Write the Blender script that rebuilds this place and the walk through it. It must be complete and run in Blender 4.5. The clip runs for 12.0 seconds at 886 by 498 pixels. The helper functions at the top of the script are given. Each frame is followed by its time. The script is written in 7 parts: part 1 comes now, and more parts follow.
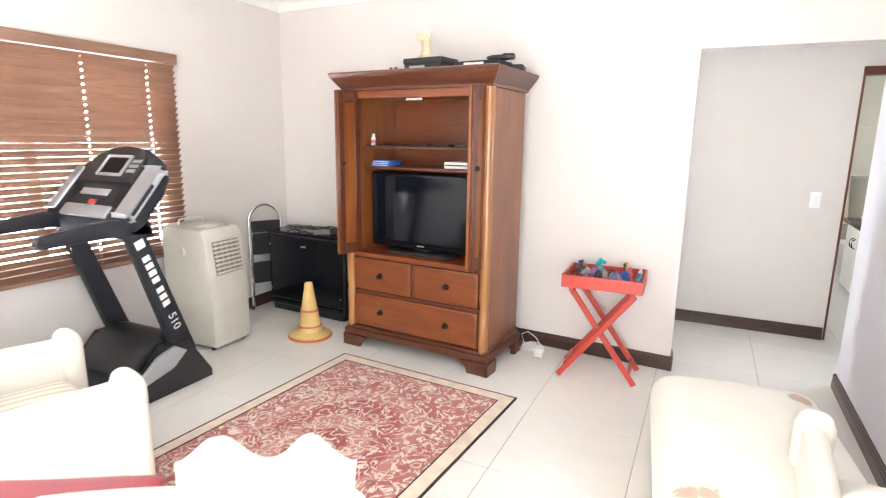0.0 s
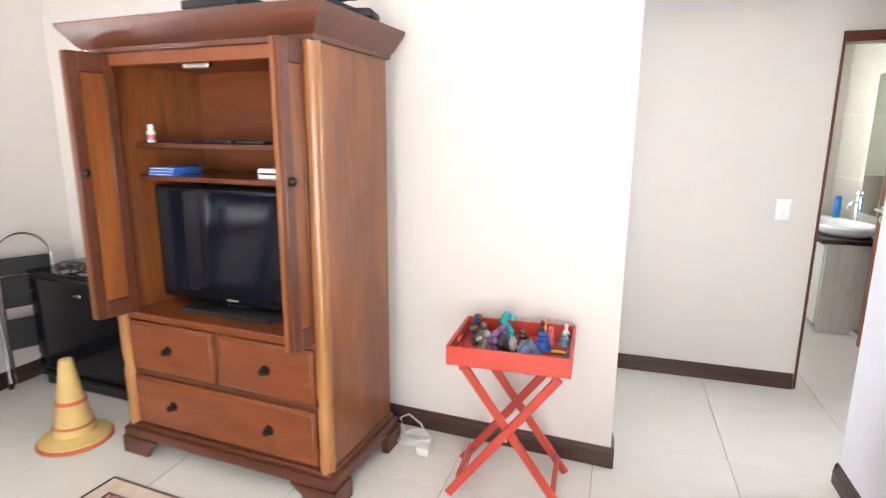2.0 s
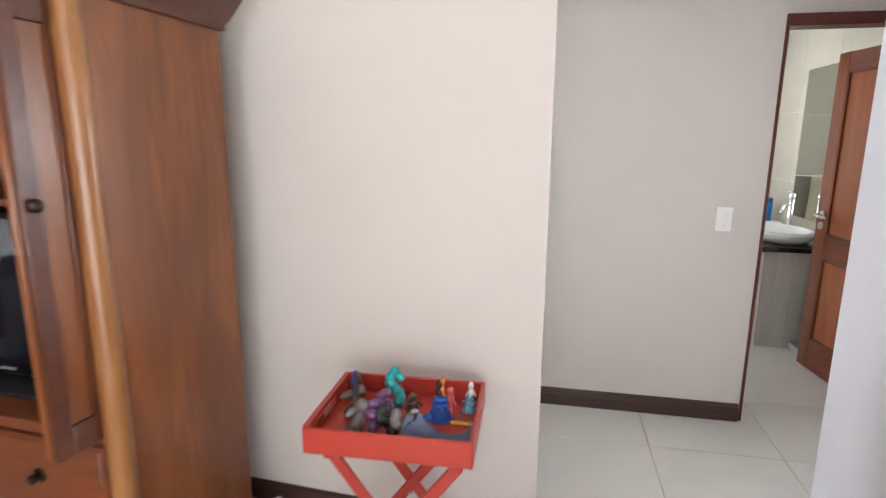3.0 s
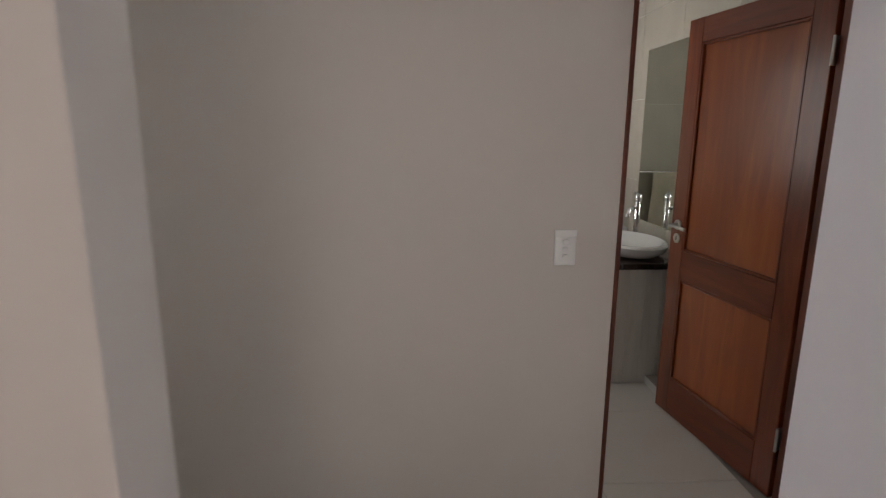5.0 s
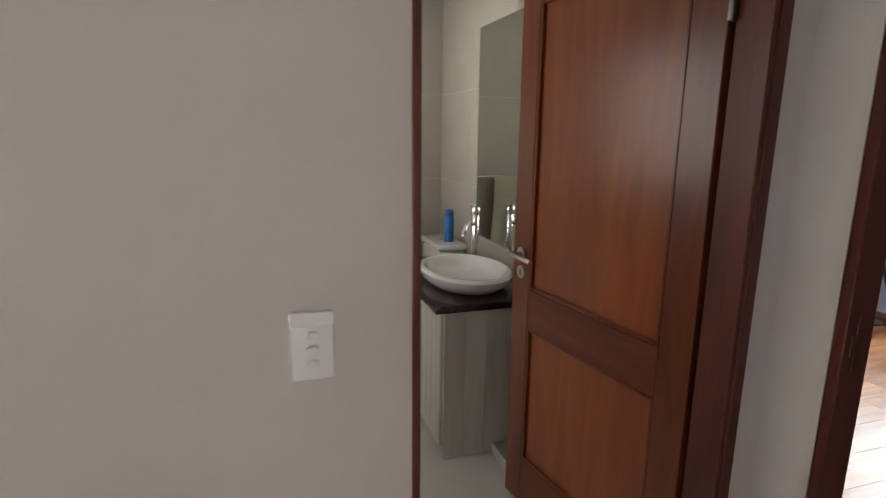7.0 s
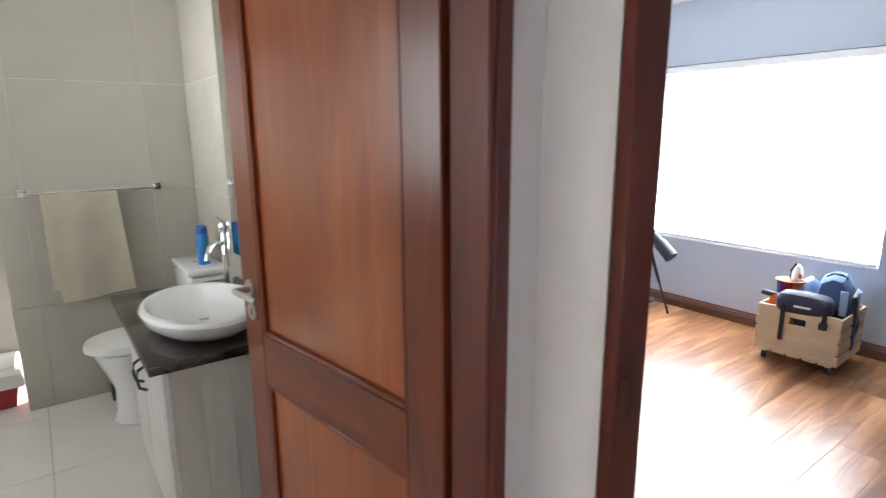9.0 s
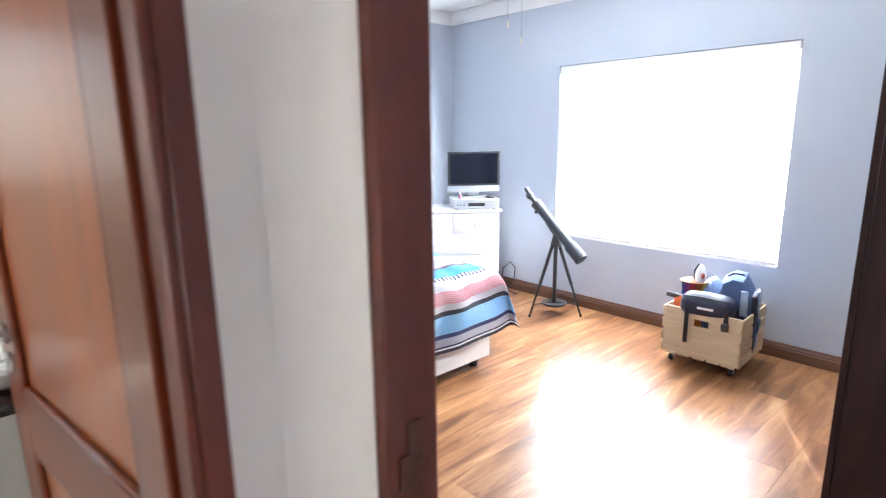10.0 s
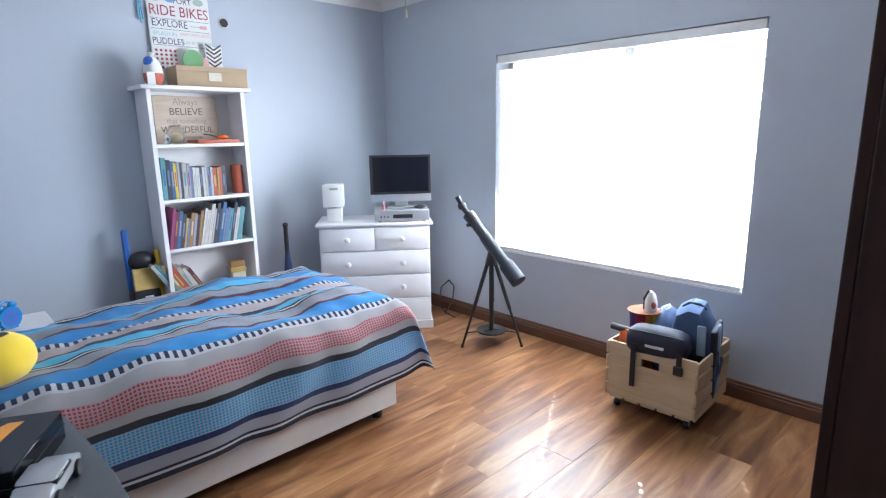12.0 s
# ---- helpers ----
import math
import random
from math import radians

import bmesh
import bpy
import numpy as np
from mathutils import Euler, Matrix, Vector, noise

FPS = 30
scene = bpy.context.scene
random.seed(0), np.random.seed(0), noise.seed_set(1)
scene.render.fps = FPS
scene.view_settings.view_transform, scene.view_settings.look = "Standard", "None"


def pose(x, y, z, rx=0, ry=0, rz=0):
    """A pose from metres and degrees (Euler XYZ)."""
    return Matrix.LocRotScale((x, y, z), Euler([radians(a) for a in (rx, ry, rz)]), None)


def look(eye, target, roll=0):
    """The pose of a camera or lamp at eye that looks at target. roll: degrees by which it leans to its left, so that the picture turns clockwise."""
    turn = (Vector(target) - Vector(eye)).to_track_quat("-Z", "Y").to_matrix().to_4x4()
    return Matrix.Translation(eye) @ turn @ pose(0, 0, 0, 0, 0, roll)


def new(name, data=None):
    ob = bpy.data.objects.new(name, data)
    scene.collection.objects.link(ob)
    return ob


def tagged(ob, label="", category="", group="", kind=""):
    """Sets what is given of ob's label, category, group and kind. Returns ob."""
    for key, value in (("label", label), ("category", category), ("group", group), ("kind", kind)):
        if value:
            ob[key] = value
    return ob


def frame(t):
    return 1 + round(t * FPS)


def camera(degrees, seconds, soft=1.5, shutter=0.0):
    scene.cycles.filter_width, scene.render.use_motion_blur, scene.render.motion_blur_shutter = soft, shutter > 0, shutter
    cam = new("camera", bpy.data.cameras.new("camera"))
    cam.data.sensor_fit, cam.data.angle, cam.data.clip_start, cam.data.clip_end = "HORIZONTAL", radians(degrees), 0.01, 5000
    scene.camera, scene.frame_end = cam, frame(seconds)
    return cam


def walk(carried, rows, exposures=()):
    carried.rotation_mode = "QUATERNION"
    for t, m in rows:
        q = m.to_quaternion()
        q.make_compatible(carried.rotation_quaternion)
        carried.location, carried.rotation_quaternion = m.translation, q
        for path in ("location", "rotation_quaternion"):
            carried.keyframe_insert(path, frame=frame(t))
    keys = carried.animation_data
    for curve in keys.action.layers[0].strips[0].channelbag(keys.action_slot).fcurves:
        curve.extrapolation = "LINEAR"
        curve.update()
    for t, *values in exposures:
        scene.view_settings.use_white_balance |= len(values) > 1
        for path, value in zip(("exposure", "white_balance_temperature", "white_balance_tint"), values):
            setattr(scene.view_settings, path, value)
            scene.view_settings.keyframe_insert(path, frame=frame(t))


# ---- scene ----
cam = camera(77.7, 12.0, soft=1.2, shutter=0.4)
PATH = [
    (0, (1.101, 1.007, 1.54), (0.258, 2.776, 1.144), 0.8),
    (0.5, (1.044, 1.334, 1.549), (0.235, 3.117, 1.141), 0.7),
    (1, (1.007, 1.701, 1.533), (0.249, 3.506, 1.123), 0.6),
    (1.5, (0.98, 2.073, 1.531), (0.283, 3.902, 1.122), 0.5),
    (2, (0.937, 2.413, 1.527), (0.345, 4.279, 1.119), 0.4),
    (2.5, (0.968, 2.743, 1.52), (0.484, 4.64, 1.113), 0.4),
    (3, (0.995, 3.06, 1.521), (0.616, 4.982, 1.116), 0.3),
    (3.5, (0.999, 3.385, 1.476), (0.786, 5.334, 1.082), 1.0),
    (3.7, (1.053, 3.495, 1.537), (0.879, 5.443, 1.115), 0.1),
    (5.5, (1.424, 4.543, 1.475), (1.651, 6.486, 1.059), 1.1),
    (6, (1.536, 4.784, 1.466), (1.876, 6.712, 1.055), 0.9),
    (6.5, (1.674, 4.97, 1.469), (2.156, 6.865, 1.051), 0.8),
    (7, (1.801, 5.145, 1.475), (2.405, 7.006, 1.06), 0.7),
    (7.2, (1.842, 5.205, 1.475), (2.508, 7.05, 1.07), 0.5),
    (8.8, (2.18, 5.446, 1.469), (3.311, 7.04, 1.044), -0.2),
    (9, (2.252, 5.439, 1.468), (3.413, 7.011, 1.044), -0.4),
    (9.5, (2.438, 5.453, 1.473), (3.689, 6.954, 1.046), -0.5),
    (10, (2.644, 5.456, 1.46), (3.965, 6.898, 1.037), -0.8),
    (10.5, (2.852, 5.458, 1.439), (4.207, 6.868, 1.022), -0.7),
    (11, (3.06, 5.505, 1.445), (4.432, 6.898, 1.026), -0.8),
    (11.5, (3.261, 5.552, 1.444), (4.634, 6.946, 1.026), -0.9),
    (12, (3.427, 5.598, 1.442), (4.78, 7.011, 1.023), -1.0),
]
# exposure follows the camera's own metering: bright lounge, dim lobby, window-lit bedroom
EXPOSURES = [(0.0, 2.38, 6350, 8), (0.6, 2.6, 6350, 8), (1.5, 2.6, 6350, 8), (2.5, 2.0, 6350, 8), (3.7, 1.25, 6550, 11), (5.3, 0.28, 7050, 14), (6.5, 0.42, 7100, 14), (7.2, 0.7, 7000, 13),
             (8.8, 1.6, 6400, 10), (9.5, 2.0, 6250, 10), (10.0, 2.2, 6300, 10), (10.6, 1.75, 6300, 10), (11.0, 1.5, 6200, 10), (11.4, 1.2, 6150, 10), (12.0, 0.95, 6100, 10)]
walk(cam, [(t, look(eye, target, roll)) for t, eye, target, roll in PATH], EXPOSURES)

# ---- world, sun and large lights ----
world = bpy.data.worlds.new("sky_world")
scene.world = world
world.use_nodes = True
sky = world.node_tree.nodes.new("ShaderNodeTexSky")
sky.sky_type, sky.sun_disc = "NISHITA", False
sky.sun_elevation, sky.sun_rotation = radians(39.5), radians(60.2)
world.node_tree.links.new(sky.outputs[0], world.node_tree.nodes["Background"].inputs[0])
world.node_tree.nodes["Background"].inputs[1].default_value = 0.06


def lamp(name, kind, m, energy, color, sx=1.0, sy=1.0):
    data = bpy.data.lights.new(name, kind)
    data.energy, data.color = energy, color
    if kind == "AREA":
        data.shape, data.size, data.size_y = "RECTANGLE", sx, sy
    if kind == "SUN":
        data.angle = sx
    ob = new(name, data)
    ob.matrix_world = m
    return tagged(ob, kind="structure")


SUN_WAY = Vector((-0.868 * math.cos(radians(39.5)), -0.497 * math.cos(radians(39.5)), -math.sin(radians(39.5))))
lamp("sun", "SUN", look(Vector((12, 10, 6)), Vector((12, 10, 6)) + SUN_WAY), 5.0, (1.0, 0.95, 0.88), radians(0.28))
# daylight through the bedroom window and the lounge's glazed rear doors
lamp("window_light_bedroom", "AREA", look((6.478, 7.365, 1.27), (5.0, 7.3, 1.05)), 78, (0.87, 0.935, 1.0), 1.68, 1.36)
lamp("window_light_lounge", "AREA", look((1.05, -1.56, 1.1), (1.05, 1.0, 1.9)), 36, (1.0, 0.99, 0.98), 1.6, 2.05)
# light from the right, through an assumed, unseen opening in that wall
lamp("window_light_lounge_side", "AREA", look((1.985, 0.9, 1.1), (0.0, 0.9, 1.7)), 28, (1.0, 0.99, 0.98), 1.9, 2.05)
# fill lamp added at the unseen passage end to brighten the lobby wall
lamp("window_light_passage", "AREA", look((-1.58, 5.72, 1.45), (1.0, 5.72, 1.2)), 0.8, (1.0, 0.97, 0.93), 0.55, 1.0)
# fill lamp added in an unseen side opening to brighten the bathroom
lamp("window_light_bathroom", "AREA", look((0.82, 7.6, 1.6), (3.0, 7.6, 1.4)), 3.7, (0.95, 0.98, 1.0), 0.9, 0.8)
lamp("window_light_shower", "AREA", look((1.40, 9.47, 1.65), (1.75, 7.0, 1.35)), 0.35, (0.95, 0.98, 1.0), 0.86, 0.86)

# ---- mesh helpers ----


def thing(name, x, y, z, rz=0.0, label="", category="", group="", kind=""):
    ob = new(name)
    ob.empty_display_size = 0.05
    ob.matrix_world = pose(x, y, z, 0, 0, rz)
    return tagged(ob, label, category, group, kind)


def mesh_from(bm, name, material, smooth=40):
    me = bpy.data.meshes.new(name)
    bm.normal_update()
    bm.to_mesh(me)
    bm.free()
    me.materials.append(material)
    if smooth:
        me.shade_smooth()
        me.set_sharp_from_angle(angle=radians(smooth))
    return me


def part(name, bm, material, parent, label="", smooth=40):
    ob = new(name, mesh_from(bm, name, material, smooth))
    ob.parent = parent
    return tagged(ob, label)


def solo(name, bm, material, label, category, kind="", m=None, group="", smooth=40):
    ob = new(name, mesh_from(bm, name, material, smooth))
    if m is not None:
        ob.matrix_world = m
    return tagged(ob, label, category, group, kind)


def box(x0, y0, z0, x1, y1, z1, bevel=0.0, seg=1, bm=None, m=None):
    bm = bm or bmesh.new()
    made = bmesh.ops.create_cube(bm, size=1.0)["verts"]
    for v in made:
        v.co = Vector(((x0 + x1) / 2 + v.co.x * (x1 - x0), (y0 + y1) / 2 + v.co.y * (y1 - y0), (z0 + z1) / 2 + v.co.z * (z1 - z0)))
    if bevel > 0:
        edges = list({e for v in made for e in v.link_edges})
        res = bmesh.ops.bevel(bm, geom=edges, offset=bevel, segments=seg, affect="EDGES", profile=0.5)
        made = list({v for f in res["faces"] for v in f.verts} | {v for v in made if v.is_valid})
    if m is not None:
        for v in made:
            v.co = m @ v.co
    return bm


def cyl(p0, p1, r0, r1=None, seg=14, bm=None, cap=True):
    bm = bm or bmesh.new()
    p0, p1 = Vector(p0), Vector(p1)
    d = p1 - p0
    m = Matrix.Translation((p0 + p1) / 2) @ d.to_track_quat("Z", "Y").to_matrix().to_4x4()
    bmesh.ops.create_cone(bm, cap_ends=cap, segments=seg, radius1=r0, radius2=r0 if r1 is None else r1, depth=d.length, matrix=m)
    return bm


def ball(c, rx, ry, rz, seg=16, rings=10, bm=None, m=None):
    bm = bm or bmesh.new()
    q = Matrix.Translation(c) @ (m or Matrix()) @ Matrix.Diagonal((rx, ry, rz, 1))
    bmesh.ops.create_uvsphere(bm, u_segments=seg, v_segments=rings, radius=1, matrix=q)
    return bm


def lathe(rings, seg=24, c=(0, 0), ry=1.0, bm=None):
    """rings: (radius, height) from the bottom up."""
    bm = bm or bmesh.new()
    loops = []
    for r, z in rings:
        loops.append([bm.verts.new((c[0] + r * math.cos(2 * math.pi * i / seg), c[1] + ry * r * math.sin(2 * math.pi * i / seg), z)) for i in range(seg)])
    for a, b in zip(loops, loops[1:]):
        for i in range(seg):
            bm.faces.new((a[i], a[(i + 1) % seg], b[(i + 1) % seg], b[i]))
    bm.faces.new(loops[0][::-1])
    bm.faces.new(loops[-1])
    return bm


def tube(points, r, seg=8, bm=None):
    bm = bm or bmesh.new()
    pts = [Vector(p) for p in points]
    loops = []
    up = Vector((0, 0, 1))
    for i, p in enumerate(pts):
        d = (pts[min(i + 1, len(pts) - 1)] - pts[max(i - 1, 0)]).normalized()
        side = d.cross(up)
        if side.length < 1e-3:
            side = d.cross(Vector((1, 0, 0)))
        side.normalize()
        other = side.cross(d)
        loops.append([bm.verts.new(p + r * (math.cos(2 * math.pi * k / seg) * side + math.sin(2 * math.pi * k / seg) * other)) for k in range(seg)])
    for a, b in zip(loops, loops[1:]):
        for k in range(seg):
            bm.faces.new((a[k], a[(k + 1) % seg], b[(k + 1) % seg], b[k]))
    bm.faces.new(loops[0][::-1])
    bm.faces.new(loops[-1])
    bmesh.ops.recalc_face_normals(bm, faces=bm.faces)
    return bm


def extrude(outline, depth, axis="Y", bevel=0.0, bm=None, m=None):
    """A flat outline (a, b) pushed out: along Y the outline lies in x and z, along Z in x and y, along X in y and z."""
    bm = bm or bmesh.new()
    place = {"Y": lambda a, b, d: (a, d, b), "Z": lambda a, b, d: (a, b, d), "X": lambda a, b, d: (d, a, b)}[axis]
    lo = [bm.verts.new(place(a, b, 0)) for a, b in outline]
    hi = [bm.verts.new(place(a, b, depth)) for a, b in outline]
    n = len(lo)
    faces = [bm.faces.new(lo[::-1]), bm.faces.new(hi)] + [bm.faces.new((lo[i], lo[(i + 1) % n], hi[(i + 1) % n], hi[i])) for i in range(n)]
    bmesh.ops.recalc_face_normals(bm, faces=faces)
    made = lo + hi
    if bevel > 0:
        edges = [e for e in faces[0].edges] + [e for e in faces[1].edges]
        res = bmesh.ops.bevel(bm, geom=edges, offset=bevel, segments=2, affect="EDGES", profile=0.5)
        made = list({v for f in res["faces"] for v in f.verts} | {v for v in made if v.is_valid})
    if m is not None:
        for v in made:
            v.co = m @ v.co
    return bm


def pillow(w, h, d, n=14, corner=0.12):
    """A stuffed cushion in x and z, thick along y, with pulled corners."""
    bm = bmesh.new()
    sides = []
    for s in (1, -1):
        rows = []
        for j in range(n + 1):
            row = []
            for i in range(n + 1):
                u, v = 2 * i / n - 1, 2 * j / n - 1
                pull = 1 - corner * (1 - u * u * v * v) * (0.5 * (u * u + v * v))
                puff = d / 2 * max(0.0, (1 - u ** 4) * (1 - v ** 4)) ** 0.5
                wob = 0.02 * d * noise.noise(Vector((u * 2, v * 2, s)))
                row.append(bm.verts.new((u * w / 2 * pull, s * (puff + wob), v * h / 2 * pull)))
            rows.append(row)
        sides.append(rows)
        for j in range(n):
            for i in range(n):
                q = (rows[j][i], rows[j][i + 1], rows[j + 1][i + 1], rows[j + 1][i])
                bm.faces.new(q if s < 0 else q[::-1])
    bmesh.ops.remove_doubles(bm, verts=bm.verts, dist=0.0015)
    return bm


def soft_box(x0, y0, z0, x1, y1, z1, r, puff=0.0, seg=5):
    """An upholstered block with generous round edges and a slightly swollen top."""
    bm = box(x0, y0, z0, x1, y1, z1)
    bmesh.ops.subdivide_edges(bm, edges=bm.edges, cuts=5, use_grid_fill=True)
    c = Vector(((x0 + x1) / 2, (y0 + y1) / 2, (z0 + z1) / 2))
    h = Vector(((x1 - x0) / 2, (y1 - y0) / 2, (z1 - z0) / 2))
    bmesh.ops.subdivide_edges(bm, edges=bm.edges, cuts=1, use_grid_fill=True)
    for v in bm.verts:
        p = v.co - c
        q = Vector([max(-h[i] + r, min(h[i] - r, p[i])) for i in range(3)])
        out = p - q
        if out.length > 1e-6:
            p = q + out.normalized() * r * min(1.0, max(abs(out.x), abs(out.y), abs(out.z)) / r)
        fx, fy = 1 - (p.x / h.x) ** 2, 1 - (p.y / h.y) ** 2
        if p.z > 0:
            p.z += puff * max(0, fx) * max(0, fy)
        v.co = c + p + Vector((0, 0, 0.004 * noise.noise(v.co * 6)))
    return bm


def words(name, text, size, material, parent, m, depth=0.001, squeeze=1.0):
    """Lettering in the built-in font, as a mesh."""
    cu = bpy.data.curves.new(name, "FONT")
    cu.body, cu.size, cu.extrude, cu.align_x, cu.align_y = text, size, depth, "CENTER", "CENTER"
    cu.resolution_u = 3
    tmp = bpy.data.objects.new(name, cu)
    scene.collection.objects.link(tmp)
    me = bpy.data.meshes.new_from_object(tmp.evaluated_get(bpy.context.evaluated_depsgraph_get()))
    bpy.data.objects.remove(tmp)
    me.materials.clear()
    me.materials.append(material)
    me.transform(m @ Matrix.Diagonal((squeeze, 1, 1, 1)))
    ob = new(name, me)
    ob.parent = parent
    return ob


# ---- materials ----


def nodes_of(name):
    mt = bpy.data.materials.new(name)
    mt.use_nodes = True
    nt = mt.node_tree
    return mt, nt, nt.nodes["Principled BSDF"]


def link(nt, a, b):
    nt.links.new(a, b)


def coords(nt, stretch=(1, 1, 1), rand=False, kind="Object"):
    tc = nt.nodes.new("ShaderNodeTexCoord")
    mp = nt.nodes.new("ShaderNodeMapping")
    mp.inputs["Scale"].default_value = stretch
    link(nt, tc.outputs[kind], mp.inputs["Vector"])
    if rand:
        info = nt.nodes.new("ShaderNodeObjectInfo")
        mul = nt.nodes.new("ShaderNodeMath")
        mul.operation = "MULTIPLY"
        mul.inputs[1].default_value = 37.0
        link(nt, info.outputs["Random"], mul.inputs[0])
        link(nt, mul.outputs[0], mp.inputs["Location"])
    return mp.outputs["Vector"]


def noise_tex(nt, vec, scale, detail=4, rough=0.55, dist=0.0):
    n = nt.nodes.new("ShaderNodeTexNoise")
    n.inputs["Scale"].default_value, n.inputs["Detail"].default_value = scale, detail
    n.inputs["Roughness"].default_value, n.inputs["Distortion"].default_value = rough, dist
    link(nt, vec, n.inputs["Vector"])
    return n.outputs["Fac"]


def ramp(nt, fac, stops, constant=False):
    r = nt.nodes.new("ShaderNodeValToRGB")
    if constant:
        r.color_ramp.interpolation = "CONSTANT"
    els = r.color_ramp.elements
    while len(els) < len(stops):
        els.new(0.5)
    for e, (p, c) in zip(els, stops):
        e.position, e.color = p, (*c, 1)
    link(nt, fac, r.inputs["Fac"])
    return r.outputs["Color"]


def mix(nt, fac, a, b, blend="MIX"):
    m = nt.nodes.new("ShaderNodeMix")
    m.data_type, m.blend_type = "RGBA", blend
    for sock, val in ((m.inputs["Factor"], fac), (m.inputs["A"], a), (m.inputs["B"], b)):
        if isinstance(val, (int, float)):
            sock.default_value = val
        elif isinstance(val, tuple):
            sock.default_value = (*val, 1)
        else:
            link(nt, val, sock)
    return m.outputs["Result"]


def math_node(nt, op, a, b=0.0):
    m = nt.nodes.new("ShaderNodeMath")
    m.operation = op
    for sock, val in ((m.inputs[0], a), (m.inputs[1], b)):
        if isinstance(val, (int, float)):
            sock.default_value = val
        else:
            link(nt, val, sock)
    return m.outputs[0]


def bump(nt, bsdf, height, strength, dist=0.01):
    b = nt.nodes.new("ShaderNodeBump")
    b.inputs["Strength"].default_value, b.inputs["Distance"].default_value = strength, dist
    link(nt, height, b.inputs["Height"])
    link(nt, b.outputs[0], bsdf.inputs["Normal"])


def shade(c, k):
    return tuple(max(0.0, min(1.0, v * k)) for v in c)


def paint(name, col, rough=0.6, var=0.08, scale=2.5, fine=90, bstr=0.08, metal=0.0, coat=0.0, rand=False, stretch=(1, 1, 1), sheen=0.0, spec=0.5):
    mt, nt, b = nodes_of(name)
    vec = coords(nt, stretch, rand)
    big, small = noise_tex(nt, vec, scale, 5), noise_tex(nt, vec, fine, 3)
    tone = ramp(nt, big, [(0.3, shade(col, 1 - var)), (0.7, shade(col, 1 + var))])
    tone = mix(nt, math_node(nt, "MULTIPLY", small, 0.25), tone, shade(col, 1 - 1.5 * var))
    link(nt, tone, b.inputs["Base Color"])
    rr = math_node(nt, "ADD", math_node(nt, "MULTIPLY", big, 0.16), rough - 0.08)
    link(nt, rr, b.inputs["Roughness"])
    b.inputs["Metallic"].default_value, b.inputs["Coat Weight"].default_value = metal, coat
    b.inputs["Coat Roughness"].default_value = 0.15
    b.inputs["Sheen Weight"].default_value = sheen
    b.inputs["Specular IOR Level"].default_value = spec
    if bstr:
        bump(nt, b, small, bstr, 0.004)
    return mt


def wood(name, dark, mid, light, along="Z", rough=0.38, coat=0.25, rand=True, size=1.0, grain=1.0, stain=0.0):
    mt, nt, b = nodes_of(name)
    k = {"X": (0.12, 1, 1), "Y": (1, 0.12, 1), "Z": (1, 1, 0.12)}[along]
    vec = coords(nt, tuple(v * size for v in k), rand)
    broad, fig, fine = noise_tex(nt, vec, 3.2, 4, 0.5, 0.6), noise_tex(nt, vec, 14, 6, 0.6, 1.2), noise_tex(nt, vec, 120, 3, 0.6)
    tone = ramp(nt, fig, [(0.28, dark), (0.52, mid), (0.75, light)])
    tone = mix(nt, math_node(nt, "MULTIPLY", broad, 0.55), tone, mid)
    tone = mix(nt, math_node(nt, "MULTIPLY", fine, 0.35 * grain), tone, dark)
    if stain:
        blot = noise_tex(nt, coords(nt, tuple(v ** 0.5 for v in k), rand), 2.4, 3, 0.6, 0.8)
        tone = mix(nt, math_node(nt, "MULTIPLY", ramp(nt, blot, [(0.42, (0, 0, 0)), (0.68, (1, 1, 1))]), stain), tone, dark)
    link(nt, tone, b.inputs["Base Color"])
    link(nt, math_node(nt, "ADD", math_node(nt, "MULTIPLY", fig, 0.2), rough - 0.1), b.inputs["Roughness"])
    b.inputs["Coat Weight"].default_value, b.inputs["Coat Roughness"].default_value = coat, 0.2
    bump(nt, b, fine, 0.06, 0.003)
    return mt


WALL = paint("warm_grey_wall_paint", (0.675, 0.628, 0.598), 0.55, 0.025, 1.2, 160, 0.10)
WALL_W = paint("white_lilac_wall_paint", (0.70, 0.69, 0.75), 0.55, 0.02, 1.2, 160, 0.10)
WALL_B = paint("blue_grey_wall_paint", (0.436, 0.473, 0.54), 0.5, 0.03, 1.3, 160, 0.12)
CEIL = paint("white_ceiling_paint", (0.82, 0.81, 0.79), 0.7, 0.02, 1.0, 120, 0.05)
SKIRT = wood("dark_stained_skirting", (0.030, 0.012, 0.009), (0.055, 0.022, 0.016), (0.085, 0.036, 0.026), "X", 0.4, 0.2, size=1.0)
SKIRT_B = wood("brown_skirting", (0.075, 0.030, 0.016), (0.12, 0.050, 0.026), (0.17, 0.075, 0.040), "Y", 0.35, 0.3)
FRAME = wood("dark_red_door_frame_wood", (0.065, 0.010, 0.005), (0.125, 0.022, 0.009), (0.185, 0.038, 0.015), "Z", 0.42, 0.12)
DOORW = wood("stained_door_wood", (0.13, 0.023, 0.007), (0.24, 0.046, 0.012), (0.34, 0.080, 0.021), "Z", 0.32, 0.4, stain=0.4)
PANELW = wood("door_panel_wood", (0.24, 0.048, 0.010), (0.42, 0.098, 0.019), (0.55, 0.165, 0.034), "Z", 0.32, 0.35, size=0.7, stain=0.45)
STEEL = paint("brushed_steel", (0.55, 0.54, 0.52), 0.3, 0.05, 8, 200, 0.03, metal=1.0)
CHROME = paint("chrome", (0.78, 0.79, 0.80), 0.1, 0.02, 8, 200, 0.0, metal=1.0)
WHITE = paint("white_plastic", (0.74, 0.735, 0.72), 0.35, 0.03, 6, 150, 0.02)


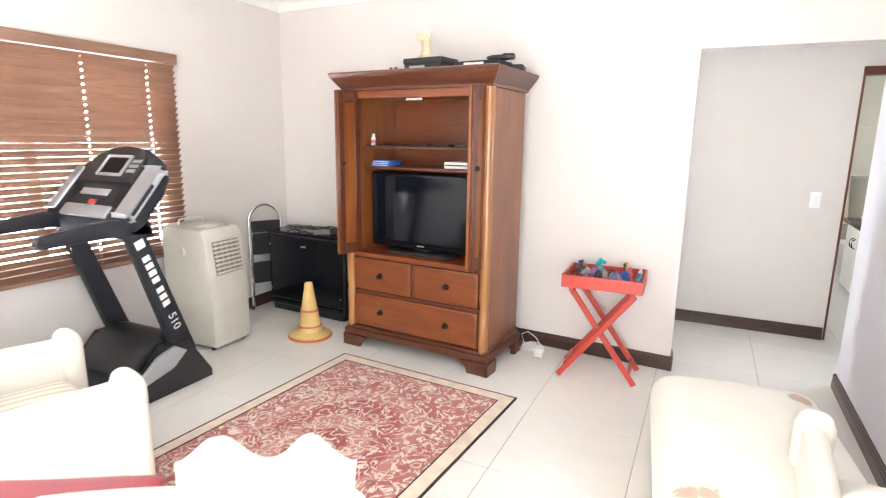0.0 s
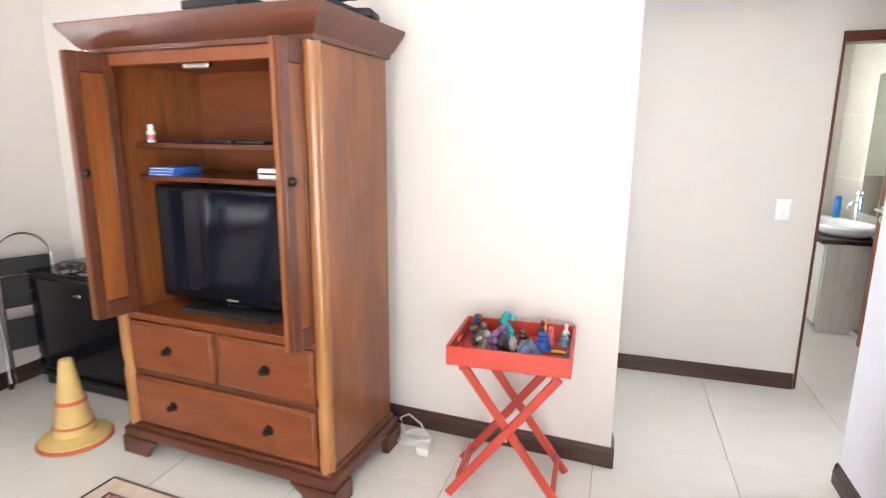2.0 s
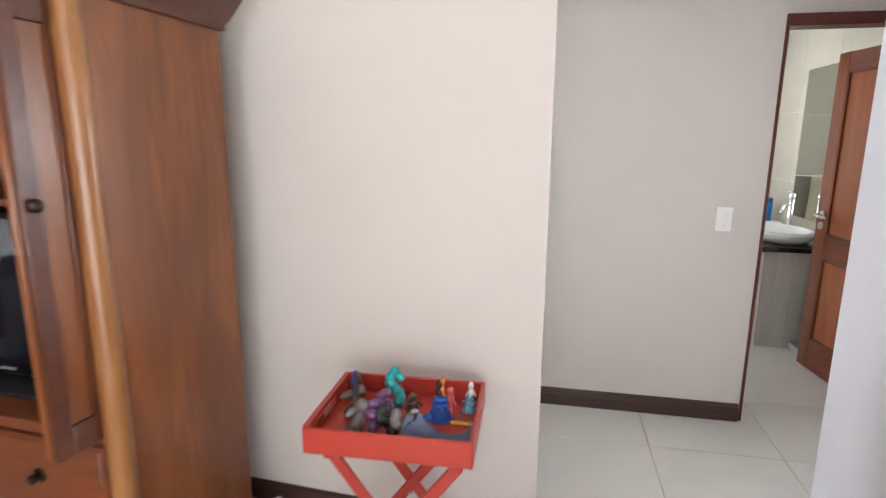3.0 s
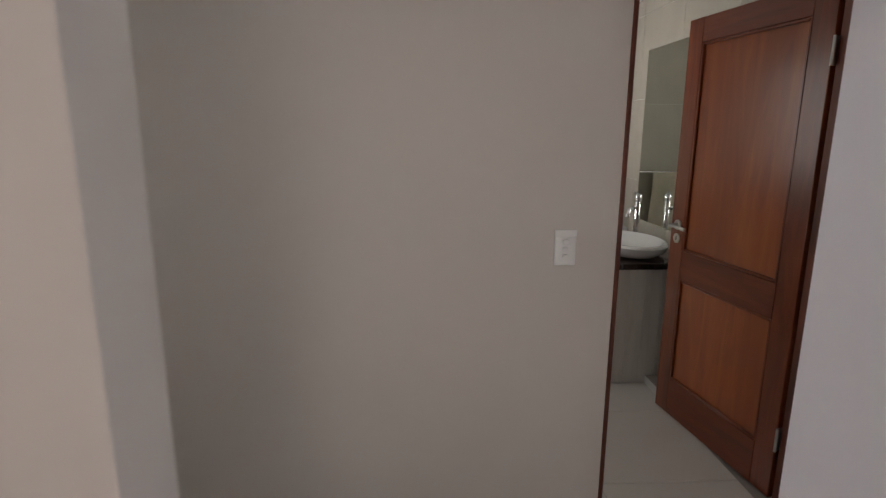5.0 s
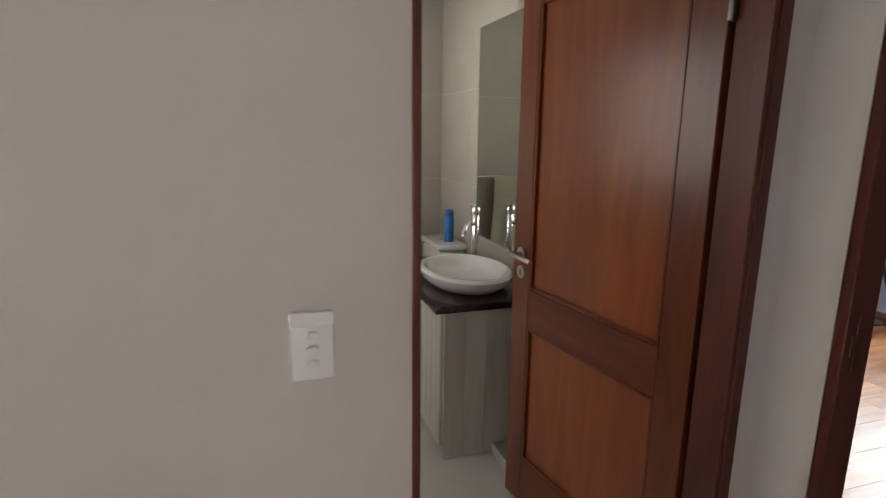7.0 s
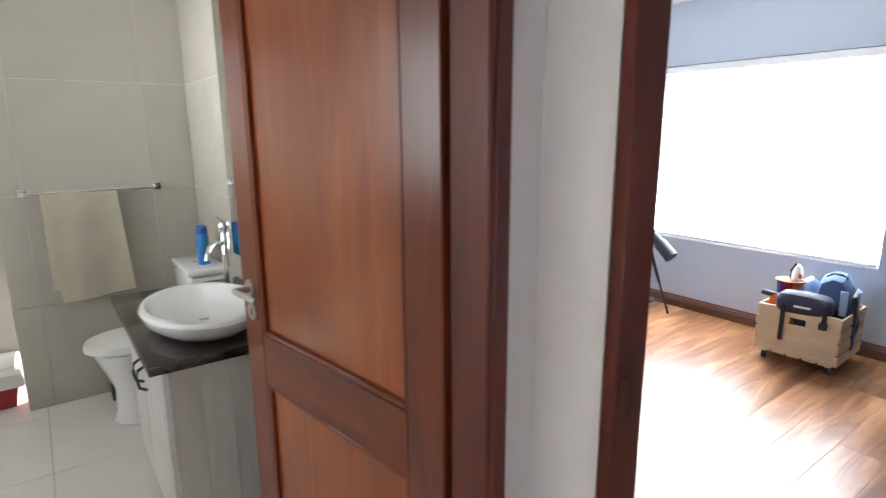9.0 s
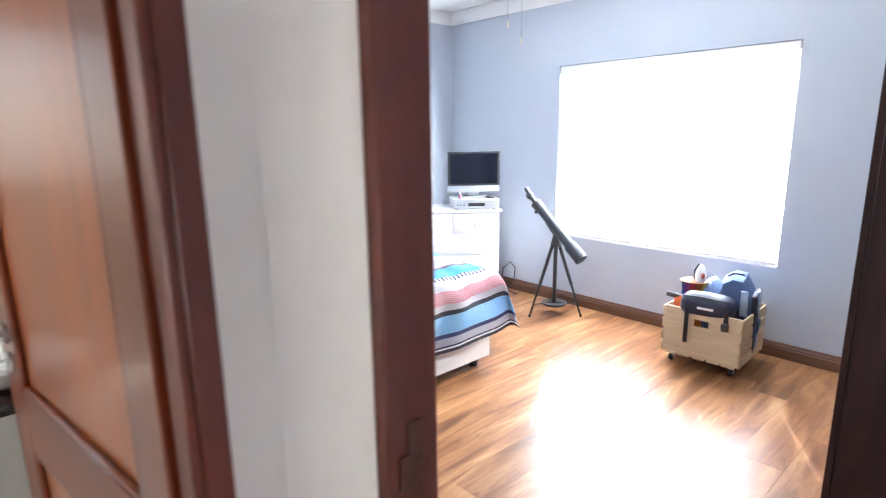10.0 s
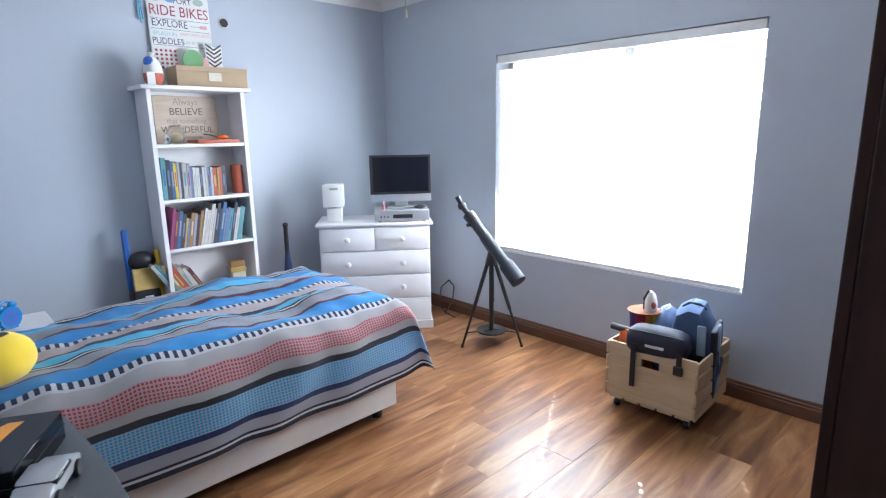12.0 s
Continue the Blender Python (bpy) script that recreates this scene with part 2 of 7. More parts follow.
def tile_material(name, col, rough, vein, coat=0.0):
    mt, nt, b = nodes_of(name)
    vec = coords(nt, (1, 1, 1), True)
    big, fine = noise_tex(nt, vec, 2.0, 6, 0.6, 1.0), noise_tex(nt, vec, 40, 4)
    tone = ramp(nt, big, [(0.25, shade(col, 1 - vein)), (0.6, col), (0.8, shade(col, 1 + 0.5 * vein))])
    tone = mix(nt, math_node(nt, "MULTIPLY", fine, 0.18), tone, shade(col, 0.86))
    link(nt, tone, b.inputs["Base Color"])
    link(nt, math_node(nt, "ADD", math_node(nt, "MULTIPLY", big, 0.10), rough - 0.05), b.inputs["Roughness"])
    b.inputs["Coat Weight"].default_value = coat
    return mt


TILE = tile_material("polished_cream_porcelain", (0.74, 0.715, 0.675), 0.13, 0.05)
GROUT = paint("grey_grout", (0.33, 0.31, 0.28), 0.9, 0.1, 5, 80, 0.1)
BATH_TILE = tile_material("beige_wall_tile", (0.47, 0.44, 0.38), 0.24, 0.08)
BATH_GROUT = paint("white_grout", (0.58, 0.565, 0.53), 0.9, 0.05, 5, 80, 0.1)


def laminate():
    mt, nt, b = nodes_of("oak_laminate_plank")
    vec = coords(nt, (0.14, 1, 1), True)
    broad, fig, fine = noise_tex(nt, vec, 5.0, 4, 0.55, 0.8), noise_tex(nt, vec, 10, 5, 0.6, 1.2), noise_tex(nt, vec, 160, 3)
    tone = ramp(nt, fig, [(0.32, (0.10, 0.034, 0.012)), (0.47, (0.22, 0.092, 0.036)), (0.58, (0.32, 0.155, 0.066)), (0.72, (0.47, 0.27, 0.135))])
    tone = mix(nt, math_node(nt, "MULTIPLY", broad, 0.2), tone, (0.27, 0.122, 0.050))
    info = nt.nodes.new("ShaderNodeObjectInfo")
    tint = ramp(nt, info.outputs["Random"], [(0.0, (0.76, 0.74, 0.72)), (0.5, (0.90, 0.89, 0.88)), (1.0, (1.0, 1.0, 1.0))])
    tone = mix(nt, 1.0, tone, tint, "MULTIPLY")
    link(nt, tone, b.inputs["Base Color"])
    link(nt, math_node(nt, "ADD", math_node(nt, "MULTIPLY", fig, 0.14), 0.25), b.inputs["Roughness"])
    b.inputs["Specular IOR Level"].default_value = 0.38
    bump(nt, b, fine, 0.05, 0.002)
    return mt


LAMINATE = laminate()

# ---- the structure ----
# lounge: x -2.53..1.96, its far wall a few degrees off square; lobby: x 0.99..3.03, y 5.1..6.08; bathroom beyond y 6.19; bedroom beyond x 3.14


def structure(name, bm, material, smooth=0):
    return tagged(new(name, mesh_from(bm, name, material, smooth)), kind="structure")


LZ, BZ, HZ = 2.72, 2.52, 2.42
FAR_L, FAR_R = Vector((-2.53, 5.115)), Vector((0.987, 4.87))
# lounge far wall; a passage runs behind it to the lobby
structure("wall_lounge_far", extrude([(-2.68, 5.125), (0.987, 4.87), (0.987, 5.02), (-2.68, 5.275)], LZ, "Z"), WALL)
wl = box(-2.68, -1.75, 0, -2.53, 2.0, LZ)
box(-2.68, 2.0, 0, -2.53, 3.92, 0.68, bm=wl)
box(-2.68, 2.0, 2.06, -2.53, 3.92, LZ, bm=wl)
box(-2.68, 3.92, 0, -2.53, 5.115, LZ, bm=wl)
structure("wall_lounge_window", wl, WALL)
wr = box(1.96, -1.75, 0, 2.11, -0.1, LZ)
box(1.96, 1.9, 0, 2.11, 5.05, LZ, bm=wr)
box(1.96, -0.1, 2.15, 2.11, 1.9, LZ, bm=wr)
structure("wall_lounge_right", wr, WALL_W)
rear = box(-2.53, -1.75, 0, 0.2, -1.6, LZ)
box(1.88, -1.75, 0, 1.96, -1.6, LZ, bm=rear)
box(0.2, -1.75, 2.15, 1.88, -1.6, LZ, bm=rear)
structure("wall_lounge_rear", rear, WALL)
structure("lintel", box(0.987, 4.87, 2.095, 1.96, 5.02, LZ), WALL)
structure("ceiling_lounge", box(-2.68, -1.75, LZ, 2.11, 5.30, LZ + 0.1), CEIL)
# lobby and bathroom front wall with the door opening
bw = box(-1.60, 6.08, 0, 2.046, 6.19, HZ)
box(2.860, 6.08, 0, 3.03, 6.19, HZ, bm=bw)
box(2.046, 6.08, 2.09, 2.860, 6.19, HZ, bm=bw)
structure("wall_lobby_switch", bw, WALL)
structure("wall_lobby_south", box(2.11, 4.95, 0, 3.03, 5.05, HZ), WALL)
structure("ceiling_lobby", extrude([(-1.75, 5.14), (0.987, 4.95), (0.99, 5.02), (3.03, 5.02), (3.03, 6.19), (-1.75, 6.19)], 0.1, "Z", m=Matrix.Translation((0, 0, HZ))), CEIL)
# unseen end wall, its opening made up for the passage fill lamp
pe = box(-1.75, 5.20, 0, -1.60, 5.44, HZ)
box(-1.75, 6.0, 0, -1.60, 6.19, HZ, bm=pe)
box(-1.75, 5.44, 0, -1.60, 6.0, 0.95, bm=pe)
box(-1.75, 5.44, 1.95, -1.60, 6.0, HZ, bm=pe)
structure("wall_passage_end", pe, WALL)
# wall between lobby or bathroom and bedroom, with the bedroom door opening
dw = box(3.03, 4.95, 0, 3.100, 5.13, BZ)
box(3.03, 6.005, 0, 3.100, 9.61, BZ, bm=dw)
box(3.03, 5.13, 2.09, 3.100, 6.005, BZ, bm=dw)
structure("wall_bedroom_door", dw, WALL_B)
# rounded fillet added in the lobby corner so its shading grades softly
cove = [(2.93 + 0.090 * math.sin(a), 6.079 - 0.075 * (1 - math.cos(a))) for a in [math.pi / 2 * i / 10 for i in range(11)]]
structure("wall_lobby_end", extrude(cove + [(3.0299, 6.004), (3.0299, 6.0795), (2.93, 6.0795)], HZ, "Z"), WALL, 50)
structure("wall_bathroom_back", box(2.07, 8.95, 0, 3.03, 9.10, HZ), BATH_GROUT)
rw = box(0.80, 9.45, 0, 0.95, 9.60, HZ)
box(1.85, 9.45, 0, 2.20, 9.60, HZ, bm=rw)
box(0.95, 9.45, 0, 1.85, 9.60, 1.20, bm=rw)
box(0.95, 9.45, 2.10, 1.85, 9.60, HZ, bm=rw)
structure("wall_bathroom_recess", rw, BATH_TILE)
structure("wall_bathroom_right", box(3.016, 6.19, 0, 3.0295, 8.95, HZ), BATH_GROUT)
# unseen side wall, opened only for the bathroom fill lamp
bl = box(0.65, 6.19, 0, 0.80, 7.1, HZ)
box(0.65, 8.1, 0, 0.80, 9.6, HZ, bm=bl)
box(0.65, 7.1, 0, 0.80, 8.1, 1.15, bm=bl)
box(0.65, 7.1, 2.05, 0.80, 8.1, HZ, bm=bl)
structure("wall_bathroom_side", bl, BATH_TILE)
structure("ceiling_bathroom", box(0.65, 6.19, HZ, 3.03, 9.6, HZ + 0.1), CEIL)
# bedroom
WX, WY0, WY1, WZ0, WZ1 = 6.47, 6.515, 8.212, 0.575, 1.948
ww = box(WX, 4.95, 0, WX + 0.2, WY0, BZ)
box(WX, WY1, 0, WX + 0.2, 9.61, BZ, bm=ww)
box(WX, WY0, 0, WX + 0.2, WY1, WZ0, bm=ww)
box(WX, WY0, WZ1, WX + 0.2, WY1, BZ, bm=ww)
structure("wall_bedroom_window", ww, WALL_B)
structure("wall_bedroom_far", box(3.10, 9.46, 0, WX, 9.61, BZ), WALL_B)
structure("wall_bedroom_south", box(3.10, 4.95, 0, WX, 5.10, BZ), WALL_B)
structure("ceiling_bedroom", box(3.03, 4.95, BZ, WX + 0.2, 9.61, BZ + 0.1), CEIL)


def cornice(name, p0, p1, inward, z, size=0.10):
    """A plaster cove between wall and ceiling."""
    p0, p1, n = Vector((*p0, 0)), Vector((*p1, 0)), Vector((*inward, 0))
    prof = [(0.0, z - size), (0.012, z - size), (0.014, z - size * 0.86)]
    prof += [(0.014 + (size - 0.028) * (1 - math.cos(a)), z - size * 0.86 + (size * 0.74) * math.sin(a)) for a in (0.3, 0.6, 0.9, 1.2, 1.5)]
    prof += [(size, z - size * 0.1), (size, z - 0.002), (0.0, z - 0.002)]
    bm = bmesh.new()
    a = [bm.verts.new(p0 + n * d + Vector((0, 0, h))) for d, h in prof]
    b = [bm.verts.new(p1 + n * d + Vector((0, 0, h))) for d, h in prof]
    m = len(prof)
    for i in range(m):
        bm.faces.new((a[i], a[(i + 1) % m], b[(i + 1) % m], b[i]))
    bm.faces.new(a), bm.faces.new(b[::-1])
    bmesh.ops.recalc_face_normals(bm, faces=bm.faces)
    return structure(name, bm, CEIL, 30)


cornice("trim_cornice_bedroom_far", (3.10, 9.46), (WX, 9.46), (0, -1), BZ)
cornice("trim_cornice_bedroom_window", (WX, 5.10), (WX, 9.46), (-1, 0), BZ)
WALL_DIR = (FAR_R - FAR_L).normalized()
cornice("trim_cornice_lounge_far", (-2.53, 5.115), (0.987, 4.87), (-0.069, -0.998), LZ)
cornice("trim_cornice_lounge_window", (-2.53, -1.6), (-2.53, 5.115), (1, 0), LZ)


def skirting(name, p0, p1, inward, material, h=0.10, d=0.016):
    """A moulded skirting board along a wall: a flat, a step and a rounded top."""
    p0, p1, n = Vector((*p0, 0)), Vector((*p1, 0)), Vector((*inward, 0))
    prof = [(0, 0), (d, 0), (d, h * 0.62), (d * 0.8, h * 0.66), (d * 0.8, h * 0.78), (d * 0.5, h * 0.84), (d * 0.45, h * 0.95), (d * 0.2, h), (0, h)]
    bm = bmesh.new()
    a = [bm.verts.new(p0 + n * q + Vector((0, 0, z))) for q, z in prof]
    b = [bm.verts.new(p1 + n * q + Vector((0, 0, z))) for q, z in prof]
    m = len(prof)
    for i in range(m):
        bm.faces.new((a[i], a[(i + 1) % m], b[(i + 1) % m], b[i]))
    bm.faces.new(a), bm.faces.new(b[::-1])
    bmesh.ops.recalc_face_normals(bm, faces=bm.faces)
    return structure(name, bm, material, 30)


skirting("baseboard_lounge_far", (-2.53, 5.115), (1.003, 4.869), (-0.069, -0.998), SKIRT)
skirting("baseboard_lounge_return", (0.987, 4.869), (0.987, 5.02), (1, 0), SKIRT)
skirting("baseboard_lounge_window", (-2.53, -1.6), (-2.53, 5.1), (1, 0), SKIRT)
skirting("baseboard_lounge_right", (1.96, -1.6), (1.96, 5.066), (-1, 0), SKIRT)
skirting("baseboard_lobby_switch", (-1.60, 6.08), (2.040, 6.08), (0, -1), SKIRT)
skirting("baseboard_lobby_south", (1.945, 5.05), (3.03, 5.05), (0, 1), SKIRT)
skirting("baseboard_bedroom_window", (WX, 5.10), (WX, 9.46), (-1, 0), SKIRT_B)
skirting("baseboard_bedroom_far", (3.10, 9.46), (WX, 9.46), (0, -1), SKIRT_B)
skirting("baseboard_bedroom_door", (3.10, 6.05), (3.10, 9.46), (1, 0), SKIRT_B)

# door frames: two jambs with a stop, and a head


def door_frame(name, rows, label):
    ob = thing(name, 0, 0, 0, label=label, category="door frame", kind="structure")
    for kind, args in rows:
        part(kind, box(*args, bevel=0.003), FRAME, ob)
    return ob


BRASS = paint("tarnished_brass", (0.13, 0.06, 0.04), 0.5, 0.3, 60, 200, 0.1, metal=0.6)
door_frame("trim_door_frame_bathroom", [
    ("jamb", (2.046, 6.074, 0, 2.062, 6.196, 2.035)),
    ("jamb", (2.826, 6.077, 0, 2.860, 6.196, 2.035)), ("stop", (2.812, 6.079, 0, 2.826, 6.12, 2.035)),
    ("head", (2.046, 6.074, 2.035, 2.860, 6.196, 2.09))], "dark red stained wooden door frame of the bathroom")
bf = door_frame("trim_door_frame_bedroom", [
    ("jamb", (3.018, 5.974, 0, 3.105, 6.002, 2.035)), ("jamb", (3.018, 5.132, 0, 3.105, 5.167, 2.035)),
    ("head", (3.018, 5.132, 2.035, 3.105, 6.003, 2.09))], "dark red stained wooden door frame of the bedroom")
strike = box(3.050, 5.971, 0.955, 3.074, 5.9738, 1.085, 0.001)
strike_ob = part("strike_plate", strike, BRASS, bf, "worn brass strike plate with chipped paint")
part("lip", box(3.034, 5.9685, 0.99, 3.051, 5.9735, 1.04, 0.001), BRASS, strike_ob)

# ---- lounge: materials of things ----
ARMO = wood("armoire_teak_front", (0.12, 0.028, 0.008), (0.22, 0.058, 0.014), (0.32, 0.100, 0.026), "X", 0.40, 0.18, stain=0.6)
ARMO_S = wood("armoire_teak_side", (0.125, 0.034, 0.009), (0.25, 0.078, 0.019), (0.36, 0.130, 0.035), "Z", 0.34, 0.25, stain=0.75)
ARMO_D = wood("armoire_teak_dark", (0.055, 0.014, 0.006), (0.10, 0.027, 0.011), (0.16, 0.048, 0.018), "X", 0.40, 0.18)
ARMO_P = wood("armoire_teak_post", (0.17, 0.060, 0.017), (0.36, 0.155, 0.045), (0.50, 0.26, 0.09), "Z", 0.33, 0.4, stain=0.6)
KNOB = paint("aged_dark_bronze", (0.035, 0.028, 0.024), 0.45, 0.2, 30, 200, 0.1, metal=0.7)
BLACK = paint("black_plastic", (0.016, 0.016, 0.018), 0.42, 0.15, 10, 220, 0.04)
BLACK_M = paint("dark_grey_moulded_plastic", (0.022, 0.023, 0.028), 0.5, 0.12, 10, 260, 0.06, spec=0.25)
GLOSS = paint("black_gloss_glass", (0.006, 0.006, 0.008), 0.1, 0.1, 4, 200, 0.0, spec=0.4)
SCREEN = paint("tv_screen", (0.006, 0.007, 0.012), 0.10, 0.05, 3, 200, 0.0, spec=0.35)
SILVER = paint("silver_plastic", (0.42, 0.43, 0.45), 0.33, 0.05, 8, 200, 0.02, metal=0.5)
REDP = paint("red_painted_wood", (0.46, 0.045, 0.028), 0.4, 0.12, 6, 120, 0.06, coat=0.15, rand=True)
CREAM_P = paint("aged_cream_plastic", (0.57, 0.545, 0.475), 0.42, 0.05, 5, 180, 0.04)
SLATW = wood("brown_blind_slat", (0.17, 0.085, 0.052), (0.26, 0.142, 0.092), (0.35, 0.21, 0.145), "Y", 0.45, 0.1)
FABRIC = paint("cream_upholstery", (0.74, 0.70, 0.62), 0.85, 0.05, 4, 260, 0.25, sheen=0.3)
MAROON = paint("maroon_throw", (0.26, 0.018, 0.028), 0.85, 0.2, 8, 240, 0.3, sheen=0.3)
BLUE_P = paint("blue_plastic", (0.03, 0.12, 0.42), 0.4, 0.15, 20, 200, 0.03)
CARD_B = paint("black_card", (0.022, 0.022, 0.024), 0.6, 0.2, 8, 160, 0.05)


def floral():
    mt, nt, b = nodes_of("floral_upholstery")
    vec = coords(nt, (1, 1, 1))
    spots = nt.nodes.new("ShaderNodeTexVoronoi")
    spots.inputs["Scale"].default_value = 4.2
    link(nt, vec, spots.inputs["Vector"])
    leaf = noise_tex(nt, vec, 17, 3, 0.6, 2.0)
    near = math_node(nt, "ADD", spots.outputs["Distance"], math_node(nt, "MULTIPLY", leaf, 0.25))
    tone = ramp(nt, near, [(0.0, (0.50, 0.14, 0.12)), (0.24, (0.58, 0.30, 0.24)), (0.30, (0.36, 0.37, 0.25)), (0.36, (0.74, 0.71, 0.63)), (1.0, (0.78, 0.75, 0.68))])
    link(nt, tone, b.inputs["Base Color"])
    b.inputs["Roughness"].default_value = 0.85
    b.inputs["Sheen Weight"].default_value = 0.3
    bump(nt, b, noise_tex(nt, vec, 260, 2), 0.25, 0.003)
    return mt


def striped_fabric():
    mt, nt, b = nodes_of("striped_cream_upholstery")
    vec = coords(nt, (1, 1, 1))
    w = nt.nodes.new("ShaderNodeTexWave")
    w.wave_type, w.bands_direction = "BANDS", "X"
    w.inputs["Scale"].default_value, w.inputs["Distortion"].default_value = 5.5, 0.4
    link(nt, vec, w.inputs["Vector"])
    tone = ramp(nt, w.outputs["Fac"], [(0.1, (0.60, 0.53, 0.42)), (0.4, (0.73, 0.68, 0.59)), (0.9, (0.76, 0.72, 0.64))])
    link(nt, tone, b.inputs["Base Color"])
    b.inputs["Roughness"].default_value = 0.85
    bump(nt, b, noise_tex(nt, vec, 260, 2), 0.25, 0.003)
    return mt


FLORAL, STRIPED = floral(), striped_fabric()

# ---- armoire with television ----
arm = thing("armoire", -0.675, 4.247, 0, -4.1, "reddish teak armoire with its folding doors open on a black television", "armoire")
body = box(-0.56, 0.015, 0.15, -0.535, 0.55, 1.85, 0.003)
part("side_panel", body, ARMO_S, arm)
part("side_panel", box(0.535, 0.015, 0.15, 0.56, 0.55, 1.85, 0.003), ARMO_S, arm)
part("back_panel", box(-0.535, 0.535, 0.15, 0.535, 0.55, 1.85), ARMO, arm)
part("top_panel", box(-0.535, 0.03, 1.82, 0.535, 0.535, 1.85), ARMO, arm)
part("bottom_board", box(-0.535, 0.03, 0.68, 0.535, 0.535, 0.715, 0.004), ARMO, arm)
for z in (1.335, 1.48):
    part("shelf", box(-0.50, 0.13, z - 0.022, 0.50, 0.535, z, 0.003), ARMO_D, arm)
part("inner_side", box(-0.515, 0.06, 0.715, -0.50, 0.535, 1.82), ARMO_S, arm)
part("inner_side", box(0.50, 0.06, 0.715, 0.515, 0.535, 1.82), ARMO_S, arm)
for sx in (-1, 1):
    post = lathe([(0.030, 0.15), (0.034, 0.20), (0.030, 0.24), (0.034, 0.42), (0.027, 0.45), (0.034, 0.50), (0.036, 0.9), (0.032, 1.4), (0.036, 1.75), (0.030, 1.80), (0.034, 1.85)], 14, (sx * 0.543, 0.018))
    part("corner_post", post, ARMO_P, arm, "lighter rounded corner post")
part("rail", box(-0.512, 0.005, 0.685, 0.512, 0.035, 0.72, 0.004), ARMO, arm)
part("rail", box(-0.512, 0.008, 0.415, 0.512, 0.035, 0.44, 0.004), ARMO_D, arm)
part("rail", box(-0.512, 0.006, 1.795, 0.512, 0.034, 1.85, 0.004), ARMO, arm)
part("divider", box(-0.012, 0.008, 0.44, 0.012, 0.035, 0.685, 0.003), ARMO_D, arm)


def drawer(x0, x1, z0, z1, knobs):
    d = part("drawer", box(x0, -0.002, z0, x1, 0.03, z1, 0.006, 2), ARMO, arm)
    part("drawer_field", box(x0 + 0.012, -0.007, z0 + 0.012, x1 - 0.012, -0.001, z1 - 0.012, 0.004), ARMO, d)
    for kx in knobs:
        k = lathe([(0.024, 0), (0.022, 0.004), (0.008, 0.007), (0.008, 0.018), (0.015, 0.024), (0.013, 0.031), (0.004, 0.033)], 12)
        bmesh.ops.transform(k, matrix=Matrix.Translation((kx, -0.006, (z0 + z1) / 2)) @ Matrix.Rotation(radians(90), 4, "X"), verts=k.verts)
        part("knob", k, KNOB, d, "dark bronze knob")


drawer(-0.505, -0.014, 0.445, 0.68, (-0.27,))
drawer(0.014, 0.505, 0.445, 0.68, (0.27,))
drawer(-0.505, 0.505, 0.17, 0.412, (-0.27, 0.27))
# plinth and bracket feet
pl = box(-0.595, -0.025, 0.085, 0.595, 0.57, 0.135, 0.012, 2)
box(-0.575, -0.010, 0.135, 0.575, 0.56, 0.16, 0.010, 2, bm=pl)
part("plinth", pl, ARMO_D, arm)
for sx in (-1, 1):
    for fy in (-0.03, 0.44):
        o = [(0.0, 0.0), (0.0, 0.086), (0.22, 0.086), (0.19, 0.06), (0.165, 0.045), (0.15, 0.0)]
        pts = [(sx * (-0.60 + a), b) for a, b in o]
        ft = extrude(pts, 0.028, "Y", 0.003)
        bmesh.ops.translate(ft, verts=ft.verts, vec=(0, fy if fy < 0 else 0.545, 0))
        box(sx * -0.60, fy, 0, sx * -0.572, fy + 0.135, 0.086, 0.003, bm=ft)
        part("bracket_foot", ft, ARMO_D, arm)
# cornice: stepped and flared
rows = [(0.0, 1.845), (0.012, 1.848), (0.015, 1.865), (0.03, 1.88), (0.055, 1.915), (0.075, 1.945), (0.078, 1.962), (0.06, 1.968)]
cb = bmesh.new()
loops = []
for o, z in rows:
    loops.append([cb.verts.new(p) for p in ((-0.565 - o, -0.005 - o, z), (0.565 + o, -0.005 - o, z), (0.565 + o, 0.555 + 0.3 * o, z), (-0.565 - o, 0.555 + 0.3 * o, z))])
for a, b in zip(loops, loops[1:]):
    for i in range(4):
        cb.faces.new((a[i], a[(i + 1) % 4], b[(i + 1) % 4], b[i]))
cb.faces.new(loops[0][::-1]), cb.faces.new(loops[-1])
part("cornice", cb, ARMO_D, arm, "dark moulded cornice", 25)
part("catch", box(-0.07, 0.02, 1.775, 0.06, 0.05, 1.795, 0.003), STEEL, arm)


